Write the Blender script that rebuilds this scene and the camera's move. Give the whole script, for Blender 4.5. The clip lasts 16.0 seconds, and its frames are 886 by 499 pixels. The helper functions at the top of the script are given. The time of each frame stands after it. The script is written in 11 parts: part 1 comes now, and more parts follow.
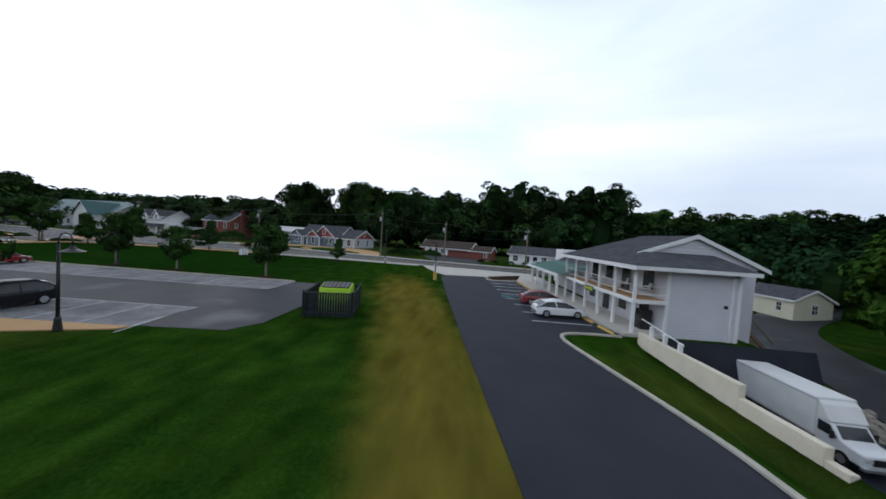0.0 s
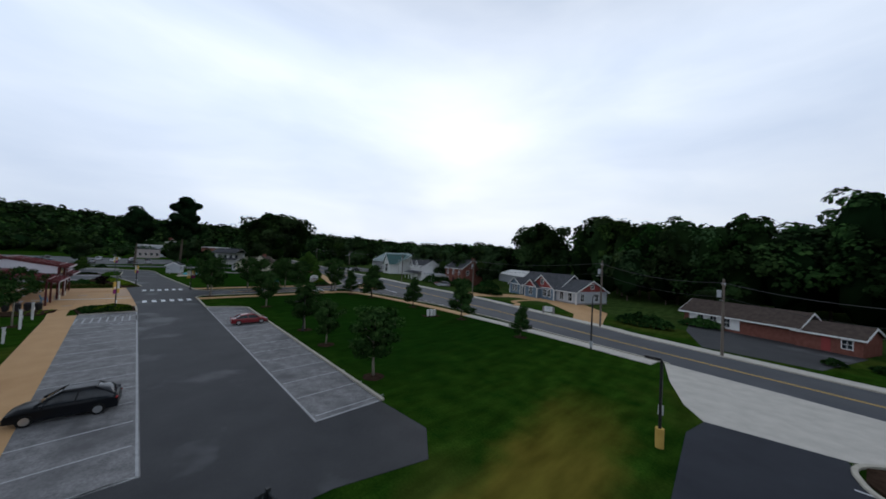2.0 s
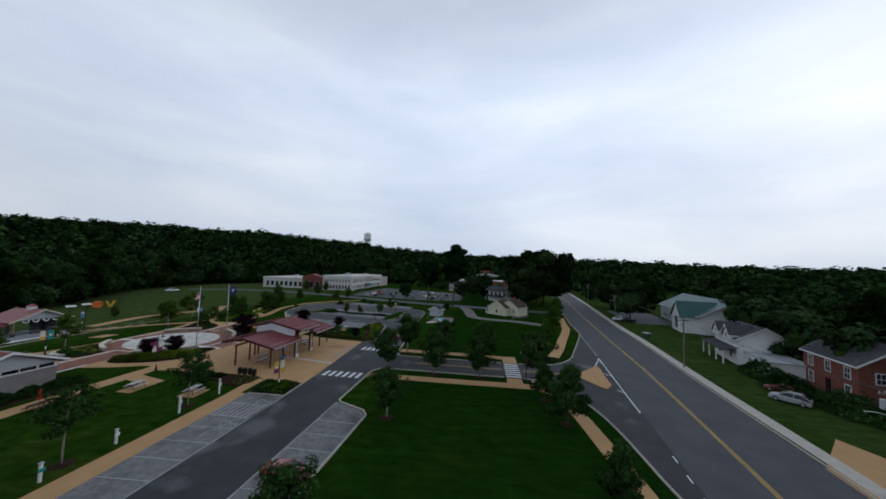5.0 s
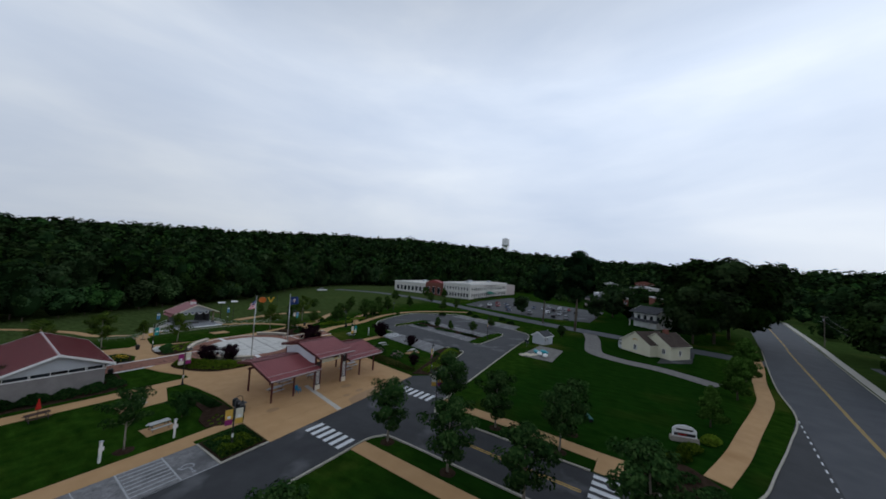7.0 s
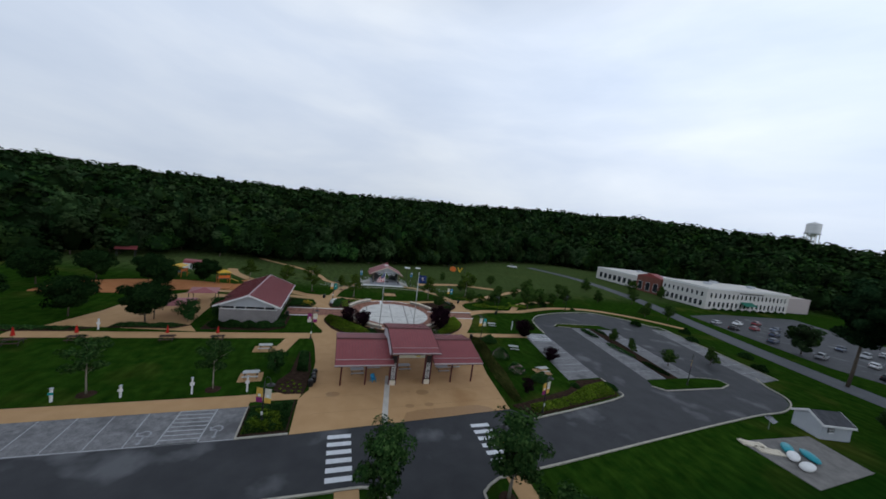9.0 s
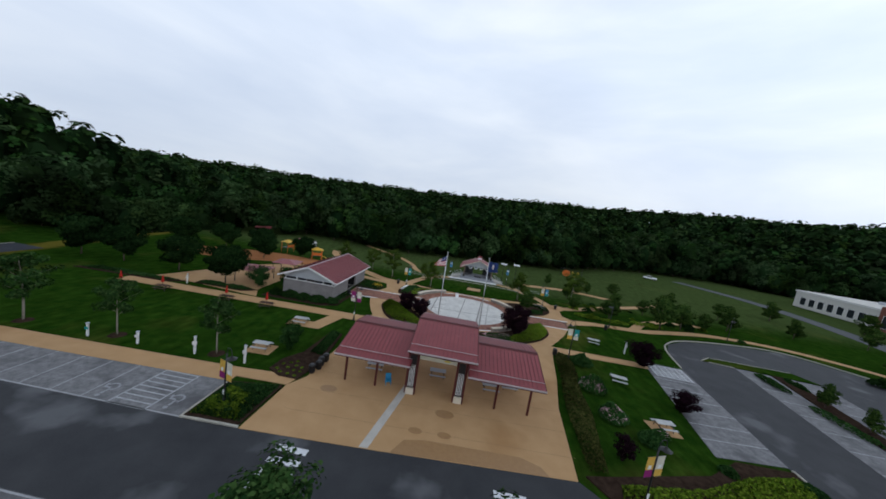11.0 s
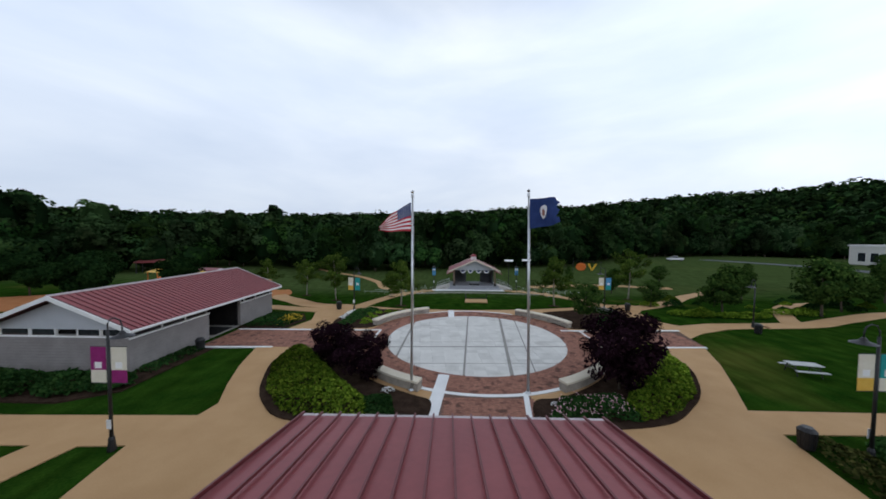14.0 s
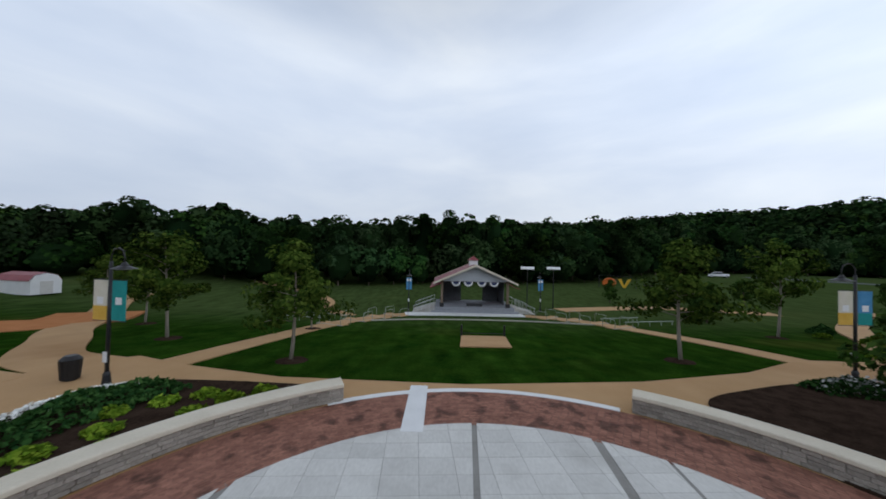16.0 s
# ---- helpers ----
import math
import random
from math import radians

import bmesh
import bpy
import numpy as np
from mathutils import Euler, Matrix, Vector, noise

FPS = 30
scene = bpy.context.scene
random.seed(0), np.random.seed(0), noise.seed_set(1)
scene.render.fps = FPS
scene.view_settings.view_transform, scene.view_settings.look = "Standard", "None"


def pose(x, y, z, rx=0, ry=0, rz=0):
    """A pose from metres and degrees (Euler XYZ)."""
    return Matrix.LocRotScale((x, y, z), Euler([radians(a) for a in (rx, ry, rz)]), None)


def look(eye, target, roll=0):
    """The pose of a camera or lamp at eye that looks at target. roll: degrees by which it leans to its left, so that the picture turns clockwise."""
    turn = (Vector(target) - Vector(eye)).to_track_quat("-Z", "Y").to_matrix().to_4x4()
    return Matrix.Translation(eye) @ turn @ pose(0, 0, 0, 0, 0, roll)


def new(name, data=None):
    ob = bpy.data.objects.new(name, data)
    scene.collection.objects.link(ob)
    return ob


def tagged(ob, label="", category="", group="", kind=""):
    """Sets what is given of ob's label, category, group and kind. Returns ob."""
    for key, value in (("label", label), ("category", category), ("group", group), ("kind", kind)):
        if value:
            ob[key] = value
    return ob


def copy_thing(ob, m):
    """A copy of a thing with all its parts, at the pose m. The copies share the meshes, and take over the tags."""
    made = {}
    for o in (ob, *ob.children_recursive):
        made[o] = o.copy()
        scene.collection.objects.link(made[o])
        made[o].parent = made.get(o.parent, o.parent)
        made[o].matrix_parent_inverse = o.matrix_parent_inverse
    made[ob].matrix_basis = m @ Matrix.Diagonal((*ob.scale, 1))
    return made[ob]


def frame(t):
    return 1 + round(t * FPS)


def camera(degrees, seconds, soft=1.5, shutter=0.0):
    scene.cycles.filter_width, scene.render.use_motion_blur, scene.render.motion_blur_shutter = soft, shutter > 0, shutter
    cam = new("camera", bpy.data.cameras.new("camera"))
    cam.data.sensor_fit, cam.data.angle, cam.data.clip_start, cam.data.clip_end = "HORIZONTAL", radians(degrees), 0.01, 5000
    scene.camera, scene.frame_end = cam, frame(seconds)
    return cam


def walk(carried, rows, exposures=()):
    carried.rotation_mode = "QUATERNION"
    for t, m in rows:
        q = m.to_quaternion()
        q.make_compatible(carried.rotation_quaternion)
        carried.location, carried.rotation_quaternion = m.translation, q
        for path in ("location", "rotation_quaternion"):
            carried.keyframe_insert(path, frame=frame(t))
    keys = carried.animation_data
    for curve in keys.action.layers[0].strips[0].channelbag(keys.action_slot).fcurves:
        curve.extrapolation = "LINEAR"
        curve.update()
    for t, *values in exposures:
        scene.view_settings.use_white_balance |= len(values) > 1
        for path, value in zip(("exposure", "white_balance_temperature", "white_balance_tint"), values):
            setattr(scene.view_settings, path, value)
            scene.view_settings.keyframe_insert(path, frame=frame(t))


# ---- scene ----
cam = camera(109.2, 16.0, soft=1.7, shutter=0.1)
PATH = [
    (0, (-77.688, -21.914, 5.288), (-77.625, -23.911, 5.202), 3.78),
    (0.5, (-79.301, -25.953, 6.098), (-78.841, -27.898, 6.043), 2.98),
    (1, (-80.254, -30.504, 6.828), (-79.410, -32.317, 6.812), 2.81),
    (1.5, (-80.213, -35.054, 8.002), (-79.038, -36.672, 8.021), 2.32),
    (2, (-79.592, -39.808, 9.156), (-78.145, -41.188, 9.203), 2.66),
    (2.5, (-78.146, -44.211, 10.196), (-76.483, -45.319, 10.274), 2.68),
    (3, (-76.703, -48.777, 11.753), (-74.883, -49.600, 11.844), 2.69),
    (3.5, (-74.145, -53.260, 13.564), (-72.219, -53.787, 13.667), 2.30),
    (4, (-70.390, -57.503, 15.392), (-68.407, -57.746, 15.497), 1.98),
    (6.5, (-42.361, -72.476, 18.658), (-40.587, -71.562, 18.790), 2.89),
    (7, (-36.247, -73.436, 19.798), (-34.584, -72.331, 19.912), 3.36),
    (7.5, (-29.959, -73.883, 20.792), (-28.427, -72.600, 20.872), 3.87),
    (8, (-24.132, -73.832, 22.031), (-22.845, -72.301, 22.031), 4.94),
    (8.5, (-18.842, -73.550, 22.901), (-17.886, -71.796, 22.816), 5.98),
    (9, (-13.872, -71.852, 23.237), (-13.245, -69.961, 23.062), 7.80),
    (9.5, (-9.065, -70.743, 22.339), (-8.748, -68.778, 22.144), 8.82),
    (10, (-5.219, -68.186, 21.400), (-5.157, -66.202, 21.160), 10.97),
    (12.5, (-0.878, -45.993, 13.791), (-1.147, -44.021, 13.591), 6.30),
    (13, (-1.555, -40.500, 12.073), (-1.728, -38.512, 11.936), 3.15),
    (13.5, (-2.303, -34.238, 10.645), (-2.373, -32.242, 10.538), 0.71),
    (14, (-2.360, -28.279, 9.492), (-2.392, -26.281, 9.405), 0.53),
    (14.5, (-2.277, -22.171, 8.625), (-2.281, -20.172, 8.550), 0.75),
    (15, (-1.914, -15.422, 8.012), (-1.911, -13.423, 7.952), 1.55),
    (15.5, (-1.302, -8.974, 6.794), (-1.309, -6.974, 6.767), 1.54),
    (16, (-1.106, -1.865, 5.469), (-1.098, 0.134, 5.505), 1.31),
]
walk(cam, [(t, look(eye, target, roll)) for t, eye, target, roll in PATH], exposures=[(0.0, 0.1), (0.8, 0.0), (1.5, -0.29), (2.6, -0.40), (3.5, -0.51), (4.0, -0.53), (6.5, -0.5), (8.3, -0.42), (9.0, -0.26), (10.2, -0.14), (12.4, -0.02), (14.5, -0.03), (15.2, -0.15), (16.0, -0.25)])

# ---- world and light ----
world = bpy.data.worlds.new("overcast_evening")
scene.world = world
world.use_nodes = True
wn, wl = world.node_tree.nodes, world.node_tree.links
wn.clear()
w_out = wn.new("ShaderNodeOutputWorld")
w_bg = wn.new("ShaderNodeBackground")
w_co = wn.new("ShaderNodeTexCoord")
w_map = wn.new("ShaderNodeMapping")
w_map.inputs["Scale"].default_value = (1.0, 1.0, 3.6)
w_map.inputs["Rotation"].default_value = (0.12, 0.05, 0.5)
w_n1 = wn.new("ShaderNodeTexNoise")
w_n1.inputs["Scale"].default_value = 1.7
w_n1.inputs["Detail"].default_value = 7
w_n1.inputs["Roughness"].default_value = 0.5
w_n1.inputs["Distortion"].default_value = 0.25
w_ramp = wn.new("ShaderNodeValToRGB")
w_ramp.color_ramp.elements[0].position = 0.26
w_ramp.color_ramp.elements[0].color = (0.595, 0.70, 0.88, 1)
w_ramp.color_ramp.elements[1].position = 0.76
w_ramp.color_ramp.elements[1].color = (0.885, 0.96, 1.06, 1)
mid = w_ramp.color_ramp.elements.new(0.5)
mid.color = (0.715, 0.81, 0.965, 1)
w_sky = wn.new("ShaderNodeTexSky")
w_sky.sky_type = "NISHITA"
w_sky.sun_disc = False
w_sky.sun_elevation = radians(24)
w_sky.sun_rotation = radians(138)
w_sky.dust_density = 3.0
w_sky_s = wn.new("ShaderNodeVectorMath")
w_sky_s.operation = "SCALE"
w_sky_s.inputs["Scale"].default_value = 0.05
w_mix = wn.new("ShaderNodeMixRGB")
w_mix.inputs[0].default_value = 0.95
# the cloud deck is thinner, and so brighter, round the hidden sun
w_dot = wn.new("ShaderNodeVectorMath")
w_dot.operation = "DOT_PRODUCT"
w_dot.inputs[1].default_value = Vector((0.86, -0.42, 0.25)).normalized()
w_rng = wn.new("ShaderNodeMapRange")
w_rng.inputs["From Min"].default_value = -0.2
w_rng.inputs["From Max"].default_value = 0.95
w_rng.inputs["To Min"].default_value = 1.0
w_rng.inputs["To Max"].default_value = 1.36
w_mul = wn.new("ShaderNodeVectorMath")
w_mul.operation = "SCALE"
wl.new(w_co.outputs["Generated"], w_map.inputs["Vector"])
wl.new(w_map.outputs[0], w_n1.inputs["Vector"])
wl.new(w_n1.outputs["Fac"], w_ramp.inputs[0])
wl.new(w_sky.outputs[0], w_sky_s.inputs[0])
wl.new(w_sky_s.outputs[0], w_mix.inputs[1])
wl.new(w_ramp.outputs[0], w_mix.inputs[2])
wl.new(w_co.outputs["Generated"], w_dot.inputs[0])
wl.new(w_dot.outputs["Value"], w_rng.inputs["Value"])
# the unseen zenith is dimmed to lessen ground light; greyer again at the horizon
w_sep = wn.new("ShaderNodeSeparateXYZ")
w_zen = wn.new("ShaderNodeMapRange")
w_zen.inputs["From Min"].default_value = 0.5
w_zen.inputs["From Max"].default_value = 1.0
w_zen.inputs["To Min"].default_value = 1.0
w_zen.inputs["To Max"].default_value = 0.3
w_m2 = wn.new("ShaderNodeMath")
w_m2.operation = "MULTIPLY"
wl.new(w_co.outputs["Generated"], w_sep.inputs[0])
wl.new(w_sep.outputs["Z"], w_zen.inputs["Value"])
wl.new(w_rng.outputs[0], w_m2.inputs[0])
wl.new(w_zen.outputs[0], w_m2.inputs[1])
wl.new(w_mix.outputs[0], w_mul.inputs[0])
w_hor = wn.new("ShaderNodeMapRange")
w_hor.inputs["From Min"].default_value, w_hor.inputs["From Max"].default_value = 0.0, 0.38
w_hor.inputs["To Min"].default_value, w_hor.inputs["To Max"].default_value = 0.8, 1.0
wl.new(w_sep.outputs["Z"], w_hor.inputs["Value"])
w_m3 = wn.new("ShaderNodeMath")
w_m3.operation = "MULTIPLY"
wl.new(w_m2.outputs[0], w_m3.inputs[0])
wl.new(w_hor.outputs[0], w_m3.inputs[1])
wl.new(w_m3.outputs[0], w_mul.inputs["Scale"])
wl.new(w_mul.outputs[0], w_bg.inputs["Color"])
wl.new(w_bg.outputs[0], w_out.inputs["Surface"])
w_bg.inputs["Strength"].default_value = 1.15
sun = new("sun", bpy.data.lights.new("sun", "SUN"))
sun.data.energy, sun.data.angle, sun.data.color = 0.15, radians(25), (1.0, 0.95, 0.88)
sun.matrix_world = look((0, 0, 300), (-170, 190, 200))


# ---- mesh and material tools ----
class Shape:
    """Vertices and faces of one mesh, in metres."""

    def __init__(self):
        self.v, self.f = [], []

    def add(self, verts, faces):
        n = len(self.v)
        self.v += [tuple(p) for p in verts]
        self.f += [tuple(i + n for i in face) for face in faces]
        return self

    def box(self, x0, y0, z0, x1, y1, z1):
        v = [(x, y, z) for z in (z0, z1) for y in (y0, y1) for x in (x0, x1)]
        return self.add(v, [(0, 2, 3, 1), (4, 5, 7, 6), (0, 1, 5, 4), (2, 6, 7, 3), (0, 4, 6, 2), (1, 3, 7, 5)])

    def turned(self, x, y, z0, z1, sx, sy, deg):
        a = radians(deg)
        c, s = math.cos(a), math.sin(a)
        v = [(x + c * px - s * py, y + s * px + c * py, z) for z in (z0, z1) for px, py in
             ((-sx / 2, -sy / 2), (sx / 2, -sy / 2), (sx / 2, sy / 2), (-sx / 2, sy / 2))]
        return self.add(v, [(3, 2, 1, 0), (4, 5, 6, 7), (0, 1, 5, 4), (1, 2, 6, 5), (2, 3, 7, 6), (3, 0, 4, 7)])

    def cyl(self, x, y, z0, z1, r0, r1=None, n=10):
        r1 = r0 if r1 is None else r1
        ring = [(math.cos(2 * math.pi * i / n), math.sin(2 * math.pi * i / n)) for i in range(n)]
        v = [(x + r0 * c, y + r0 * s, z0) for c, s in ring] + [(x + r1 * c, y + r1 * s, z1) for c, s in ring]
        f = [(i, (i + 1) % n, n + (i + 1) % n, n + i) for i in range(n)]
        return self.add(v, f + [tuple(range(n - 1, -1, -1)), tuple(range(n, 2 * n))])

    def tube(self, pts, r, n=6, r1=None):
        pts = [Vector(p) for p in pts]
        r1 = r if r1 is None else r1
        v, f = [], []
        for k, p in enumerate(pts):
            d = (pts[min(k + 1, len(pts) - 1)] - pts[max(k - 1, 0)]).normalized()
            a = d.cross(Vector((0.31, 0.17, 0.93)) if abs(d.z) < 0.9 else Vector((1, 0.1, 0))).normalized()
            b = d.cross(a)
            rr = r + (r1 - r) * k / max(1, len(pts) - 1)
            v += [p + rr * (math.cos(2 * math.pi * i / n) * a + math.sin(2 * math.pi * i / n) * b) for i in range(n)]
        for k in range(len(pts) - 1):
            f += [(k * n + i, k * n + (i + 1) % n, (k + 1) * n + (i + 1) % n, (k + 1) * n + i) for i in range(n)]
        f += [tuple(range(n - 1, -1, -1)), tuple(range((len(pts) - 1) * n, len(pts) * n))]
        return self.add(v, f)

    def prism(self, poly, z0, z1):
        """A flat polygon, counter-clockwise, given a thickness."""
        n = len(poly)
        v = [(x, y, z0) for x, y in poly] + [(x, y, z1) for x, y in poly]
        f = [(i, (i + 1) % n, n + (i + 1) % n, n + i) for i in range(n)]
        area = sum(poly[i][0] * poly[(i + 1) % n][1] - poly[(i + 1) % n][0] * poly[i][1] for i in range(n))
        f += [tuple(range(n, 2 * n)), tuple(range(n - 1, -1, -1))]
        return self.add(v, f if area > 0 else [q[::-1] for q in f])

    def slab(self, corners, d):
        """A plate from four corners, with thickness d downwards along its normal."""
        a, b, c, e = (Vector(p) for p in corners)
        nrm = (b - a).cross(e - a).normalized() * d
        return self.add([a, b, c, e, a - nrm, b - nrm, c - nrm, e - nrm],
                        [(0, 1, 2, 3), (7, 6, 5, 4), (0, 4, 5, 1), (1, 5, 6, 2), (2, 6, 7, 3), (3, 7, 4, 0)])

    def wedge(self, poly, axis, lo, hi):
        """A polygon in the plane of two axes, drawn out along the third ('x': poly is y, z; 'y': poly is x, z)."""
        n = len(poly)
        put = (lambda p, q, w: (w, p, q)) if axis == "x" else (lambda p, q, w: (p, w, q))
        v = [put(p, q, lo) for p, q in poly] + [put(p, q, hi) for p, q in poly]
        f = [(i, (i + 1) % n, n + (i + 1) % n, n + i) for i in range(n)]
        return self.add(v, f + [tuple(range(n - 1, -1, -1)), tuple(range(n, 2 * n))])

    def ball(self, c, r, n=10, m=6, rough=0.0, rng=random):
        rx, ry, rz = r if hasattr(r, "__len__") else (r, r, r)
        v = [(c[0], c[1], c[2] - rz)]
        for j in range(1, m):
            t = math.pi * j / m
            for i in range(n):
                k = 1 + rng.uniform(-rough, rough)
                v.append((c[0] + k * rx * math.sin(t) * math.cos(2 * math.pi * i / n),
                          c[1] + k * ry * math.sin(t) * math.sin(2 * math.pi * i / n), c[2] - k * rz * math.cos(t)))
        v.append((c[0], c[1], c[2] + rz))
        f = [(0, 1 + (i + 1) % n, 1 + i) for i in range(n)]
        for j in range(m - 2):
            f += [(1 + j * n + i, 1 + j * n + (i + 1) % n, 1 + (j + 1) * n + (i + 1) % n, 1 + (j + 1) * n + i) for i in range(n)]
        last = len(v) - 1
        f += [(last - n + i, last - n + (i + 1) % n, last) for i in range(n)]
        return self.add(v, f)


def mesh_of(name, shape, material, bevel=0.0, smooth=False):
    me = bpy.data.meshes.new(name)
    me.from_pydata(shape.v, [], shape.f)
    if bevel:
        bm = bmesh.new()
        bm.from_mesh(me)
        edges = [e for e in bm.edges if len(e.link_faces) == 2 and e.calc_face_angle(0) > 0.6]
        bmesh.ops.bevel(bm, geom=edges, offset=bevel, segments=1, affect="EDGES", clamp_overlap=True)
        bm.to_mesh(me)
        bm.free()
    if smooth:
        me.polygons.foreach_set("use_smooth", [True] * len(me.polygons))
    me.materials.append(material)
    me.update()
    return me


def part(name, shape, material, parent=None, label="", bevel=0.0, smooth=False):
    """One mesh object, as a part under a thing or another part."""
    ob = new(name, mesh_of(name, shape, material, bevel, smooth))
    ob.parent = parent
    return tagged(ob, label)


def thing(name, label, category, x=0.0, y=0.0, z=0.0, turn=0.0, group="", kind=""):
    """An Empty at the base of a thing, for its parts."""
    ob = new(name)
    ob.empty_display_size = 0.2
    ob.matrix_basis = pose(x, y, z, 0, 0, turn)
    return tagged(ob, label, category, group, kind)


def setting(name, shape, material, label="", category="", bevel=0.0, smooth=False):
    ob = new(name, mesh_of(name, shape, material, bevel, smooth))
    return tagged(ob, label, category, kind="structure")


def shared(name, me, parent, m=None, label=""):
    """A further object on a mesh that exists already."""
    ob = new(name, me)
    ob.parent = parent
    if m is not None:
        ob.matrix_basis = m
    return tagged(ob, label)


def arc(cx, cy, r, a0, a1, n):
    return [(cx + r * math.cos(radians(a0 + (a1 - a0) * i / n)), cy + r * math.sin(radians(a0 + (a1 - a0) * i / n))) for i in range(n + 1)]


def paint(name, a, b, rough=0.8, scale=3.0, fine=40.0, bump=0.15, metal=0.0, spread=(0.35, 0.65), island=0.0, stain=None, stain_scale=0.25,
          coat=0.0, piece=0.0, stretch=(1, 1, 1), coords="Object", stain_at=(0.52, 0.68)):
    """A surface of two near colours in soft patches, with fine grain, relief and, if wanted, broad stains of a third colour."""
    m = bpy.data.materials.new(name)
    m.use_nodes = True
    nt, ln = m.node_tree.nodes, m.node_tree.links
    bsdf = nt["Principled BSDF"]
    bsdf.inputs["Roughness"].default_value = rough
    bsdf.inputs["Metallic"].default_value = metal
    bsdf.inputs["Specular IOR Level"].default_value = 0.0 if rough > 0.84 else (0.12 if rough > 0.6 else 0.4)
    bsdf.inputs["Coat Weight"].default_value = coat
    co = nt.new("ShaderNodeTexCoord")
    mp = nt.new("ShaderNodeMapping")
    mp.inputs["Scale"].default_value = stretch
    ln.new(co.outputs[coords], mp.inputs["Vector"])
    n1 = nt.new("ShaderNodeTexNoise")
    n1.inputs["Scale"].default_value, n1.inputs["Detail"].default_value = scale, 5
    n2 = nt.new("ShaderNodeTexNoise")
    n2.inputs["Scale"].default_value, n2.inputs["Detail"].default_value = fine, 3
    for n in (n1, n2):
        ln.new(mp.outputs[0], n.inputs["Vector"])
    ad = nt.new("ShaderNodeMath")
    ad.operation = "MULTIPLY_ADD"
    ad.inputs[1].default_value = 0.45
    ln.new(n2.outputs["Fac"], ad.inputs[0])
    mul = nt.new("ShaderNodeMath")
    mul.operation = "MULTIPLY"
    mul.inputs[1].default_value = 0.55
    ln.new(n1.outputs["Fac"], mul.inputs[0])
    ln.new(mul.outputs[0], ad.inputs[2])
    rp = nt.new("ShaderNodeValToRGB")
    rp.color_ramp.elements[0].position, rp.color_ramp.elements[0].color = spread[0], (*a, 1)
    rp.color_ramp.elements[1].position, rp.color_ramp.elements[1].color = spread[1], (*b, 1)
    ln.new(ad.outputs[0], rp.inputs[0])
    colour = rp.outputs[0]
    if stain:
        n3 = nt.new("ShaderNodeTexNoise")
        n3.inputs["Scale"].default_value, n3.inputs["Detail"].default_value = stain_scale, 4
        ln.new(co.outputs[coords], n3.inputs["Vector"])
        r3 = nt.new("ShaderNodeMapRange")
        r3.inputs["From Min"].default_value, r3.inputs["From Max"].default_value = stain_at
        ln.new(n3.outputs["Fac"], r3.inputs["Value"])
        mx = nt.new("ShaderNodeMixRGB")
        mx.inputs[2].default_value = (*stain, 1)
        ln.new(r3.outputs[0], mx.inputs[0])
        ln.new(colour, mx.inputs[1])
        colour = mx.outputs[0]
    if island or piece:
        if island:
            gi = nt.new("ShaderNodeNewGeometry")
            src = gi.outputs["Random Per Island"]
        else:
            gi = nt.new("ShaderNodeObjectInfo")
            src = gi.outputs["Random"]
        rr = nt.new("ShaderNodeMapRange")
        k = island or piece
        rr.inputs["To Min"].default_value, rr.inputs["To Max"].default_value = 1 - k, 1 + k
        ln.new(src, rr.inputs["Value"])
        sc = nt.new("ShaderNodeVectorMath")
        sc.operation = "SCALE"
        ln.new(colour, sc.inputs[0])
        ln.new(rr.outputs[0], sc.inputs["Scale"])
        colour = sc.outputs[0]
    ln.new(colour, bsdf.inputs["Base Color"])
    if bump:
        bp = nt.new("ShaderNodeBump")
        bp.inputs["Strength"].default_value, bp.inputs["Distance"].default_value = bump, 0.02
        ln.new(n2.outputs["Fac"], bp.inputs["Height"])
        ln.new(bp.outputs[0], bsdf.inputs["Normal"])
    return m


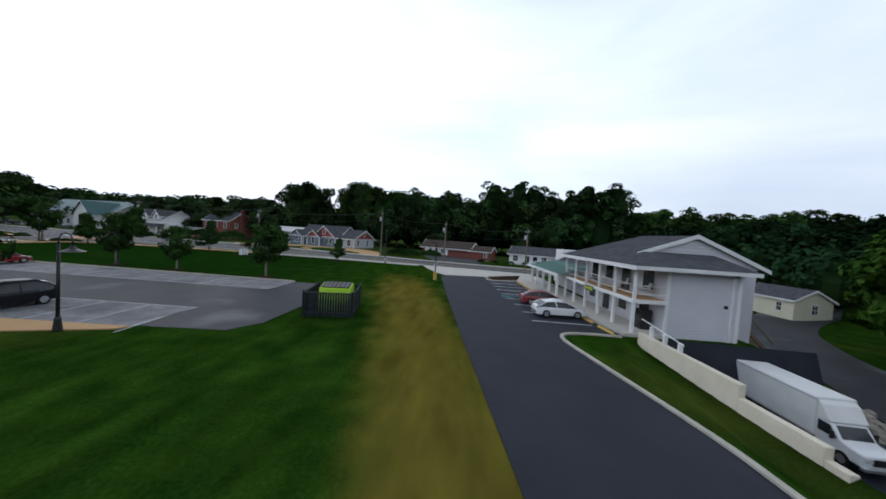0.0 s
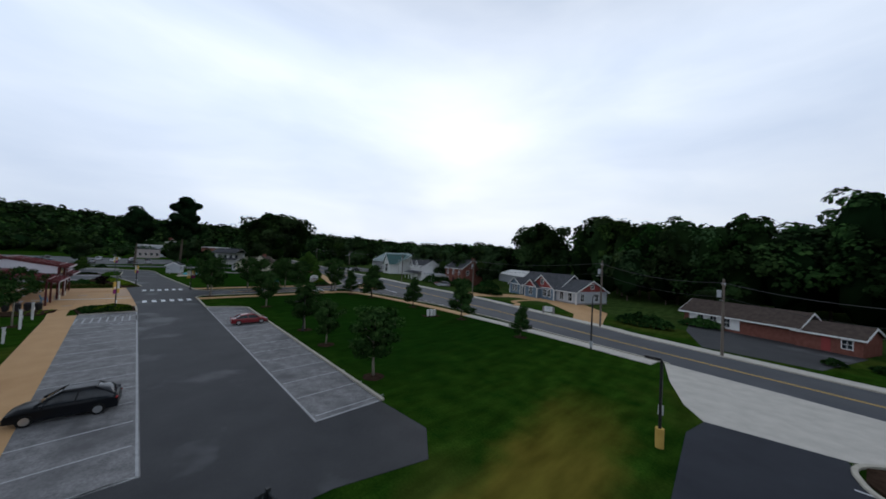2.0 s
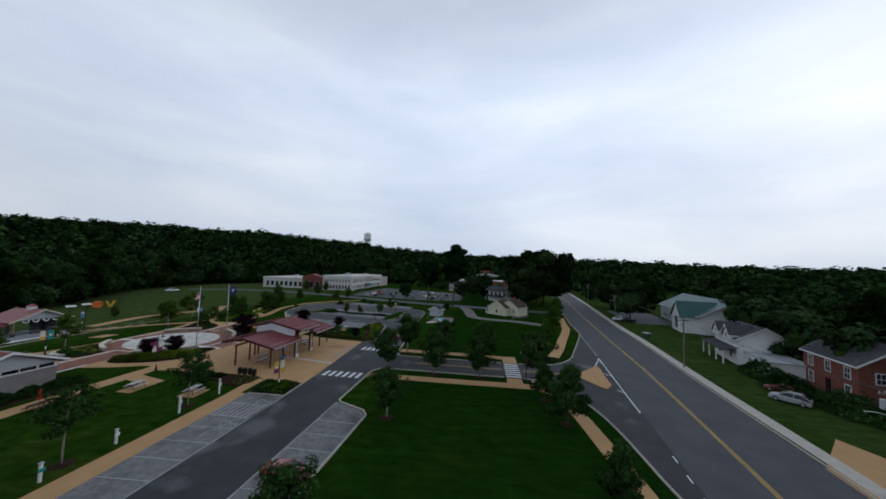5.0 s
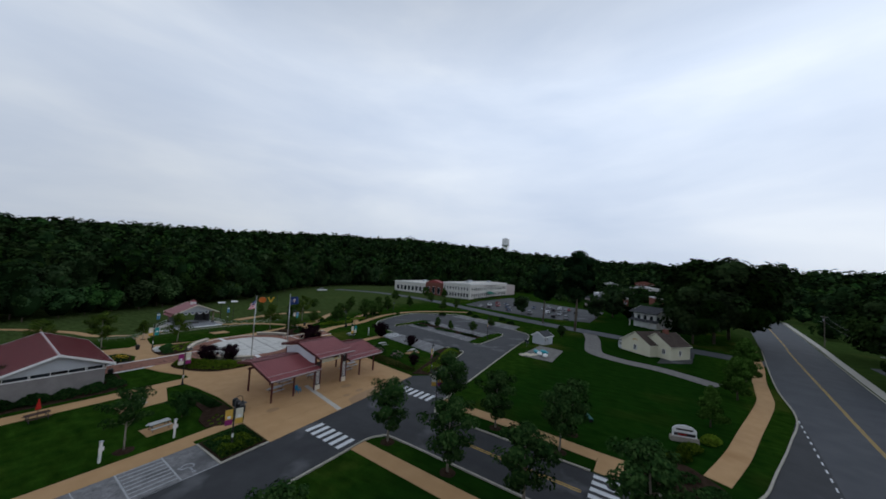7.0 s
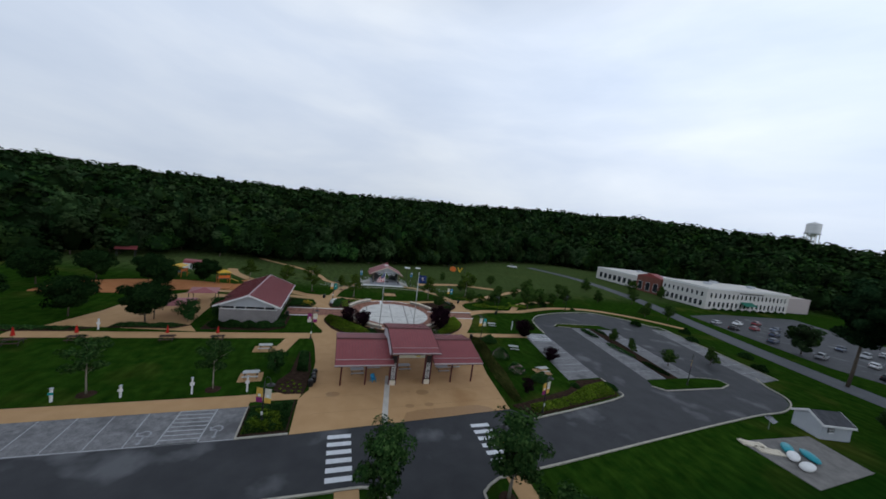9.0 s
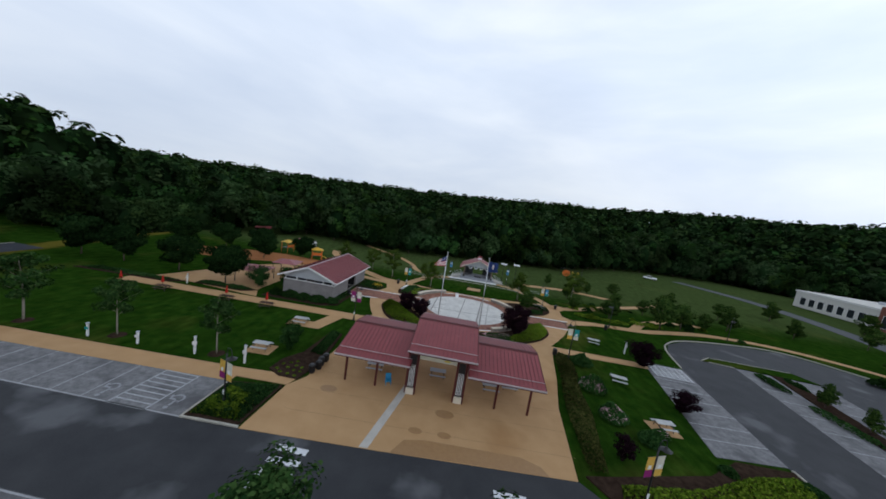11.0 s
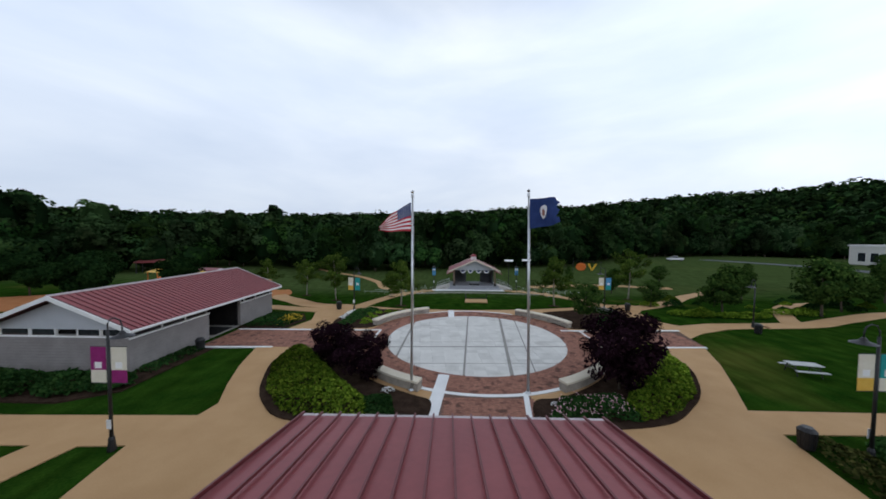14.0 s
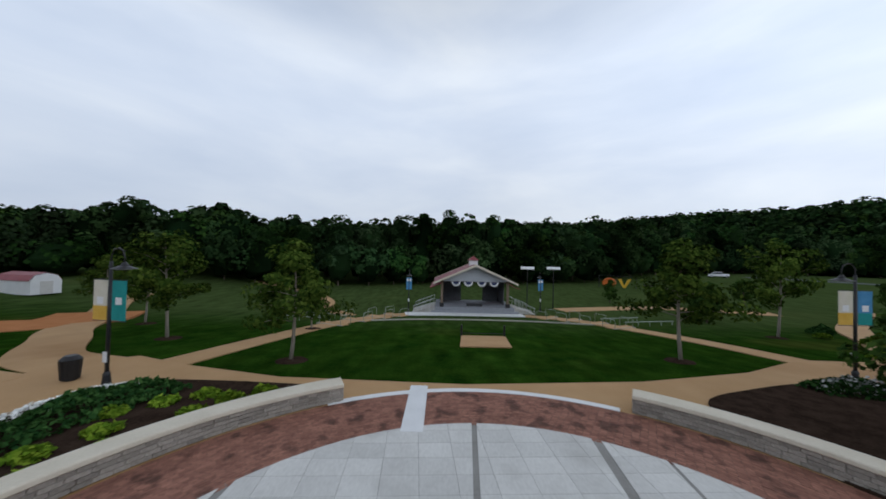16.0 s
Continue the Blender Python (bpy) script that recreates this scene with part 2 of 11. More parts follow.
def leaf_paint(name, a, b, c, rough=0.6, crowns=0.0):
    """Leaves: every clump has its own green, from a through b to c; in a wood each crown of that width has its own tint."""
    m = bpy.data.materials.new(name)
    m.use_nodes = True
    nt, ln = m.node_tree.nodes, m.node_tree.links
    bsdf = nt["Principled BSDF"]
    bsdf.inputs["Roughness"].default_value = rough
    bsdf.inputs["Specular IOR Level"].default_value = 0.0
    gi = nt.new("ShaderNodeNewGeometry")
    oi = nt.new("ShaderNodeObjectInfo")
    rp = nt.new("ShaderNodeValToRGB")
    rp.color_ramp.elements[0].color = (*a, 1)
    rp.color_ramp.elements[1].color = (*c, 1)
    e = rp.color_ramp.elements.new(0.55)
    e.color = (*b, 1)
    ln.new(gi.outputs["Random Per Island"], rp.inputs[0])
    co = nt.new("ShaderNodeTexCoord")
    n1 = nt.new("ShaderNodeTexNoise")
    n1.inputs["Scale"].default_value = 0.085
    n1.inputs["Detail"].default_value = 2.0
    ln.new(co.outputs["Object"], n1.inputs["Vector"])
    ad = nt.new("ShaderNodeMath")
    ad.operation = "ADD"
    ln.new(n1.outputs["Fac"], ad.inputs[0])
    ln.new(oi.outputs["Random"], ad.inputs[1])
    rr = nt.new("ShaderNodeMapRange")
    rr.inputs["From Min"].default_value, rr.inputs["From Max"].default_value = 0.3, 1.6
    rr.inputs["To Min"].default_value, rr.inputs["To Max"].default_value = 0.8, 1.2
    patch = nt.new("ShaderNodeMapRange")
    patch.inputs["From Min"].default_value, patch.inputs["From Max"].default_value = 0.34, 0.66
    patch.inputs["To Min"].default_value, patch.inputs["To Max"].default_value = 0.4, 1.75
    ln.new(n1.outputs["Fac"], patch.inputs["Value"])
    both = nt.new("ShaderNodeMath")
    both.operation = "MULTIPLY"
    ln.new(patch.outputs[0], both.inputs[1])
    ln.new(ad.outputs[0], rr.inputs["Value"])
    sc = nt.new("ShaderNodeVectorMath")
    sc.operation = "SCALE"
    ln.new(rp.outputs[0], sc.inputs[0])
    ln.new(rr.outputs[0], both.inputs[0])
    ln.new(both.outputs[0], sc.inputs["Scale"])
    if crowns:
        flat = nt.new("ShaderNodeVectorMath")
        flat.operation = "MULTIPLY"
        flat.inputs[1].default_value = (1 / crowns, 1 / crowns, 0.3 / crowns)
        ln.new(co.outputs["Object"], flat.inputs[0])
        cell = nt.new("ShaderNodeTexVoronoi")
        cell.inputs["Scale"].default_value = 1.0
        ln.new(flat.outputs[0], cell.inputs["Vector"])
        parts = nt.new("ShaderNodeSeparateColor")
        ln.new(cell.outputs["Color"], parts.inputs[0])
        hsv = nt.new("ShaderNodeHueSaturation")
        for k, (channel, lo, hi) in enumerate((("Hue", 0.475, 0.512), ("Saturation", 0.8, 1.1), ("Value", 0.6, 1.5))):
            rng = nt.new("ShaderNodeMapRange")
            rng.inputs["To Min"].default_value, rng.inputs["To Max"].default_value = lo, hi
            ln.new(parts.outputs[k], rng.inputs["Value"])
            ln.new(rng.outputs[0], hsv.inputs[channel])
        ln.new(sc.outputs[0], hsv.inputs["Color"])
        ln.new(hsv.outputs[0], bsdf.inputs["Base Color"])
    else:
        ln.new(sc.outputs[0], bsdf.inputs["Base Color"])
    return m


# ---- materials ----
GRASS = paint("mown_grass", (0.006, 0.026, 0.003), (0.025, 0.060, 0.007), 0.9, 0.7, 9.0, 0.9, stain=(0.070, 0.078, 0.016), stain_scale=0.07, stain_at=(0.56, 0.78))
DRY_GRASS = (0.125, 0.102, 0.018)


def mow_and_dry(m):
    """Mown stripes over the west lawn, and a dry ochre verge along the motel drive."""
    nt, ln = m.node_tree.nodes, m.node_tree.links
    bsdf = nt["Principled BSDF"]
    link = bsdf.inputs["Base Color"].links[0]
    colour = link.from_socket
    ln.remove(link)
    co = nt.new("ShaderNodeTexCoord")
    sp = nt.new("ShaderNodeSeparateXYZ")
    ln.new(co.outputs["Object"], sp.inputs[0])

    def math_node(op, a, b=None, c=None):
        n = nt.new("ShaderNodeMath")
        n.operation = op
        for k, q in enumerate((a, b, c)):
            if q is None:
                continue
            if isinstance(q, (int, float)):
                n.inputs[k].default_value = q
            else:
                ln.new(q, n.inputs[k])
        return n.outputs[0]

    d = math_node("ADD", math_node("MULTIPLY_ADD", sp.outputs["Y"], 0.206, 78.9 + 0.206 * 25), sp.outputs["X"])
    nz = nt.new("ShaderNodeTexNoise")
    nz.inputs["Scale"].default_value, nz.inputs["Detail"].default_value = 0.5, 5
    ln.new(co.outputs["Object"], nz.inputs["Vector"])
    wob = math_node("MULTIPLY_ADD", nz.outputs["Fac"], 2.4, -1.2)
    rng = nt.new("ShaderNodeMapRange")
    rng.interpolation_type = "SMOOTHSTEP"
    rng.inputs["From Min"].default_value, rng.inputs["From Max"].default_value = 3.4, 1.2
    ln.new(math_node("ABSOLUTE", math_node("ADD", d, wob)), rng.inputs["Value"])
    end = nt.new("ShaderNodeMapRange")
    end.inputs["From Min"].default_value, end.inputs["From Max"].default_value = -64.0, -54.0
    ln.new(sp.outputs["Y"], end.inputs["Value"])
    fac = math_node("MULTIPLY", math_node("MULTIPLY", rng.outputs[0], end.outputs[0]), 0.85)
    mx = nt.new("ShaderNodeMixRGB")
    mx.inputs[2].default_value = (*DRY_GRASS, 1)
    ln.new(fac, mx.inputs[0])
    ln.new(colour, mx.inputs[1])
    # the meadow to the north and the yards south of the road are left longer and paler
    pale = nt.new("ShaderNodeMapRange")
    pale.interpolation_type = "SMOOTHSTEP"
    pale.inputs["From Min"].default_value, pale.inputs["From Max"].default_value = 22.0, 42.0
    ln.new(math_node("MULTIPLY_ADD", wob, 4.0, sp.outputs["Y"]), pale.inputs["Value"])
    yard = nt.new("ShaderNodeMapRange")
    yard.inputs["From Min"].default_value, yard.inputs["From Max"].default_value = -96.0, -104.0
    ln.new(sp.outputs["Y"], yard.inputs["Value"])
    fac2 = math_node("MULTIPLY_ADD", yard.outputs[0], 0.4, math_node("MULTIPLY", pale.outputs[0], 0.7))
    mp = nt.new("ShaderNodeMixRGB")
    mp.inputs[2].default_value = (0.066, 0.092, 0.032, 1)
    ln.new(fac2, mp.inputs[0])
    ln.new(mx.outputs[0], mp.inputs[1])
    mx = mp
    # the watered lawns by the road are lusher and darker
    lush_y = nt.new("ShaderNodeMapRange")
    lush_y.interpolation_type = "SMOOTHSTEP"
    lush_y.inputs["From Min"].default_value, lush_y.inputs["From Max"].default_value = -49.0, -56.0
    ln.new(math_node("ADD", sp.outputs["Y"], wob), lush_y.inputs["Value"])
    lush_x = nt.new("ShaderNodeMapRange")
    lush_x.interpolation_type = "SMOOTHSTEP"
    lush_x.inputs["From Min"].default_value, lush_x.inputs["From Max"].default_value = -70.0, -54.0
    ln.new(math_node("MULTIPLY_ADD", wob, 2.0, sp.outputs["X"]), lush_x.inputs["Value"])
    lush_end = nt.new("ShaderNodeMapRange")
    lush_end.inputs["From Min"].default_value, lush_end.inputs["From Max"].default_value = -88.0, -82.0
    ln.new(sp.outputs["Y"], lush_end.inputs["Value"])
    lush = nt.new("ShaderNodeMixRGB")
    lush.inputs[2].default_value = (0.0055, 0.026, 0.0035, 1)
    ln.new(math_node("MULTIPLY", math_node("MULTIPLY", lush_x.outputs[0], lush_y.outputs[0]), math_node("MULTIPLY", lush_end.outputs[0], 0.72)), lush.inputs[0])
    ln.new(mx.outputs[0], lush.inputs[1])
    mx = lush
    along = nt.new("ShaderNodeMapping")
    along.inputs["Rotation"].default_value = (0, 0, radians(-11.6))
    along.inputs["Scale"].default_value = (1.7, 0.45, 1.0)
    ln.new(co.outputs["Object"], along.inputs["Vector"])
    streak = nt.new("ShaderNodeTexNoise")
    streak.inputs["Scale"].default_value, streak.inputs["Detail"].default_value = 0.7, 6
    ln.new(along.outputs[0], streak.inputs["Vector"])
    tuft = nt.new("ShaderNodeMapRange")
    tuft.inputs["From Min"].default_value, tuft.inputs["From Max"].default_value = 0.3, 0.7
    tuft.inputs["To Min"].default_value, tuft.inputs["To Max"].default_value = 0.72, 1.28
    ln.new(streak.outputs["Fac"], tuft.inputs["Value"])
    stripe = math_node("MULTIPLY_ADD", math_node("SINE", math_node("MULTIPLY", math_node("ADD", d, math_node("MULTIPLY", wob, 0.25)), 2.9)), 0.035, 1.0)
    sc = nt.new("ShaderNodeVectorMath")
    sc.operation = "SCALE"
    ln.new(mx.outputs[0], sc.inputs[0])
    ln.new(math_node("MULTIPLY", stripe, tuft.outputs[0]), sc.inputs["Scale"])
    ln.new(sc.outputs[0], bsdf.inputs["Base Color"])


mow_and_dry(GRASS)
ASPHALT = paint("worn_asphalt", (0.034, 0.036, 0.040), (0.054, 0.056, 0.060), 0.65, 0.4, 30.0, 0.25, stain=(0.115, 0.118, 0.125), stain_scale=0.16, stain_at=(0.59, 0.70))
NEW_ASPHALT = paint("sealed_asphalt", (0.020, 0.023, 0.031), (0.032, 0.036, 0.046), 0.7, 0.5, 40.0, 0.2, stain=(0.05, 0.054, 0.066), stain_scale=0.12, stain_at=(0.6, 0.75))
ROAD_ASPHALT = paint("road_asphalt", (0.062, 0.067, 0.076), (0.092, 0.097, 0.107), 0.7, 0.3, 30.0, 0.2)
PAVERS = paint("grey_permeable_pavers", (0.12, 0.12, 0.125), (0.26, 0.26, 0.265), 0.8, 1.6, 11.0, 0.4, stain=(0.11, 0.11, 0.115), stain_scale=0.3)
TAN = paint("tan_concrete", (0.43, 0.258, 0.122), (0.51, 0.318, 0.160), 0.75, 0.6, 20.0, 0.08, stain=(0.35, 0.19, 0.08), stain_scale=0.11, stain_at=(0.58, 0.72))
CONCRETE = paint("pale_concrete", (0.42, 0.40, 0.36), (0.56, 0.53, 0.48), 0.8, 1.0, 25.0, 0.1)
KERB = paint("kerb_concrete", (0.36, 0.34, 0.29), (0.50, 0.47, 0.40), 0.85, 1.2, 25.0, 0.12)
WHITE_LINE = paint("road_marking_white", (0.62, 0.64, 0.66), (0.75, 0.76, 0.78), 0.7, 2.0, 30.0, 0.05)
FAINT_LINE = paint("worn_bay_line", (0.30, 0.31, 0.32), (0.44, 0.45, 0.46), 0.75, 2.0, 12.0, 0.05)
YELLOW_LINE = paint("road_marking_yellow", (0.52, 0.33, 0.08), (0.62, 0.41, 0.12), 0.7, 2.0, 30.0, 0.05)
PLAZA_GREY = paint("broomed_pale_concrete", (0.56, 0.545, 0.51), (0.68, 0.665, 0.625), 0.72, 0.5, 9.0, 0.12, piece=0.07, stretch=(1.6, 0.7, 1), stain=(0.49, 0.475, 0.44), stain_scale=0.5, stain_at=(0.55, 0.75))
PLAZA_DARK = paint("dark_grey_plaza_band", (0.235, 0.225, 0.205), (0.32, 0.305, 0.28), 0.75, 1.0, 15.0, 0.1)
BRICK = paint("red_brick_pavers", (0.23, 0.108, 0.078), (0.345, 0.165, 0.118), 0.8, 1.2, 8.0, 0.3, stain=(0.13, 0.066, 0.050), stain_scale=1.5, stain_at=(0.54, 0.64), island=0.2)
BRICK_ONE = paint("single_red_brick_paver", (0.23, 0.108, 0.078), (0.345, 0.165, 0.118), 0.8, 1.2, 8.0, 0.3, piece=0.3)
BRICK_JOINT = paint("sandy_brick_joint", (0.13, 0.085, 0.07), (0.19, 0.125, 0.10), 0.9, 3.0, 20.0, 0.2)
MULCH = paint("dark_bark_mulch", (0.022, 0.014, 0.010), (0.055, 0.036, 0.026), 0.95, 2.0, 18.0, 0.9)
ROOF_RED = paint("red_standing_seam_metal", (0.235, 0.052, 0.058), (0.29, 0.068, 0.073), 0.42, 0.8, 8.0, 0.03, metal=0.25)
ROOF_GREEN = paint("green_metal_roof", (0.14, 0.25, 0.22), (0.18, 0.30, 0.265), 0.45, 1.0, 10.0, 0.03, metal=0.2)
SHINGLE = paint("grey_asphalt_shingles", (0.055, 0.058, 0.066), (0.105, 0.108, 0.115), 0.9, 1.5, 22.0, 0.4)
BROWN_SHINGLE = paint("brown_asphalt_shingles", (0.055, 0.043, 0.038), (0.095, 0.076, 0.066), 0.9, 1.5, 22.0, 0.4)
WHITE = paint("white_paint", (0.70, 0.70, 0.69), (0.80, 0.80, 0.79), 0.55, 1.0, 20.0, 0.04)
SIDING = paint("pale_vinyl_siding", (0.56, 0.56, 0.60), (0.66, 0.66, 0.69), 0.55, 0.6, 20.0, 0.04)
CREAM = paint("cream_siding", (0.60, 0.57, 0.42), (0.68, 0.65, 0.50), 0.6, 0.6, 20.0, 0.05)
BLUE_SIDING = paint("slate_blue_siding", (0.10, 0.155, 0.215), (0.14, 0.20, 0.265), 0.6, 0.6, 20.0, 0.05)
RED_SIDING = paint("barn_red_siding", (0.22, 0.032, 0.03), (0.28, 0.045, 0.04), 0.6, 0.6, 20.0, 0.05)
GREY_SIDING = paint("pale_grey_siding", (0.40, 0.42, 0.45), (0.48, 0.50, 0.53), 0.6, 0.6, 20.0, 0.05)
BLOCK = paint("taupe_masonry_block", (0.22, 0.20, 0.195), (0.29, 0.27, 0.26), 0.85, 0.8, 14.0, 0.25)
STONE = paint("rough_grey_stone", (0.28, 0.25, 0.215), (0.43, 0.39, 0.34), 0.9, 2.5, 14.0, 0.6, piece=0.22)
CAP = paint("cast_stone_cap", (0.62, 0.555, 0.44), (0.72, 0.655, 0.535), 0.75, 1.2, 18.0, 0.1)
RED_STEEL = paint("dark_red_steel", (0.075, 0.016, 0.016), (0.11, 0.022, 0.022), 0.45, 2.0, 20.0, 0.03, metal=0.2)
BLACK_METAL = paint("black_powder_coat", (0.010, 0.010, 0.011), (0.022, 0.022, 0.024), 0.45, 3.0, 30.0, 0.03)
STEEL = paint("brushed_aluminium", (0.50, 0.51, 0.52), (0.60, 0.61, 0.62), 0.35, 3.0, 30.0, 0.03, metal=0.85)
GLASS = paint("dark_window_glass", (0.015, 0.018, 0.022), (0.03, 0.035, 0.042), 0.08, 1.0, 5.0, 0.0)
DARK = paint("interior_shade_and_dark_door", (0.012, 0.012, 0.013), (0.022, 0.021, 0.02), 0.9, 1.0, 10.0, 0.05)
WOOD = paint("weathered_wood", (0.16, 0.12, 0.09), (0.25, 0.19, 0.14), 0.85, 2.0, 18.0, 0.25, stretch=(1, 1, 8))
POLE_WOOD = paint("grey_utility_pole", (0.14, 0.115, 0.095), (0.21, 0.18, 0.155), 0.9, 3.0, 30.0, 0.3, stretch=(6, 6, 0.6))
FENCE = paint("dark_grey_fence_slats", (0.016, 0.022, 0.026), (0.032, 0.040, 0.046), 0.7, 3.0, 20.0, 0.15, piece=0.2)
LIME = paint("lime_green_steel", (0.32, 0.56, 0.018), (0.40, 0.66, 0.03), 0.5, 2.0, 15.0, 0.05)
BARK = paint("grey_brown_bark", (0.075, 0.058, 0.045), (0.14, 0.115, 0.09), 0.95, 4.0, 25.0, 0.6, stretch=(3, 3, 0.6))
PALE_BARK = paint("pale_smooth_bark", (0.22, 0.19, 0.155), (0.33, 0.29, 0.24), 0.9, 4.0, 25.0, 0.3, stretch=(3, 3, 0.6))
BRICK_WALL = paint("red_brick_wall", (0.15, 0.058, 0.045), (0.23, 0.10, 0.078), 0.85, 2.0, 12.0, 0.3)
GRAVEL = paint("pale_gravel", (0.15, 0.145, 0.14), (0.25, 0.24, 0.225), 0.95, 1.0, 12.0, 0.6)
ORANGE_SURFACE = paint("orange_play_surface", (0.40, 0.165, 0.07), (0.50, 0.225, 0.10), 0.9, 0.8, 15.0, 0.2)
RUBBER = paint("black_rubber", (0.012, 0.012, 0.012), (0.02, 0.02, 0.02), 0.8, 3.0, 30.0, 0.1)
PICNIC = paint("pale_grey_table_boards", (0.42, 0.43, 0.42), (0.52, 0.53, 0.52), 0.6, 2.0, 20.0, 0.1)
FOREST_LEAF = leaf_paint("woodland_leaves", (0.011, 0.028, 0.008), (0.016, 0.038, 0.011), (0.025, 0.054, 0.014), crowns=9.0)
YOUNG_LEAF = leaf_paint("young_tree_leaves", (0.012, 0.034, 0.010), (0.026, 0.061, 0.016), (0.056, 0.105, 0.030))
LIGHT_LEAF = leaf_paint("bright_leaves", (0.022, 0.054, 0.008), (0.042, 0.100, 0.016), (0.080, 0.155, 0.030))
PINE_LEAF = leaf_paint("pine_needles", (0.006, 0.018, 0.008), (0.011, 0.028, 0.011), (0.021, 0.045, 0.017))
GARDEN_LEAF = leaf_paint("garden_tree_leaves", (0.014, 0.036, 0.009), (0.036, 0.074, 0.015), (0.078, 0.130, 0.027))
OAK_LEAF = leaf_paint("willow_oak_leaves", (0.020, 0.044, 0.008), (0.052, 0.090, 0.014), (0.105, 0.150, 0.026))
ZELKOVA_LEAF = leaf_paint("dense_dark_leaves", (0.005, 0.014, 0.005), (0.009, 0.024, 0.007), (0.018, 0.040, 0.011))
PURPLE_LEAF = leaf_paint("dark_purple_leaves", (0.007, 0.003, 0.005), (0.013, 0.006, 0.009), (0.027, 0.012, 0.018))
LIME_LEAF = leaf_paint("yellow_green_shrub_leaves", (0.040, 0.080, 0.008), (0.085, 0.145, 0.013), (0.165, 0.225, 0.024))
HEDGE_LEAF = leaf_paint("russet_green_hedge_leaves", (0.016, 0.020, 0.006), (0.036, 0.042, 0.012), (0.070, 0.066, 0.020))
SHRUB_LEAF = leaf_paint("dark_shrub_leaves", (0.009, 0.030, 0.009), (0.019, 0.050, 0.013), (0.036, 0.080, 0.021))
WHITE_FLOWER = leaf_paint("white_flowers", (0.45, 0.46, 0.42), (0.6, 0.6, 0.58), (0.7, 0.7, 0.68))
PINK_FLOWER = leaf_paint("pink_flowers", (0.40, 0.20, 0.24), (0.52, 0.32, 0.36), (0.62, 0.45, 0.46))
YELLOW_FLOWER = leaf_paint("yellow_flowers", (0.45, 0.27, 0.02), (0.58, 0.38, 0.03), (0.62, 0.45, 0.06))


# ---- lie of the land ----
def smooth_step(a, b, v):
    t = min(1.0, max(0.0, (v - a) / (b - a)))
    return t * t * (3 - 2 * t)


def between(line, x):
    """Straight steps between (x, y) pairs."""
    for (x0, y0), (x1, y1) in zip(line, line[1:]):
        if x0 <= x <= x1:
            return y0 + (y1 - y0) * (x - x0) / (x1 - x0)
    return line[0][1] if x < line[0][0] else line[-1][1]


HILLS = [(-180, 6), (-100, 8), (-45, 14), (-25, 23), (0, 29), (10, 35), (25, 49), (40, 56), (55, 53), (75, 41), (100, 31), (120, 25), (145, 18), (170, 8)]


def land(x, y):
    """Height of the ground: level round the square, falling to the stage, low west of the motel, wooded hills all round."""
    z = -2.5 * min(1.0, max(0.0, (y - 12) / 30)) * (1 - smooth_step(45, 90, x)) * (1 - smooth_step(30, 65, -x))
    z += 23 * math.exp(-((x + 215) ** 2 + (y - 10) ** 2) / (2 * 60**2)) * smooth_step(102, 150, -x)
    r, az = math.hypot(x, y + 30), math.degrees(math.atan2(y + 30, x))
    rise = between(HILLS, az)
    start = 130 if az > 80 else 250 - 120 * smooth_step(60, 80, az)
    z += rise * smooth_step(start, 600, r)
    edge = -88.9 if y > -40.6 else -96.5
    z -= (2.35 + 0.8 * smooth_step(-44, -34, y)) * smooth_step(0, 0.4 if y > -40.6 else 1.5, edge - x) * smooth_step(-100, -75, y)
    if x > edge:
        z -= 1.2 * smooth_step(85.9, 88.4, -x) * smooth_step(-42, -30, y) * (1 - smooth_step(-20, -8, y))
    return z


def axis_steps(near, far, lo, hi, step):
    inner = list(np.arange(lo, hi + 0.01, step))
    down, up, d = [], [], step
    a = lo
    while a > near:
        d *= 1.35
        a -= d
        down.append(a)
    d, b = step, hi
    while b < far:
        d *= 1.35
        b += d
        up.append(b)
    return down[::-1] + inner + up


gx = axis_steps(-2600, 2600, -112, 112, 1.0)
gy = axis_steps(-2600, 2600, -118, 84, 1.0)
ground_shape = Shape()
ground_shape.v = [(x, y, land(x, y)) for y in gy for x in gx]
nx = len(gx)
ground_shape.f = [(j * nx + i, j * nx + i + 1, (j + 1) * nx + i + 1, (j + 1) * nx + i) for j in range(len(gy) - 1) for i in range(nx - 1)]
ground = setting("ground", ground_shape, GRASS, "green mown grass with dry yellow patches", "ground", smooth=True)


def sheet(name, poly, top, material, label, category, under=0.25):
    """A level paved area with a real edge, a little above the grass."""
    return setting(name, Shape().prism(poly, top - under, top), material, label, category)


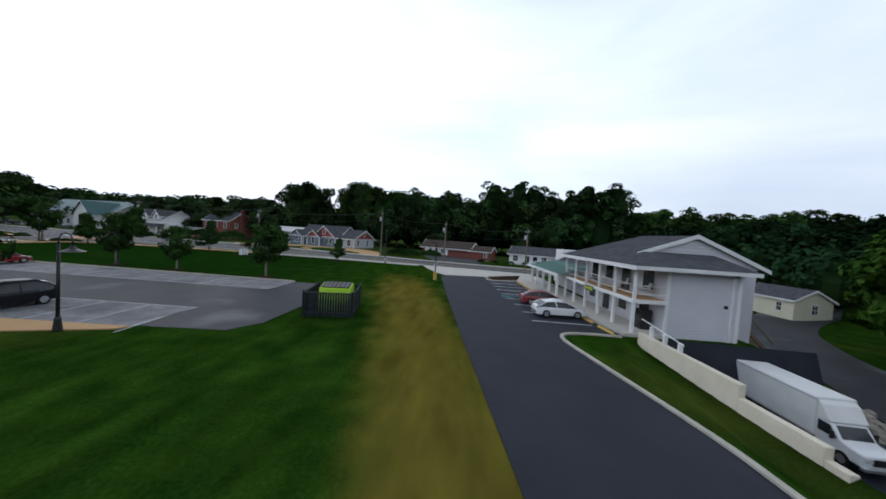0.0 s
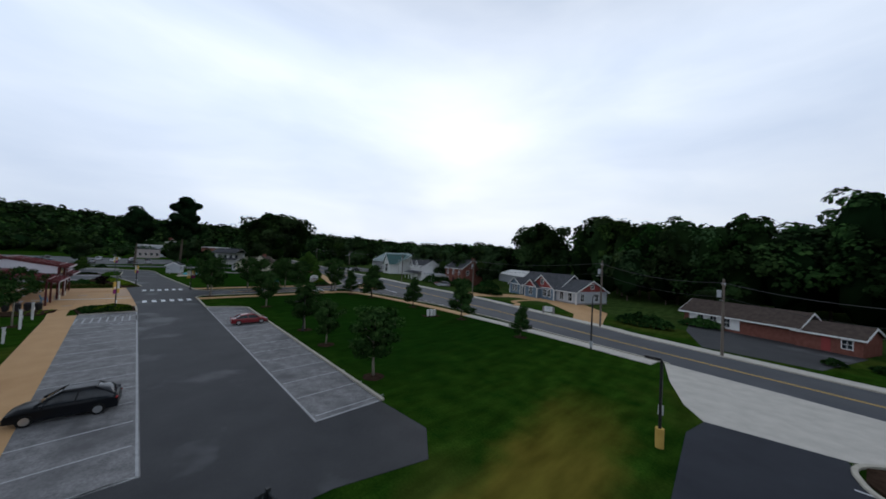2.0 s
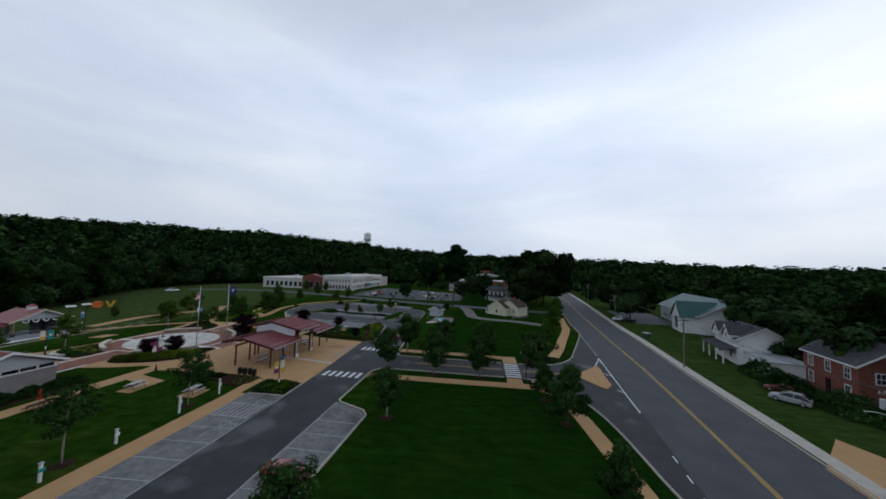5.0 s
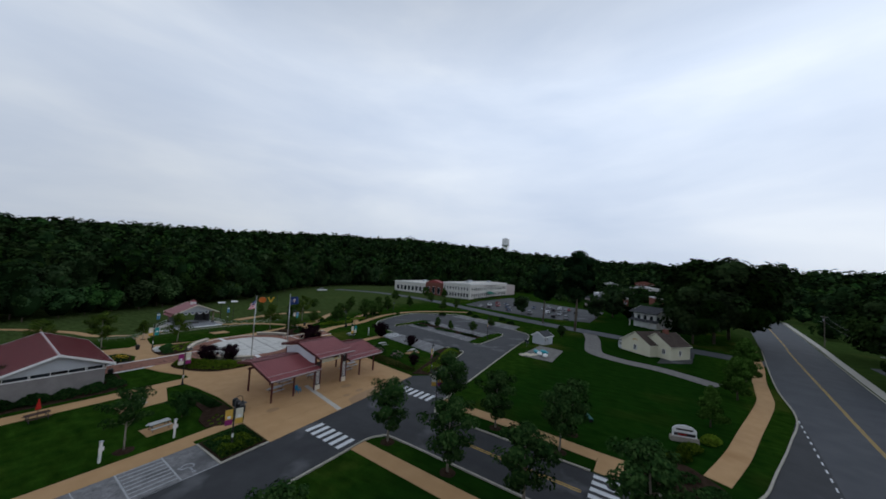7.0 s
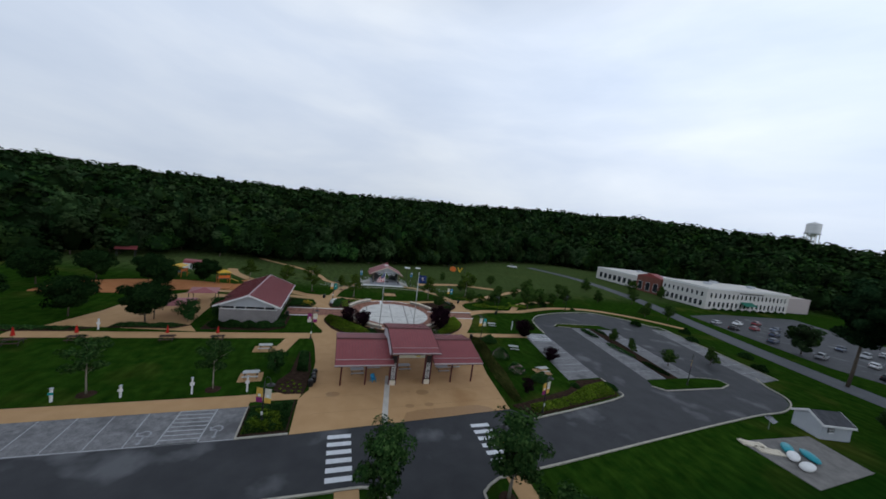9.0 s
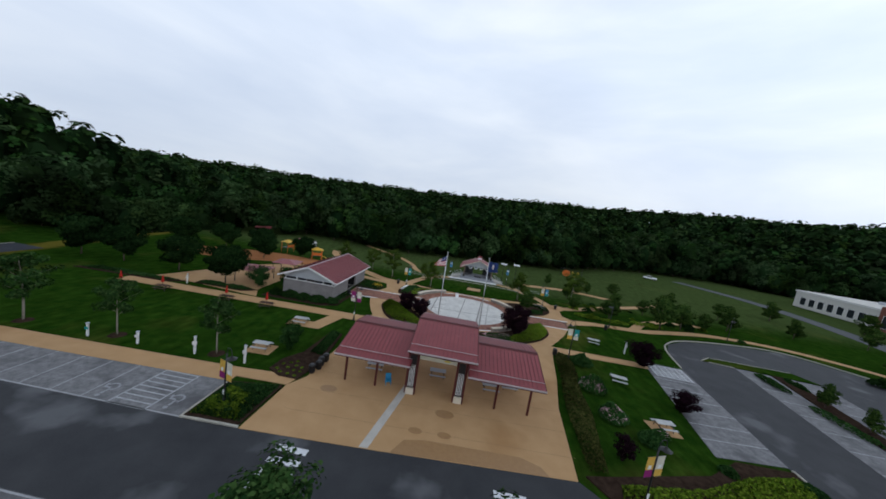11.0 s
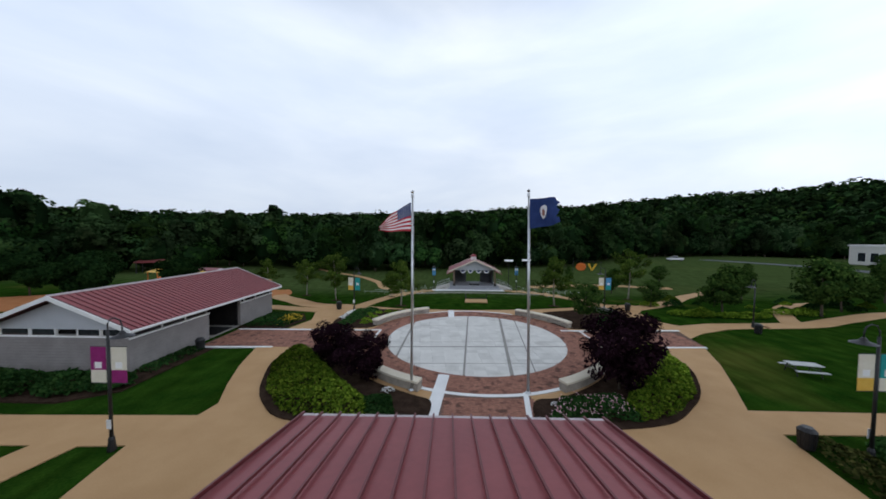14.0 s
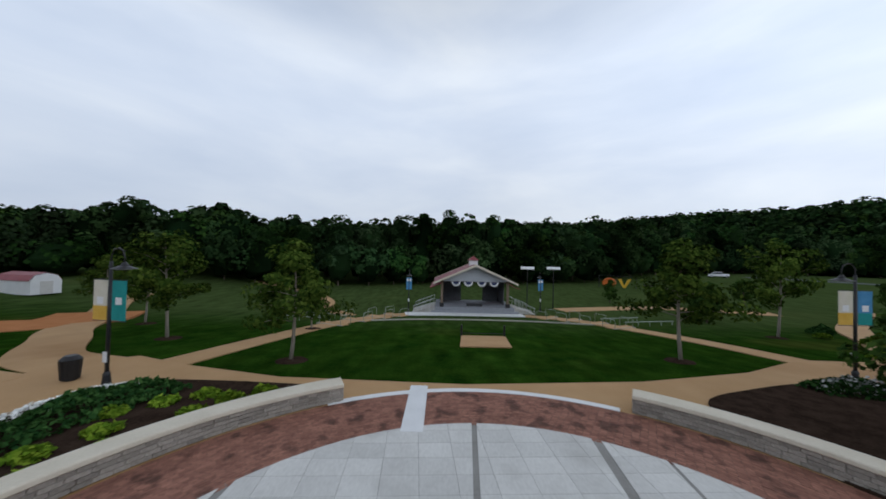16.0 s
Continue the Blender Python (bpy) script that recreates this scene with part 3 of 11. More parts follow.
def ribbon(shape, pts, width, lift, thick=0.2, step=1.0):
    """A strip of paving that follows the land along a line of points."""
    line = []
    for (x0, y0), (x1, y1) in zip(pts, pts[1:]):
        n = max(1, int(math.hypot(x1 - x0, y1 - y0) / step))
        line += [(x0 + (x1 - x0) * i / n, y0 + (y1 - y0) * i / n) for i in range(n)]
    line.append(pts[-1])
    v, f = [], []
    for k, (x, y) in enumerate(line):
        a, b = line[max(0, k - 1)], line[min(len(line) - 1, k + 1)]
        d = Vector((b[0] - a[0], b[1] - a[1])).normalized()
        for s in (1, -1):
            px, py = x - s * d.y * width / 2, y + s * d.x * width / 2
            z = max(land(px, py), land(x, y)) + lift
            v += [(px, py, z), (px, py, z - thick)]
    for k in range(len(line) - 1):
        a, b = 4 * k, 4 * k + 4
        f += [(a, a + 2, b + 2, b), (a + 1, a, b, b + 1), (a + 2, a + 3, b + 3, b + 2)]
    m = 4 * (len(line) - 1)
    f += [(0, 1, 3, 2), (m, m + 2, m + 3, m + 1)]
    return shape.add(v, f)


def curve_pts(pts, n=8):
    """A smooth line through points."""
    out = []
    for i in range(len(pts) - 1):
        p0, p1, p2, p3 = (Vector(pts[max(0, min(len(pts) - 1, k))]) for k in (i - 1, i, i + 1, i + 2))
        for k in range(n):
            t = k / n
            q = 0.5 * (2 * p1 + (p2 - p0) * t + (2 * p0 - 5 * p1 + 4 * p2 - p3) * t * t + (3 * p1 - p0 - 3 * p2 + p3) * t**3)
            out.append(tuple(q))
    return out + [tuple(pts[-1])]


def kerb(name, pts, label="pale concrete kerb beside the asphalt", lift=0.14):
    return setting(name, ribbon(Shape(), pts, 0.2, lift, 0.35), KERB, label, "kerb")


# ---- drives, parking and walks ----
LANE = [(-69.0, -49.6), (-67.0, -51.2), (-62.9, -51.0), (-62.9, -46.9), (-24.0, -47.0), (-13.2, -47.0), (-9.9, -47.0), (-8.3, -47.7), (-7.6, -49.3), (-7.5, -73.0),
        (-8.7, -75.3), (-11.6, -77.6), (-17.3, -79.4), (-22.8, -80.2), (-31.0, -80.5), (-36.7, -80.8), (-50.0, -79.9), (-60.0, -78.3), (-50.0, -80.3), (-34.7, -82.4), (-17.0, -85.0), (-3.0, -87.3), (8.4, -88.8),
        (33.0, -92.3), (37.0, -92.8), (24.0, -88.8), (12.9, -85.0), (6.0, -82.4), (1.6, -78.5), (0.4, -74.0), (0.3, -50.5), (0.9, -48.9), (2.6, -48.0), (10.9, -47.2),
        (35.6, -44.7), (50.5, -43.4), (57.2, -43.2), (62.5, -41.8), (65.6, -39.6), (67.0, -36.5), (69.6, -33.2), (75.0, -18.0), (79.0, -5.0), (76.0, 1.5),
        (67.5, 8.6), (56.0, 7.8), (44.7, 4.6), (39.5, 1.0), (37.0, -3.0), (34.6, -10.9), (31.4, -30.8), (31.0, -34.8), (30.0, -36.6), (20.0, -38.7), (11.9, -40.0),
        (9.6, -37.8), (-6.3, -38.9), (-16.7, -39.6), (-21.4, -39.8), (-62.7, -40.2), (-62.7, -36.4), (-66.9, -36.7), (-67.8, -38.3), (-68.0, -45.6)]
sheet("parking_lane", LANE, 0.02, ASPHALT, "worn grey asphalt lane with pale drying patches", "lane")
STRIP_N = [(-62.7, -40.2), (-21.4, -39.8), (-21.6, -34.5), (-62.7, -36.2)]
STRIP_S = [(-62.9, -51.0), (-24.4, -51.8), (-23.4, -51.0), (-22.6, -49.2), (-21.8, -47.6), (-21.6, -47.0), (-62.9, -46.9)]
sheet("parking_bays_north", STRIP_N, 0.035, PAVERS, "mottled grey permeable paver parking bays", "parking bays")
sheet("parking_bays_south", STRIP_S, 0.035, PAVERS, "mottled grey permeable paver parking bays", "parking bays")
EAST_BAYS = [[(24.5, -31.3), (31.4, -30.8), (34.6, -10.9), (28.7, -10.4)], [(41.0, -32.3), (46.0, -32.3), (51.6, -6.4), (46.4, -5.8)],
             [(49.0, -32.3), (54.0, -32.3), (59.0, -7.0), (54.4, -6.6)], [(67.6, -35.0), (75.0, -34.2), (81.0, -6.0), (75.6, -5.5)]]
for quad in EAST_BAYS:
    sheet("parking_bays_east", quad, 0.04, PAVERS, "mottled grey permeable paver parking bays", "parking bays")
sheet("parking_island_south", [(39.8, -34.3), (41.2, -35.7), (55.0, -35.8), (58.2, -34.9), (58.0, -33.2), (54.0, -32.3), (41.0, -32.3)], 0.16, GRASS, "grassy kerbed island in the car park", "island")
sheet("parking_median", [(46.1, -32.2), (48.9, -32.2), (54.3, -6.5), (51.7, -6.4)], 0.15, MULCH, "mulched planting strip between parking bays", "median")
sheet("parking_island_north", [(46.4, -5.7), (59.0, -6.8), (57.5, -3.6), (44.0, -3.2), (41.7, -5.0)], 0.15, GRASS, "grassy kerbed island in the car park", "island")
kerb("kerb_island_south", [(39.7, -34.2), (41.1, -35.8), (55.0, -35.95), (58.4, -35.0), (58.2, -33.1), (54.0, -32.2)])
kerb("kerb_island_north", [(46.4, -5.6), (41.6, -4.9), (44.0, -3.1), (57.5, -3.5)])

# kerbs along the lanes
kerb("kerb_lane_southeast", curve_pts([(2.6, -48.05), (10.9, -47.3), (35.6, -44.8), (50.5, -43.5), (57.2, -43.3), (62.6, -41.9), (65.7, -39.7), (67.2, -36.4), (69.8, -33.3)], 6))
kerb("kerb_lane_east", curve_pts([(75.2, -34.3), (81.2, -6.0), (79.2, -3.0), (76.2, 1.7), (67.5, 8.8), (56.0, 8.0), (44.6, 4.8), (39.4, 1.1), (36.8, -3.0), (34.8, -10.2)], 6))
kerb("kerb_garden_east", curve_pts([(31.4, -31.2), (31.1, -34.8), (30.0, -36.75), (20.0, -38.8), (11.9, -40.1)], 6))
kerb("kerb_entry_west", curve_pts([(-13.2, -47.1), (-9.9, -47.1), (-8.4, -47.8), (-7.7, -49.4), (-7.6, -60.0), (-7.6, -68.6)], 6))
kerb("kerb_entry_west_mouth", curve_pts([(-7.6, -71.8), (-7.8, -73.4), (-8.8, -75.2), (-11.6, -77.5)], 6))
kerb("kerb_entry_east", curve_pts([(2.5, -48.1), (0.9, -49.0), (0.4, -50.5), (0.4, -60.0), (0.4, -68.6)], 6))
kerb("kerb_entry_east_mouth", curve_pts([(0.5, -71.8), (0.5, -74.0), (1.7, -78.4), (6.1, -82.3), (12.9, -84.9), (24.0, -88.8), (36.0, -92.4), (55.7, -94.6), (100.0, -102.0)], 6))
kerb("kerb_bays_south", [(-62.9, -51.15), (-24.4, -51.95), (-23.2, -51.1), (-22.4, -49.2), (-21.6, -47.5), (-21.0, -47.1), (-13.2, -47.1)])
kerb("kerb_bed_west", [(-21.5, -34.6), (-21.4, -39.7), (-16.8, -39.55)])

# white bay lines, crossings and symbols
lines = Shape()


def mark(shape, x0, y0, x1, y1, w, z):
    d = Vector((x1 - x0, y1 - y0)).normalized() * w / 2
    return shape.prism([(x0 + d.y, y0 - d.x), (x1 + d.y, y1 - d.x), (x1 - d.y, y1 + d.x), (x0 - d.y, y0 + d.x)], z - 0.006, z)


for k in range(13):
    x = -30.0 - 2.72 * k
    mark(lines, x + 0.1, -39.9, x - 0.5 + 0.3, -34.9 - 0.03 * k, 0.09, 0.041)
for k in range(14):
    x = -26.5 - 2.75 * k
    mark(lines, x, -47.2, x, -51.6, 0.09, 0.041)
for k in range(9):
    y = -34.8 - 0.62 * k
    mark(lines, -27.5, y, -24.5, y, 0.14, 0.041)
mark(lines, -27.6, -34.6, -27.6, -39.8, 0.14, 0.041)
mark(lines, -24.4, -34.6, -24.4, -39.8, 0.14, 0.041)
mark(lines, -62.6, -36.3, -62.6, -40.1, 0.12, 0.041)
mark(lines, -62.7, -40.1, -21.5, -39.7, 0.1, 0.041)
mark(lines, -62.8, -47.0, -22.0, -47.1, 0.1, 0.041)
mark(lines, -62.8, -47.0, -62.8, -50.9, 0.12, 0.041)
for quad in EAST_BAYS:
    (ax, ay), (bx, by), (cx, cy), (dx, dy) = quad
    for k in range(1, 8):
        t = k / 8
        mark(lines, ax + (dx - ax) * t, ay + (dy - ay) * t, bx + (cx - bx) * t, by + (cy - by) * t, 0.11, 0.047)
hatch = Shape()
for k in range(7):
    mark(hatch, 29.1 - 0.1 * k, -11.0 - 0.6 * k, 34.2 - 0.1 * k, -11.4 - 0.6 * k, 0.14, 0.049)
    mark(hatch, 29.3 + 0.8 * k, -10.8, 28.6 + 0.8 * k, -14.9, 0.12, 0.051)
setting("bay_hatch", hatch, WHITE_LINE, "white hatching between two paver bays", "road marking")
setting("bay_lines", lines, FAINT_LINE, "worn white parking bay lines", "road marking")
for x0, name in ((-13.0, "crossing_west"), (2.9, "crossing_east")):
    zebra = Shape()
    for k in range(6):
        y = -40.5 - 1.08 * k
        zebra.prism([(x0, y - 0.28), (x0 + 2.3, y - 0.28), (x0 + 2.3, y + 0.28), (x0, y + 0.28)], 0.018, 0.027)
    setting(name, zebra, WHITE_LINE, "white zebra crossing stripes on asphalt", "crossing")
zebra = Shape()
for k in range(7):
    x = -6.9 + 1.12 * k
    zebra.prism([(x - 0.3, -71.5), (x + 0.3, -71.5), (x + 0.3, -69.0), (x - 0.3, -69.0)], 0.018, 0.027)
setting("crossing_entry", zebra, WHITE_LINE, "white zebra crossing stripes on asphalt", "crossing")
yellow = Shape()
mark(yellow, -3.5, -53.0, -3.6, -68.4, 0.12, 0.027)
mark(yellow, -3.2, -53.0, -3.3, -68.4, 0.12, 0.027)
mark(yellow, -3.6, -72.2, -3.8, -80.0, 0.12, 0.027)
mark(yellow, -3.3, -72.2, -3.5, -80.0, 0.12, 0.027)
setting("entry_centre_line", yellow, YELLOW_LINE, "double yellow centre line", "road marking")



def wheelchair_mark(name, x, y, z, turn, material, label):
    """A painted wheelchair sign: head, seat and wheel as flat shapes."""
    s = Shape()
    s.prism([(0.0 + 0.12 * math.cos(a), 0.62 + 0.12 * math.sin(a)) for a in np.linspace(0, 2 * math.pi, 11)[:-1]], 0.0, 0.006)
    s.prism([(-0.06, 0.0), (0.06, 0.0), (0.06, 0.46), (-0.06, 0.46)], 0.0, 0.006)
    s.prism([(0.06, 0.0), (0.42, 0.0), (0.55, -0.36), (0.43, -0.4), (0.33, -0.12), (0.06, -0.12)], 0.0, 0.0065)
    pts = [(0.06 + 0.36 * math.cos(a), -0.16 + 0.36 * math.sin(a)) for a in np.linspace(2.2, 5.9, 14)]
    inn = [(0.06 + 0.26 * math.cos(a), -0.16 + 0.26 * math.sin(a)) for a in np.linspace(5.9, 2.2, 14)]
    s.prism(pts + inn, 0.0, 0.007)
    ob = setting(name, s, material, label, "road marking")
    ob.matrix_basis = pose(x, y, z, 0, 0, turn) @ Matrix.Diagonal((1.5, 1.5, 1, 1))


FADED_LINE = paint("faded_marking_white", (0.24, 0.25, 0.265), (0.34, 0.35, 0.365), 0.8, 2.0, 30.0, 0.05)
wheelchair_mark("bay_symbol", -23.3, -38.2, 0.036, 180, FADED_LINE, "faded white wheelchair symbol in a paver bay")
wheelchair_mark("bay_symbol", -29.0, -38.4, 0.036, 180, FADED_LINE, "faded white wheelchair symbol in a paver bay")
wheelchair_mark("motel_bay_symbol", -83.3, -51.6, 0.032, 90, paint("teal_road_paint", (0.02, 0.20, 0.22), (0.03, 0.26, 0.28), 0.7), "teal wheelchair symbol in the motel lot")

# main road
ROAD_N = [(-260, -41.0), (-130.0, -65.5), (-100.0, -71.4), (-70.0, -77.0), (-50.0, -80.0), (-34.7, -82.0), (-17.0, -84.6), (-3.0, -86.9), (8.4, -88.4), (36.0, -92.5), (55.7, -94.7), (100.0, -102.0), (155.0, -110.0), (420.0, -150.0)]
ROAD_S = [(-260, -49.0), (-130.0, -73.5), (-100.0, -79.5), (-70.0, -85.6), (-62.7, -88.0), (-45.4, -92.3), (-30.7, -96.0), (0.0, -100.5), (29.0, -105.2), (54.5, -108.6), (100.0, -116.0), (155.0, -125.0), (420.0, -165.0)]
MID = [(-260, -45.0), (-130.0, -69.5), (-100.0, -75.5), (-70.0, -80.8), (-50.8, -85.0), (-2.8, -93.5), (27.2, -97.6), (50.0, -100.9), (100.0, -108.3), (155.0, -117.2), (420.0, -157.0)]
sheet("road", ROAD_S + ROAD_N[::-1], 0.012, ROAD_ASPHALT, "grey asphalt two-lane road", "road")
centre = Shape()
for off in (-0.13, 0.13):
    ribbon(centre, [(x, y + off) for x, y in curve_pts(MID, 6)], 0.12, 0.022, 0.006, 4.0)
setting("road_centre_line", centre, YELLOW_LINE, "double yellow road centre line", "road marking")
dashes = Shape()
for k in range(12):
    t = k / 11
    x, y = 10.7 + 22.5 * t, -88.85 - 3.2 * t
    mark(dashes, x, y, x + 0.9, y - 0.13, 0.16, 0.03)
for k in range(6):
    x, y = -26.5 - 2.9 * k, -83.35 + 0.45 * k
    mark(dashes, x, y, x - 1.1, y + 0.17, 0.14, 0.03)
for x0, y0, x1, y1 in ((8.4, -88.5, 2.2, -85.75), (8.4, -88.5, -17.1, -84.75), (6.6, -87.75, 4.9, -88.0), (-1.4, -85.6, -3.0, -86.95), (-9.4, -85.05, -10.6, -85.8)):
    mark(dashes, x0, y0, x1, y1, 0.18, 0.03)
setting("turn_lane_marks", dashes, WHITE_LINE, "white dashes and painted gore at the turn lane", "road marking")
kerb("kerb_road_north", curve_pts([(-73.0, -76.3), (-60.0, -78.1), (-50.0, -79.8), (-36.7, -80.7), (-31.0, -80.4), (-22.8, -80.1), (-17.3, -79.3), (-11.6, -77.5)], 6))
kerb("kerb_road_south", curve_pts([(x, y - 0.1) for x, y in ROAD_S], 6), lift=0.12)

# pale and tan walks
sheet("side_lot", [(60.0, -118.6), (96.0, -121.6), (104.0, -140.0), (60.0, -134.0)], 0.02, ROAD_ASPHALT, "worn grey lot beyond the road", "parking lot")
sheet("traffic_island", [(-3.4, -80.1), (-2.5, -81.6), (-1.1, -83.0), (0.6, -84.4), (2.3, -85.8), (1.2, -86.2), (-2.5, -85.6), (-7.8, -84.9), (-9.6, -83.6), (-8.6, -82.8), (-6.2, -81.6)], 0.15, TAN, "raised tan concrete island in the entry mouth", "traffic island")
setting("sidewalk_road", ribbon(Shape(), curve_pts([(-72.0, -75.4), (-62.0, -76.6), (-54.0, -77.4), (-46.0, -77.9)], 5), 1.7, 0.06), CONCRETE, "pale concrete sidewalk along the road", "pavement")
setting("sidewalk_lawn", ribbon(Shape(), curve_pts([(-46.0, -77.9), (-37.0, -78.1), (-27.5, -77.6), (-16.9, -76.6), (-12.6, -75.2), (-11.0, -72.6)], 5), 1.8, 0.062), TAN, "tan concrete sidewalk along the lawn", "pavement")
setting("walk_entry_west", ribbon(Shape(), [(-11.2, -46.9), (-11.2, -60.0), (-10.9, -73.4)], 2.0, 0.05), TAN, "tan concrete walk", "pavement")
setting("walk_crossing_west", ribbon(Shape(), [(-10.2, -70.2), (-7.8, -70.2)], 2.4, 0.055), TAN, "tan concrete walk", "pavement")
setting("walk_entry_east", ribbon(Shape(), [(4.4, -47.8), (4.4, -60.0), (3.8, -68.9)], 2.0, 0.05), TAN, "tan concrete walk", "pavement")
setting("walk_crossing_east", ribbon(Shape(), [(0.6, -70.2), (4.8, -70.2)], 2.6, 0.055), TAN, "tan concrete walk", "pavement")
setting("sidewalk_east", ribbon(Shape(), curve_pts([(6.9, -79.3), (14.5, -82.1), (23.0, -84.7), (39.3, -89.7), (47.6, -91.2), (57.0, -92.6), (75.0, -96.0), (110.0, -101.0)], 6), 2.2, 0.06), TAN, "tan concrete sidewalk", "pavement")
sheet("walk_bays", [(-62.7, -36.2), (-21.6, -34.5), (-21.6, -33.6), (-16.6, -33.4), (-16.2, -31.6), (-23.0, -32.2), (-50.0, -33.3), (-58.0, -34.2), (-62.4, -35.7)], 0.05, TAN, "tan concrete walk behind the parking bays", "pavement")
SQUARE = [(-16.7, -39.65), (-6.3, -39.0), (9.6, -37.85), (10.7, -28.3), (12.2, -22.0), (13.2, -16.5), (13.9, -13.2), (28.4, -13.0), (28.6, -11.2), (14.2, -11.1),
          (15.8, -8.6), (18.1, -4.8), (19.9, -1.0), (20.5, 1.3), (23.0, 3.0), (27.0, 4.6), (32.0, 5.2), (32.0, 7.0), (26.5, 6.7), (22.5, 5.6), (21.2, 7.5), (21.6, 11.0), (23.5, 13.6),
          (23.5, 15.6), (19.0, 15.8), (14.0, 13.6), (8.0, 12.2), (0.0, 11.5), (-8.0, 11.9), (-13.0, 13.1), (-16.2, 14.2), (-18.8, 12.6), (-18.4, 9.4),
          (-17.4, 6.0), (-18.6, 2.0), (-18.3, -2.4), (-18.1, -3.4), (-17.3, -6.2), (-16.2, -9.0), (-15.1, -11.3), (-15.3, -12.5), (-56.0, -13.6), (-56.0, -15.9), (-26.0, -15.1), (-20.8, -15.0),
          (-21.6, -18.3), (-24.6, -18.4), (-24.6, -20.5), (-20.0, -20.3), (-18.7, -15.0), (-16.6, -14.9), (-16.0, -18.0), (-15.4, -23.7), (-15.6, -31.5), (-16.6, -33.4)]
sheet("plaza_paving", SQUARE, 0.05, TAN, "tan exposed concrete plaza with damp darker patches", "pavement")
seams = Shape()
for k in range(5):
    mark(seams, -14.9, -36.5 + 3.2 * k, 10.2, -35.4 + 3.2 * k, 0.02, 0.054)
setting("plaza_joints", seams, paint("joint_shadow", (0.24, 0.16, 0.09), (0.28, 0.19, 0.11), 0.9), "fine saw-cut joints in the concrete", "joint")
setting("plaza_band", Shape().prism([(-7.4, -39.0), (-6.7, -38.95), (-4.9, -28.5), (-5.6, -28.5)], 0.04, 0.058), CONCRETE, "pale concrete band across the plaza", "pavement")
drain = Shape()
for x, y, r in ((-12.7, -32.7, 0.7), (-1.2, -33.1, 0.75), (-3.5, -36.0, 0.5), (-1.0, -35.9, 0.5)):
    drain.prism([(x + r * 1.2 * math.cos(a), y + r * 0.8 * math.sin(a)) for a in np.linspace(0, 2 * math.pi, 15)[:-1]], 0.04, 0.0545)
drain.prism([(-5.0, -38.9), (-4.2, -37.3), (-2.6, -36.9), (2.0, -36.7), (5.4, -36.6), (6.9, -37.2), (7.4, -38.0), (1.0, -38.4)], 0.04, 0.0545)
setting("damp_patches", drain, paint("damp_concrete", (0.30, 0.165, 0.068), (0.35, 0.20, 0.085), 0.5), "darker damp patches on tan concrete", "stain")

paths = Shape()
ribbon(paths, curve_pts([(-17.2, 12.8), (-21.0, 14.2), (-25.5, 18.6), (-29.5, 22.5), (-36.0, 31.0), (-43.5, 40.0), (-46.0, 46.0)], 6), 2.8, 0.05)
setting("path_northwest", paths, TAN, "tan concrete path across the lawn", "path")
setting("path_restroom_back", ribbon(Shape(), curve_pts([(-18.4, 10.6), (-22.5, 11.4), (-28.0, 12.6), (-36.0, 13.4), (-44.0, 12.0)], 6), 1.9, 0.055), TAN, "tan concrete path", "path")
setting("path_stage_left", ribbon(Shape(), curve_pts([(-14.2, 13.4), (-13.2, 20.0), (-11.5, 28.0), (-8.6, 34.5), (-5.2, 38.6)], 6), 1.9, 0.055), TAN, "tan concrete path beside the stage lawn", "path")
setting("path_stage_right", ribbon(Shape(), curve_pts([(20.4, 15.4), (19.6, 22.0), (17.6, 29.0), (14.6, 35.5), (9.8, 39.4)], 6), 1.9, 0.055), TAN, "tan concrete path beside the stage lawn", "path")
setting("path_northeast", ribbon(Shape(), curve_pts([(22.6, 14.2), (28.0, 17.8), (34.0, 23.0), (41.0, 30.0), (50.0, 37.0), (62.0, 45.0)], 6), 2.4, 0.05), TAN, "tan concrete path across the lawn", "path")
setting("path_stage_back", ribbon(Shape(), curve_pts([(17.0, 46.0), (26.0, 48.5), (37.0, 50.0), (50.0, 46.0)], 6), 3.0, 0.05), TAN, "tan gravel path beyond the stage", "path")
setting("path_meadow", ribbon(Shape(), curve_pts([(-12.0, 36.0), (-17.0, 43.0), (-20.5, 52.0), (-30.0, 64.0), (-44.0, 72.0)], 6), 1.8, 0.05), TAN, "tan path through the meadow", "path")
setting("path_car_park", ribbon(Shape(), curve_pts([(31.5, 6.0), (38.0, 6.8), (44.0, 9.0), (56.0, 12.6), (70.0, 12.0), (82.0, 6.0), (92.0, -4.0)], 6), 2.0, 0.05), TAN, "tan concrete path round the car park", "path")
setting("path_garden", ribbon(Shape(), curve_pts([(36.0, 7.0), (42.0, 14.0), (50.0, 20.0), (60.0, 22.0)], 6), 1.8, 0.055), TAN, "tan concrete garden path", "path")

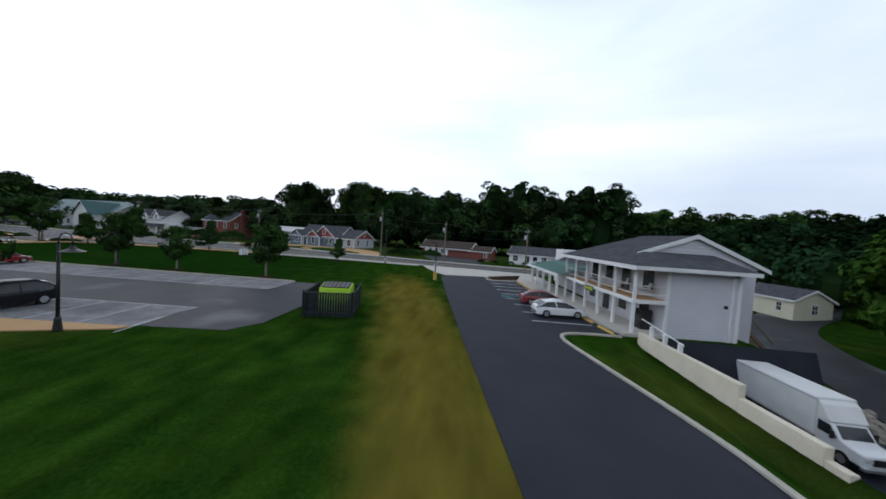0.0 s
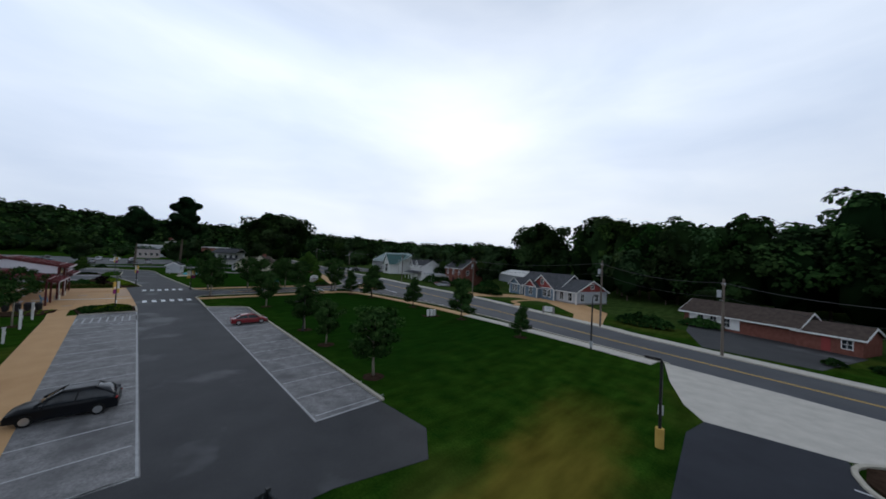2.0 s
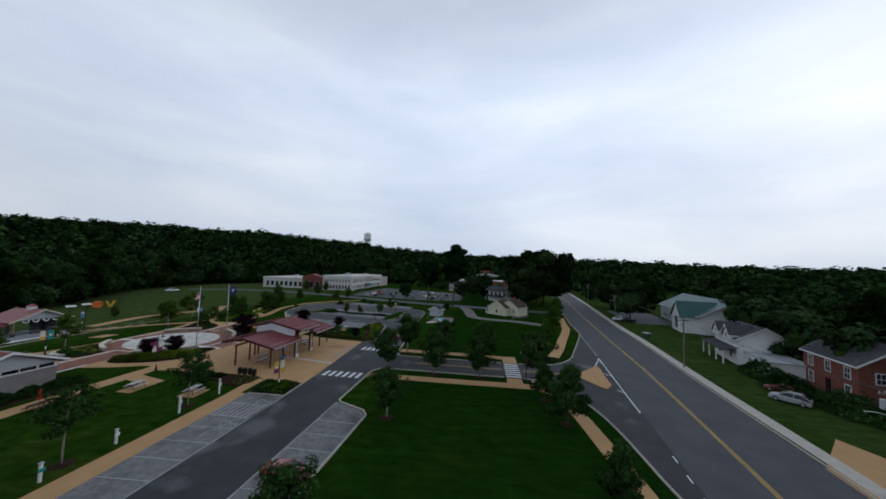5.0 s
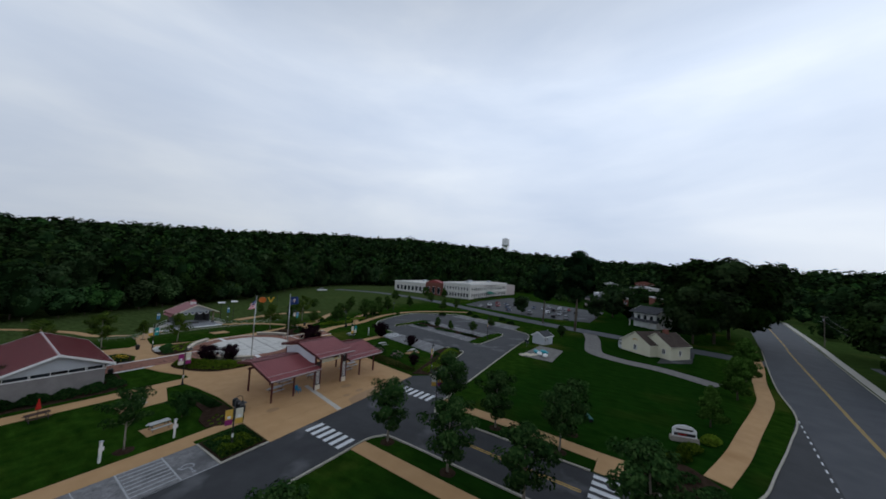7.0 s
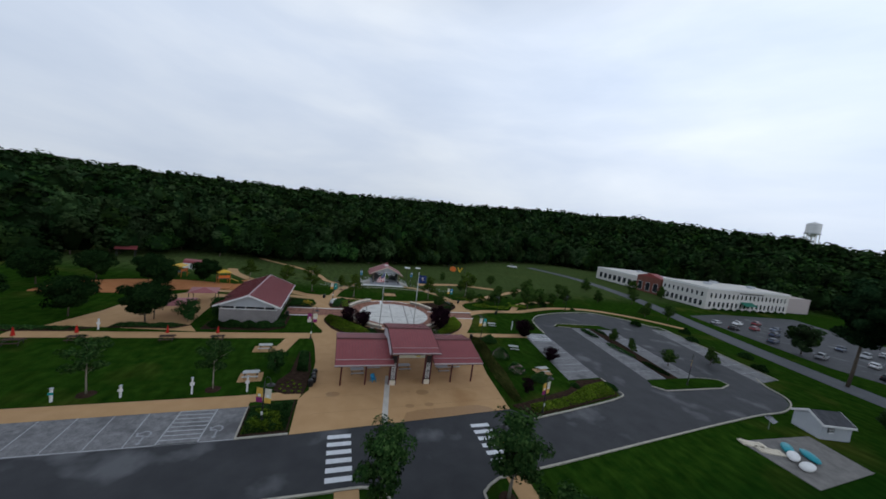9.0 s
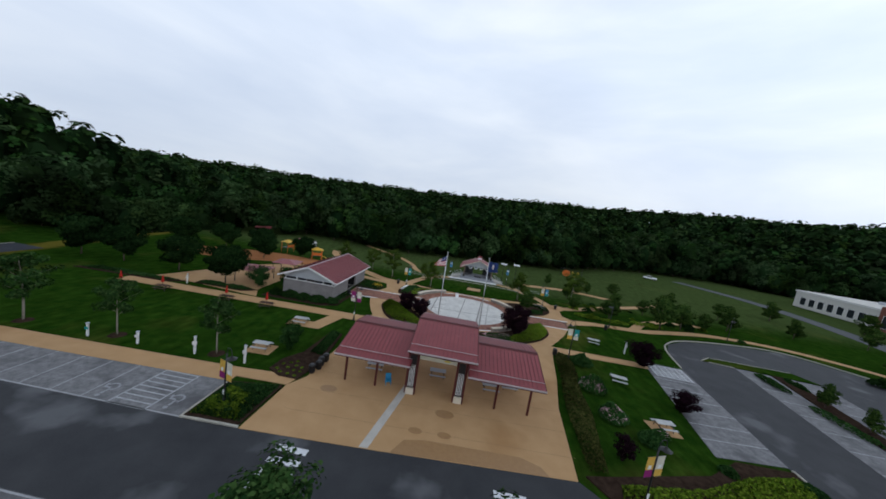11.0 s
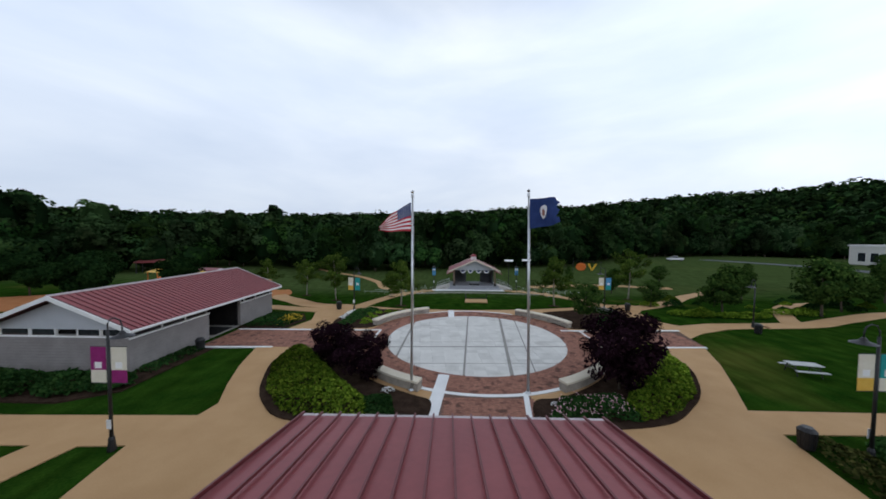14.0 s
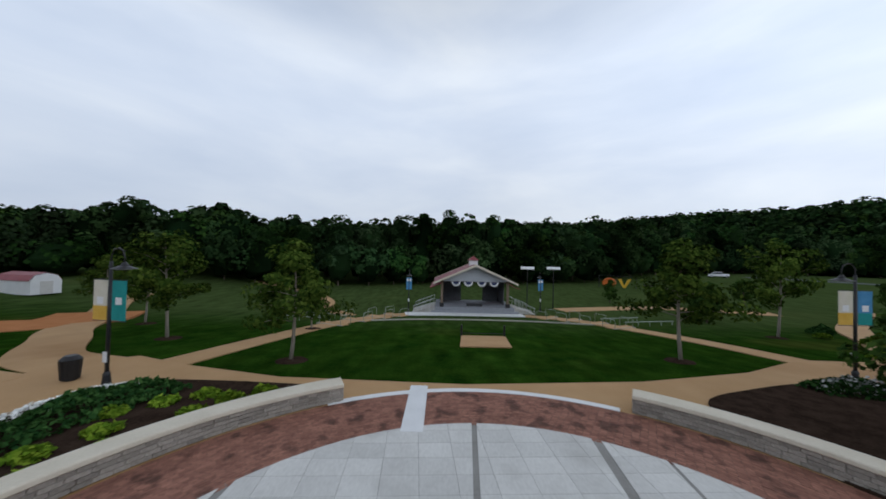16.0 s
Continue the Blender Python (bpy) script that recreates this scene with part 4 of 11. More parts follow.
# the round plaza
PLAZA_X, PLAZA_Y = 0.18, 0.42
grey = Shape().prism([(PLAZA_X + 8.05 * math.cos(a), PLAZA_Y + 8.05 * math.sin(a)) for a in np.linspace(0, 2 * math.pi, 97)[:-1]], 0.0, 0.070)
setting("round_plaza_base", grey, PLAZA_DARK, "dark grey strips and joints under the plaza slabs", "pavement")
ring = Shape().prism([(PLAZA_X + 10.35 * math.cos(a), PLAZA_Y + 10.35 * math.sin(a)) for a in np.linspace(0, 2 * math.pi, 97)[:-1]], 0.0, 0.060)
setting("brick_ring", ring, BRICK_JOINT, "weathered red brick paving ring", "pavement")
setting("brick_walk_south", Shape().prism([(-2.95, -13.6), (2.75, -13.6), (2.55, -9.4), (-2.75, -9.4)], 0.0, 0.0615), BRICK_JOINT, "weathered red brick paving", "pavement")
setting("brick_walk_west", Shape().prism([(-23.2, -2.6), (-9.4, -2.1), (-9.4, 2.4), (-23.0, 2.1)], 0.0, 0.0562), BRICK_JOINT, "weathered red brick paving", "pavement")
setting("brick_walk_east", Shape().prism([(9.4, -1.6), (20.0, -1.0), (21.0, 3.6), (9.4, 2.9)], 0.0, 0.0562), BRICK_JOINT, "weathered red brick paving", "pavement")
band = Shape()
for r, a0, a1 in ((10.45, 228, 312), (10.45, 60, 120)):
    ribbon(band, arc(PLAZA_X, PLAZA_Y, r, a0, a1, 30), 0.3, 0.086, 0.1)
ribbon(band, [(-3.35, -13.6), (-2.55, -7.3)], 0.75, 0.089, 0.1)
ribbon(band, [(1.75, -13.6), (2.4, -9.6)], 0.3, 0.089, 0.1)
ribbon(band, [(-1.9, 7.8), (-1.9, 11.2)], 0.7, 0.089, 0.1)
ribbon(band, [(-23.0, 2.25), (-8.9, 2.6)], 0.32, 0.089, 0.1)
ribbon(band, [(9.0, 3.1), (21.2, 3.75)], 0.32, 0.089, 0.1)
ribbon(band, [(-23.2, -2.75), (-17.0, -2.5)], 0.25, 0.089, 0.1)
ribbon(band, [(14.8, -1.35), (20.0, -1.15)], 0.25, 0.089, 0.1)
ribbon(band, [(-9.1, -1.2), (-9.0, 2.5)], 0.2, 0.092, 0.1)
ribbon(band, [(10.9, -0.6), (10.9, 3.05)], 0.2, 0.092, 0.1)
setting("plaza_bands", band, WHITE, "pale concrete border bands round the brick", "border")

# lot and apron at the motel
MOTEL_LOT = [(-79.7, -20.0), (-79.5, -28.2), (-78.5, -38.1), (-77.4, -50.0), (-76.4, -62.2), (-76.9, -64.6), (-82.3, -65.4), (-82.5, -63.6), (-83.1, -61.9), (-86.2, -63.0),
             (-86.4, -55.0), (-87.2, -48.0), (-88.2, -40.9), (-85.0, -40.6), (-84.2, -39.4), (-84.6, -36.5), (-85.6, -31.0), (-85.8, -28.0), (-86.6, -20.0), (-87.2, -8.0), (-80.5, -8.0)]
sheet("motel_lot", MOTEL_LOT, 0.03, NEW_ASPHALT, "dark sealed asphalt drive and parking", "parking lot")
sheet("motel_apron", [(-76.9, -64.6), (-75.6, -66.6), (-74.0, -71.0), (-72.6, -76.3), (-80.0, -75.2), (-91.0, -73.1), (-88.6, -69.0), (-86.0, -67.0), (-82.3, -65.4)], 0.04, CONCRETE, "pale concrete driveway apron", "pavement")
sheet("motel_bed", [(-82.6, -63.5), (-83.2, -62.1), (-86.4, -63.2), (-88.0, -69.0), (-84.6, -66.6), (-82.8, -65.0)], 0.12, MULCH, "mulched bed at the corner of the car park", "planting bed")
kerb("kerb_motel_bed", curve_pts([(-86.3, -63.1), (-83.2, -61.95), (-82.4, -63.6), (-82.7, -65.2), (-84.6, -66.8), (-88.0, -69.2)], 5))
kerb("kerb_motel_lawn", curve_pts([(-88.0, -40.75), (-85.0, -40.5), (-84.1, -39.4), (-84.5, -36.5), (-85.5, -31.0), (-85.7, -28.0), (-86.5, -20.0), (-87.0, -8.0)], 5), lift=0.1)
stall = Shape()
for y in (-62.3, -59.7, -57.4, -55.1, -52.8, -50.5, -48.0, -45.4, -43.0):
    mark(stall, -82.3 - 0.06 * (y + 60), y, -86.0 - 0.07 * (y + 60), y + 0.15, 0.1, 0.037)
setting("motel_bay_lines", stall, WHITE_LINE, "fresh white parking lines", "road marking")
sheet("motel_walk", [(-86.3, -63.0), (-86.5, -55.0), (-87.3, -48.0), (-88.2, -41.0), (-90.6, -41.0), (-90.6, -69.5), (-88.0, -69.2)], 0.16, CONCRETE, "pale concrete walk under the porch", "pavement")

# ground beyond
setting("low_yard", ribbon(Shape(), curve_pts([(-93.4, -8.0), (-94.0, -24.0), (-94.4, -34.0), (-94.8, -40.6)], 5), 8.0, 0.05), NEW_ASPHALT, "dark asphalt yard below the retaining wall", "yard")
setting("back_drive", ribbon(Shape(), curve_pts([(-100.5, -30.0), (-104.5, -42.0), (-108.0, -50.0), (-113.0, -56.5), (-122.0, -61.0), (-136.0, -62.0)], 6), 5.5, 0.05), ASPHALT, "asphalt drive to the outbuilding", "drive")
sheet("boat_slab", [(38.4, -47.6), (52.2, -48.4), (50.6, -54.8), (38.0, -55.2)], 0.06, GRAVEL, "pale concrete slab in the lawn", "slab")
setting("house_drive", ribbon(Shape(), curve_pts([(84.0, -56.0), (74.0, -58.5), (62.0, -60.2), (55.5, -62.0), (52.0, -68.0), (50.5, -76.0), (45.5, -84.6)], 6), 4.2, 0.03), GRAVEL, "worn gravel and asphalt drive", "drive")
setting("house_yard", Shape().prism([(56.5, -75.0), (62.5, -82.0), (78.0, -84.0), (80.0, -78.0)], -0.2, 0.035), ASPHALT, "dark asphalt beside the house", "drive")
setting("east_road", ribbon(Shape(), curve_pts([(78.0, -99.0), (86.0, -62.0), (90.5, -40.0), (97.0, -18.0), (106.0, 6.0), (118.0, 40.0), (122.0, 80.0), (110.0, 112.0)], 6), 7.5, 0.03), ROAD_ASPHALT, "grey asphalt side road", "road")
sheet("east_lot", [(112, -8), (106, -30), (112, -52), (160, -52), (190, 14), (142, 16), (118, 12)], 0.03, ASPHALT, "asphalt car park before the white building", "parking lot")
sheet("house_turnaround", [(-26.0, -96.5), (-30.8, -95.8), (-29.9, -99.5), (-36.0, -107.0), (-44.5, -106.5), (-55.0, -96.5), (-57.6, -90.2), (-62.3, -89.2), (-58.5, -103.0), (-50.0, -112.0), (-34.0, -113.5), (-25.0, -105.0), (-19.5, -103.5)], 0.03, TAN, "tan gravel crescent drive before the house", "drive")
setting("house_path", ribbon(Shape(), curve_pts([(-44.0, -94.0), (-42.6, -97.6), (-40.2, -99.6), (-40.0, -103.5), (-41.5, -107.0)], 6), 1.2, 0.05), TAN, "curving tan garden path", "path")
setting("sidewalk_far", ribbon(Shape(), [(x, y - 1.4) for x, y in curve_pts(ROAD_S, 5)], 1.6, 0.05), CONCRETE, "pale sidewalk across the road", "pavement")
sheet("ranch_drive", [(-74.0, -87.8), (-83.0, -87.0), (-87.0, -98.0), (-84.0, -108.0), (-70.0, -108.0), (-71.0, -98.0)], 0.03, ASPHALT, "asphalt driveway of the brick house", "drive")


# ---- pavilion with three red roofs ----
def seam_roof(parent, x0, x1, y_front, y_ridge, y_back, z_front, z_ridge, z_back, pitch=0.42):
    """A two-slope standing-seam roof: panels, raised seams, ridge cap, gutter and snow rail."""
    roof = part("roof", Shape().slab([(x0, y_front, z_front), (x1, y_front, z_front), (x1, y_ridge, z_ridge), (x0, y_ridge, z_ridge)], 0.14)
                .slab([(x0, y_ridge, z_ridge), (x1, y_ridge, z_ridge), (x1, y_back, z_back), (x0, y_back, z_back)], 0.14), ROOF_RED, parent, "red standing-seam metal roof")
    n = max(2, round((x1 - x0) / pitch))
    seam = Shape()
    for p, q in (((y_front, z_front), (y_ridge, z_ridge)), ((y_back, z_back), (y_ridge, z_ridge))):
        d = Vector((0, q[0] - p[0], q[1] - p[1]))
        up = Vector((0, -d.z, d.y)).normalized() * (1 if d.y > 0 else -1)
        a, b = Vector((0, p[0], p[1])), Vector((0, q[0], q[1])) - d.normalized() * 0.12
        seam.slab([a + up * 0.045 + Vector((-0.018, 0, 0)), a + up * 0.045 + Vector((0.018, 0, 0)), b + up * 0.045 + Vector((0.018, 0, 0)), b + up * 0.045 + Vector((-0.018, 0, 0))], 0.05)
    me = mesh_of("seam", seam, ROOF_SEAM)
    for i in range(n + 1):
        shared("seam", me, roof, Matrix.Translation((x0 + 0.03 + (x1 - x0 - 0.06) * i / n, 0, 0)))
    cap = Shape().slab([(x0 - 0.03, y_ridge - 0.3, z_ridge + 0.02 - 0.3 * (z_ridge - z_front) / (y_ridge - y_front)), (x1 + 0.03, y_ridge - 0.3, z_ridge + 0.02 - 0.3 * (z_ridge - z_front) / (y_ridge - y_front)),
                        (x1 + 0.03, y_ridge, z_ridge + 0.06), (x0 - 0.03, y_ridge, z_ridge + 0.06)], 0.03)
    cap.slab([(x0 - 0.03, y_ridge, z_ridge + 0.06), (x1 + 0.03, y_ridge, z_ridge + 0.06), (x1 + 0.03, y_ridge + 0.3, z_ridge - 0.02), (x0 - 0.03, y_ridge + 0.3, z_ridge - 0.02)], 0.03)
    part("ridge_cap", cap, RED_STEEL, roof)
    part("gutter", Shape().box(x0 - 0.05, y_front - 0.14, z_front - 0.16, x1 + 0.05, y_front, z_front - 0.02), GUTTER, roof, "pale galvanised gutter", bevel=0.02)
    part("back_gutter", Shape().box(x0 - 0.05, y_back, z_back - 0.16, x1 + 0.05, y_back + 0.14, z_back - 0.02), GUTTER, roof, "pale galvanised gutter", bevel=0.02)
    k = 0.16
    ry, rz = y_front + (y_ridge - y_front) * k, z_front + (z_ridge - z_front) * k + 0.1
    part("snow_rail", Shape().tube([(x0 + 0.05, ry, rz), (x1 - 0.05, ry, rz)], 0.03, 6), GUTTER, roof, "pale metal snow rail")
    part("fascia", Shape().box(x0, y_front, z_front - 0.3, x0 + 0.05, y_front + 0.06, z_front - 0.1).box(x0 + 0.05, y_front + 0.01, z_front - 0.3, x1, y_front + 0.06, z_front - 0.14), RED_STEEL, roof)
    for x in (x0, x1):
        s = 1 if x == x1 else -1
        rake = Shape()
        for p, q in (((y_front, z_front), (y_ridge, z_ridge)), ((y_ridge, z_ridge), (y_back, z_back))):
            rake.wedge([(p[0], p[1] - 0.3), (q[0], q[1] - 0.3), (q[0], q[1] + 0.03), (p[0], p[1] + 0.03)], "x", x if s > 0 else x - 0.04, x + 0.04 if s > 0 else x)
        part("rake_board", rake, RED_STEEL, roof)
    return roof


ROOF_SEAM = paint("dark_red_seam", (0.12, 0.026, 0.03), (0.16, 0.035, 0.04), 0.4, metal=0.3)
GUTTER = paint("pale_gutter", (0.42, 0.36, 0.36), (0.52, 0.46, 0.46), 0.4, metal=0.3)
pavilion = thing("picnic_pavilion", "open picnic pavilion with three red metal roofs on red steel posts", "pavilion")
seam_roof(pavilion, -12.8, -5.2, -31.9, -26.3, -22.4, 3.45, 4.75, 4.05)
seam_roof(pavilion, 0.5, 8.0, -31.7, -26.3, -22.4, 3.45, 4.75, 4.05)
seam_roof(pavilion, -5.6, 1.15, -31.9, -26.0, -21.4, 5.05, 6.35, 5.42)
for x in (-11.9, -8.7, 3.6, 6.9):
    for y in (-30.7, -24.4):
        part("post", Shape().box(x - 0.1, y - 0.1, 0.05, x + 0.1, y + 0.1, 3.5), RED_STEEL, pavilion, bevel=0.015)
for x in (-5.5, -4.6, -0.6, 0.3):
    for y in (-30.9, -22.9):
        part("post", Shape().box(x - 0.11, y - 0.11, 0.05, x + 0.11, y + 0.11, 5.1), RED_STEEL, pavilion, bevel=0.015)
for x in (-5.05, -0.15):
    part("post_panel", Shape().box(x - 0.33, -31.0, 0.75, x + 0.33, -30.85, 4.2), BLACK_METAL, pavilion, "dark panel with a striped banner")
    part("post_base", Shape().box(x - 0.4, -31.15, 0.05, x + 0.4, -30.65, 0.72), CAP, pavilion, "pale cast stone pier base", bevel=0.03)
    stripes = Shape()
    for k in range(4):
        stripes.box(x - 0.26 + 0.15 * k, -31.02, 0.9, x - 0.2 + 0.15 * k, -31.0, 3.2)
    part("banner_stripes", stripes, WHITE, pavilion, "white stripes of a hanging banner")
for x0, x1, z in ((-12.2, -5.7, 3.2), (0.6, 7.2, 3.2)):
    for y in (-30.7, -24.4):
        part("beam", Shape().box(x0, y - 0.09, z, x1, y + 0.09, z + 0.24), RED_STEEL, pavilion)
for y in (-30.9, -22.9):
    part("beam", Shape().box(-5.6, y - 0.1, 4.75, 0.4, y + 0.1, 5.03), RED_STEEL, pavilion)
for x in (-5.5, 0.3):
    part("gable_panel", Shape().wedge([(-30.8, 4.0), (-23.0, 4.0), (-23.0, 5.25), (-26.2, 6.05), (-30.8, 5.0)], "x", x - 0.06, x + 0.06), SIDING, pavilion, "pale panel under the high roof")
sign = thing("hanging_banner", "cream banner with dark lettering hung across the pavilion opening", "banner", -2.6, -30.75, 3.9)
part("cloth", Shape().box(-1.9, -0.02, -0.1, 1.9, 0.02, 0.85), paint("cream_cloth", (0.58, 0.55, 0.42), (0.66, 0.63, 0.5), 0.8), sign, "cream cloth")
part("dark_block", Shape().box(0.35, -0.035, 0.28, 1.5, -0.022, 0.62), BLACK_METAL, sign, "dark bars of lettering")
part("yellow_block", Shape().box(0.6, -0.035, 0.08, 1.2, -0.022, 0.22), paint("banner_yellow", (0.6, 0.45, 0.03), (0.65, 0.5, 0.05), 0.8), sign, "yellow bar of lettering")


# ---- restroom building ----
DARKGREY = paint("dark_grey_boards", (0.10, 0.105, 0.115), (0.15, 0.155, 0.165), 0.75)
rest = thing("restroom_building", "low taupe block building with a red metal gable roof", "building", -28.4, 0.9)
wall = Shape()
wall.box(-4.6, -8.6, 0.0, 4.6, -8.3, 2.55).box(-4.6, 8.3, 0.0, 4.6, 8.6, 3.4).box(-4.6, -8.3, 0.0, -4.3, 8.3, 3.4)
wall.box(4.3, -8.3, 0.0, 4.6, -1.5, 2.35).box(4.3, 2.8, 0.0, 4.6, 8.3, 2.35)
wall.box(0.6, -1.5, 0.0, 4.3, -1.3, 3.2).box(0.6, 2.6, 0.0, 4.3, 2.8, 3.2).box(0.4, -1.3, 0.0, 0.6, 2.6, 3.2)
# passage walls and ceiling near black: the passage's shade put into the colour
for k in range(0, len(wall.v), 8):
    part("wall" if k < 40 else "passage_wall", Shape().add(wall.v[k:k + 8], [(0, 2, 3, 1), (4, 5, 7, 6), (0, 1, 5, 4), (2, 6, 7, 3), (0, 4, 6, 2), (1, 3, 7, 5)]), BLOCK if k < 40 else DARK, rest)
MORTAR = paint("mortar", (0.15, 0.14, 0.135), (0.19, 0.18, 0.17), 0.9)
for k in range(1, 12):
    for box in ((4.598, -8.3, 4.604, -1.52), (4.598, 2.82, 4.604, 8.3), (-4.6, -8.606, 4.6, -8.598)):
        part("mortar_line", Shape().box(box[0], box[1], 0.2 * k - 0.006, box[2], box[3], 0.2 * k + 0.006), MORTAR, rest)
part("gable", Shape().wedge([(-4.6, 2.95), (4.6, 2.95), (4.6, 3.2), (0, 5.0), (-4.6, 3.2)], "y", -8.6, -8.42), GREY_SIDING, rest, "pale grey panelled gable")
part("gable", Shape().wedge([(-4.6, 3.4), (4.6, 3.4), (0, 5.0)], "y", 8.42, 8.6), GREY_SIDING, rest, "pale grey panelled gable")
part("header", Shape().box(-4.62, -8.63, 2.4, 4.62, -8.58, 2.52).box(4.58, -8.6, 2.28, 4.66, -1.45, 2.4).box(4.58, 2.75, 2.28, 4.66, 8.6, 2.4).box(4.3, -1.5, 2.9, 4.66, 2.8, 3.25), WHITE, rest, "white trim band")
for x0, x1 in ((-4.2, -2.3), (-2.1, -0.5), (1.1, 2.6), (2.8, 4.3)):
    win = part("window", Shape().box(x0, -8.56, 2.53, x1, -8.46, 2.94), GLASS, rest, "dark strip window")
    for x in (x0 - 0.06, x1):
        part("mullion", Shape().box(x, -8.62, 2.5, x + 0.06, -8.44, 2.97), WHITE, win)
for y0, y1 in ((-8.2, -6.1), (-6.0, -4.0), (-3.9, -1.7), (3.0, 5.4), (5.5, 8.2)):
    win = part("window", Shape().box(4.4, y0, 2.42, 4.5, y1, 2.95), GLASS, rest, "dark strip window")
    for y in (y0 - 0.06, y1):
        part("mullion", Shape().box(4.36, y, 2.4, 4.56, y + 0.06, 2.97), WHITE, win)
part("eave_wall", Shape().box(4.3, -8.5, 2.96, 4.58, -1.52, 3.3), WHITE, rest)
part("eave_wall", Shape().box(4.3, 2.82, 2.96, 4.58, 8.5, 3.3), WHITE, rest)
rr = Shape()
rr.slab([(5.4, -9.3, 3.16), (5.4, 9.2, 3.16), (0, 9.2, 5.3), (0, -9.3, 5.3)], 0.14)
rr.slab([(0, -9.3, 5.3), (0, 9.2, 5.3), (-5.4, 9.2, 3.16), (-5.4, -9.3, 3.16)], 0.14)
rest_roof = part("roof", rr, ROOF_RED, rest, "red standing-seam metal roof")
for side in (1, -1):
    d = Vector((-5.4 * side, 0, 2.14))
    up = Vector((2.14 * side, 0, 5.4)).normalized()
    a = Vector((5.4 * side, 0, 3.16)) + up * 0.05
    b = a + d * 0.97
    seam = Shape().slab([a + Vector((0, -0.02, 0)), a + Vector((0, 0.02, 0)), b + Vector((0, 0.02, 0)), b + Vector((0, -0.02, 0))] if side > 0 else
                        [a + Vector((0, 0.02, 0)), a + Vector((0, -0.02, 0)), b + Vector((0, -0.02, 0)), b + Vector((0, 0.02, 0))], 0.05)
    me = mesh_of("seam", seam, ROOF_SEAM)
    for k in range(42):
        shared("seam", me, rest_roof, Matrix.Translation((0, -9.2 + 0.446 * k, 0)))
part("ridge_cap", Shape().tube([(0, -9.35, 5.32), (0, 9.25, 5.32)], 0.09, 6), GUTTER, rest_roof)
for y in (-9.36, 9.2):
    part("rake_board", Shape().wedge([(5.45, 2.9), (5.45, 3.2), (0, 5.36), (0, 5.06)], "y", y, y + 0.06).wedge([(-5.45, 3.2), (-5.45, 2.9), (0, 5.06), (0, 5.36)], "y", y, y + 0.06), WHITE, rest_roof, "white rake board")
part("gutter", Shape().box(5.38, -9.3, 2.96, 5.52, 9.2, 3.12), WHITE, rest_roof, "white gutter", bevel=0.02)
part("soffit", Shape().box(4.62, -9.2, 2.9, 5.38, 9.1, 2.95), GREY_SIDING, rest)
part("floor_mat", Shape().box(2.0, -0.6, 0.07, 4.4, 1.9, 0.09), RUBBER, rest, "black entrance mat")
part("flood_lamp", Shape().box(4.62, 3.0, 2.66, 4.8, 3.25, 2.84).cyl(4.8, 3.12, 2.52, 2.66, 0.11, 0.06, 8), WHITE, rest, "white wall lamp")
part("passage_ceiling", Shape().box(0.62, -1.28, 2.86, 4.3, 2.58, 2.95), DARK, rest)
part("passage_floor", Shape().box(0.62, -1.28, 0.0, 4.6, 2.58, 0.066), PLAZA_DARK, rest, "dark concrete passage floor")
part("interior", Shape().box(-4.2, -8.2, 0.0, 0.3, 8.2, 3.1), DARK, rest)


# ---- stage ----
SZ = -2.5
stage = thing("bandstand_stage", "grey bandstand stage with a red gable roof, cupola and steps", "stage", 3.55, 44.3, SZ)
part("deck", Shape().box(-5.4, -3.3, 0.0, 5.4, 4.0, 0.95).box(-5.9, -3.9, 0.0, 5.9, -3.3, 0.5), paint("grey_deck", (0.25, 0.26, 0.28), (0.33, 0.34, 0.36), 0.75), stage, "grey deck and step", bevel=0.03)
for x in (-4.5, 4.5):
    for y in (-3.0, 3.6):
        post = part("post", Shape().box(x - 0.16, y - 0.16, 0.95, x + 0.16, y + 0.16, 4.6), WOOD, stage, bevel=0.02)
        part("post_base", Shape().box(x - 0.28, y - 0.28, 0.95, x + 0.28, y + 0.28, 1.5), BLACK_METAL, post, "dark boxed base")
for b in ((-4.3, 3.4, -1.5, 3.6), (1.9, 3.4, 4.3, 3.6)):
    part("back_wall", Shape().box(b[0], b[1], 0.95, b[2], b[3], 4.5), DARKGREY, stage, "dark grey board wall")
for b in ((-4.5, -0.6, -4.35, 3.4), (4.35, -0.6, 4.5, 3.4)):
    part("side_wall", Shape().box(b[0], b[1], 0.95, b[2], b[3], 4.5), DARKGREY, stage, "dark grey board wall")
part("gable", Shape().wedge([(-4.8, 4.6), (4.8, 4.6), (0, 6.5)], "y", -3.1, -2.95).box(-4.7, -3.1, 4.45, 4.7, -2.95, 4.62), GREY_SIDING, stage, "grey boarded gable")
part("back_gable", Shape().wedge([(-4.8, 4.6), (4.8, 4.6), (0, 6.5)], "y", 3.5, 3.62), GREY_SIDING, stage)
sr = Shape().slab([(5.65, -4.0, 4.3), (5.65, 4.6, 4.3), (0, 4.6, 6.75), (0, -4.0, 6.75)], 0.16)
sr.slab([(0, -4.0, 6.75), (0, 4.6, 6.75), (-5.65, 4.6, 4.3), (-5.65, -4.0, 4.3)], 0.16)
sroof = part("roof", sr, ROOF_RED, stage, "red metal roof")
for y in (-4.05, 4.6):
    part("rake_board", Shape().wedge([(5.7, 4.08), (5.7, 4.34), (0, 6.82), (0, 6.5)], "y", y, y + 0.06).wedge([(-5.7, 4.34), (-5.7, 4.08), (0, 6.5), (0, 6.82)], "y", y, y + 0.06), CAP, sroof, "pale rake board")
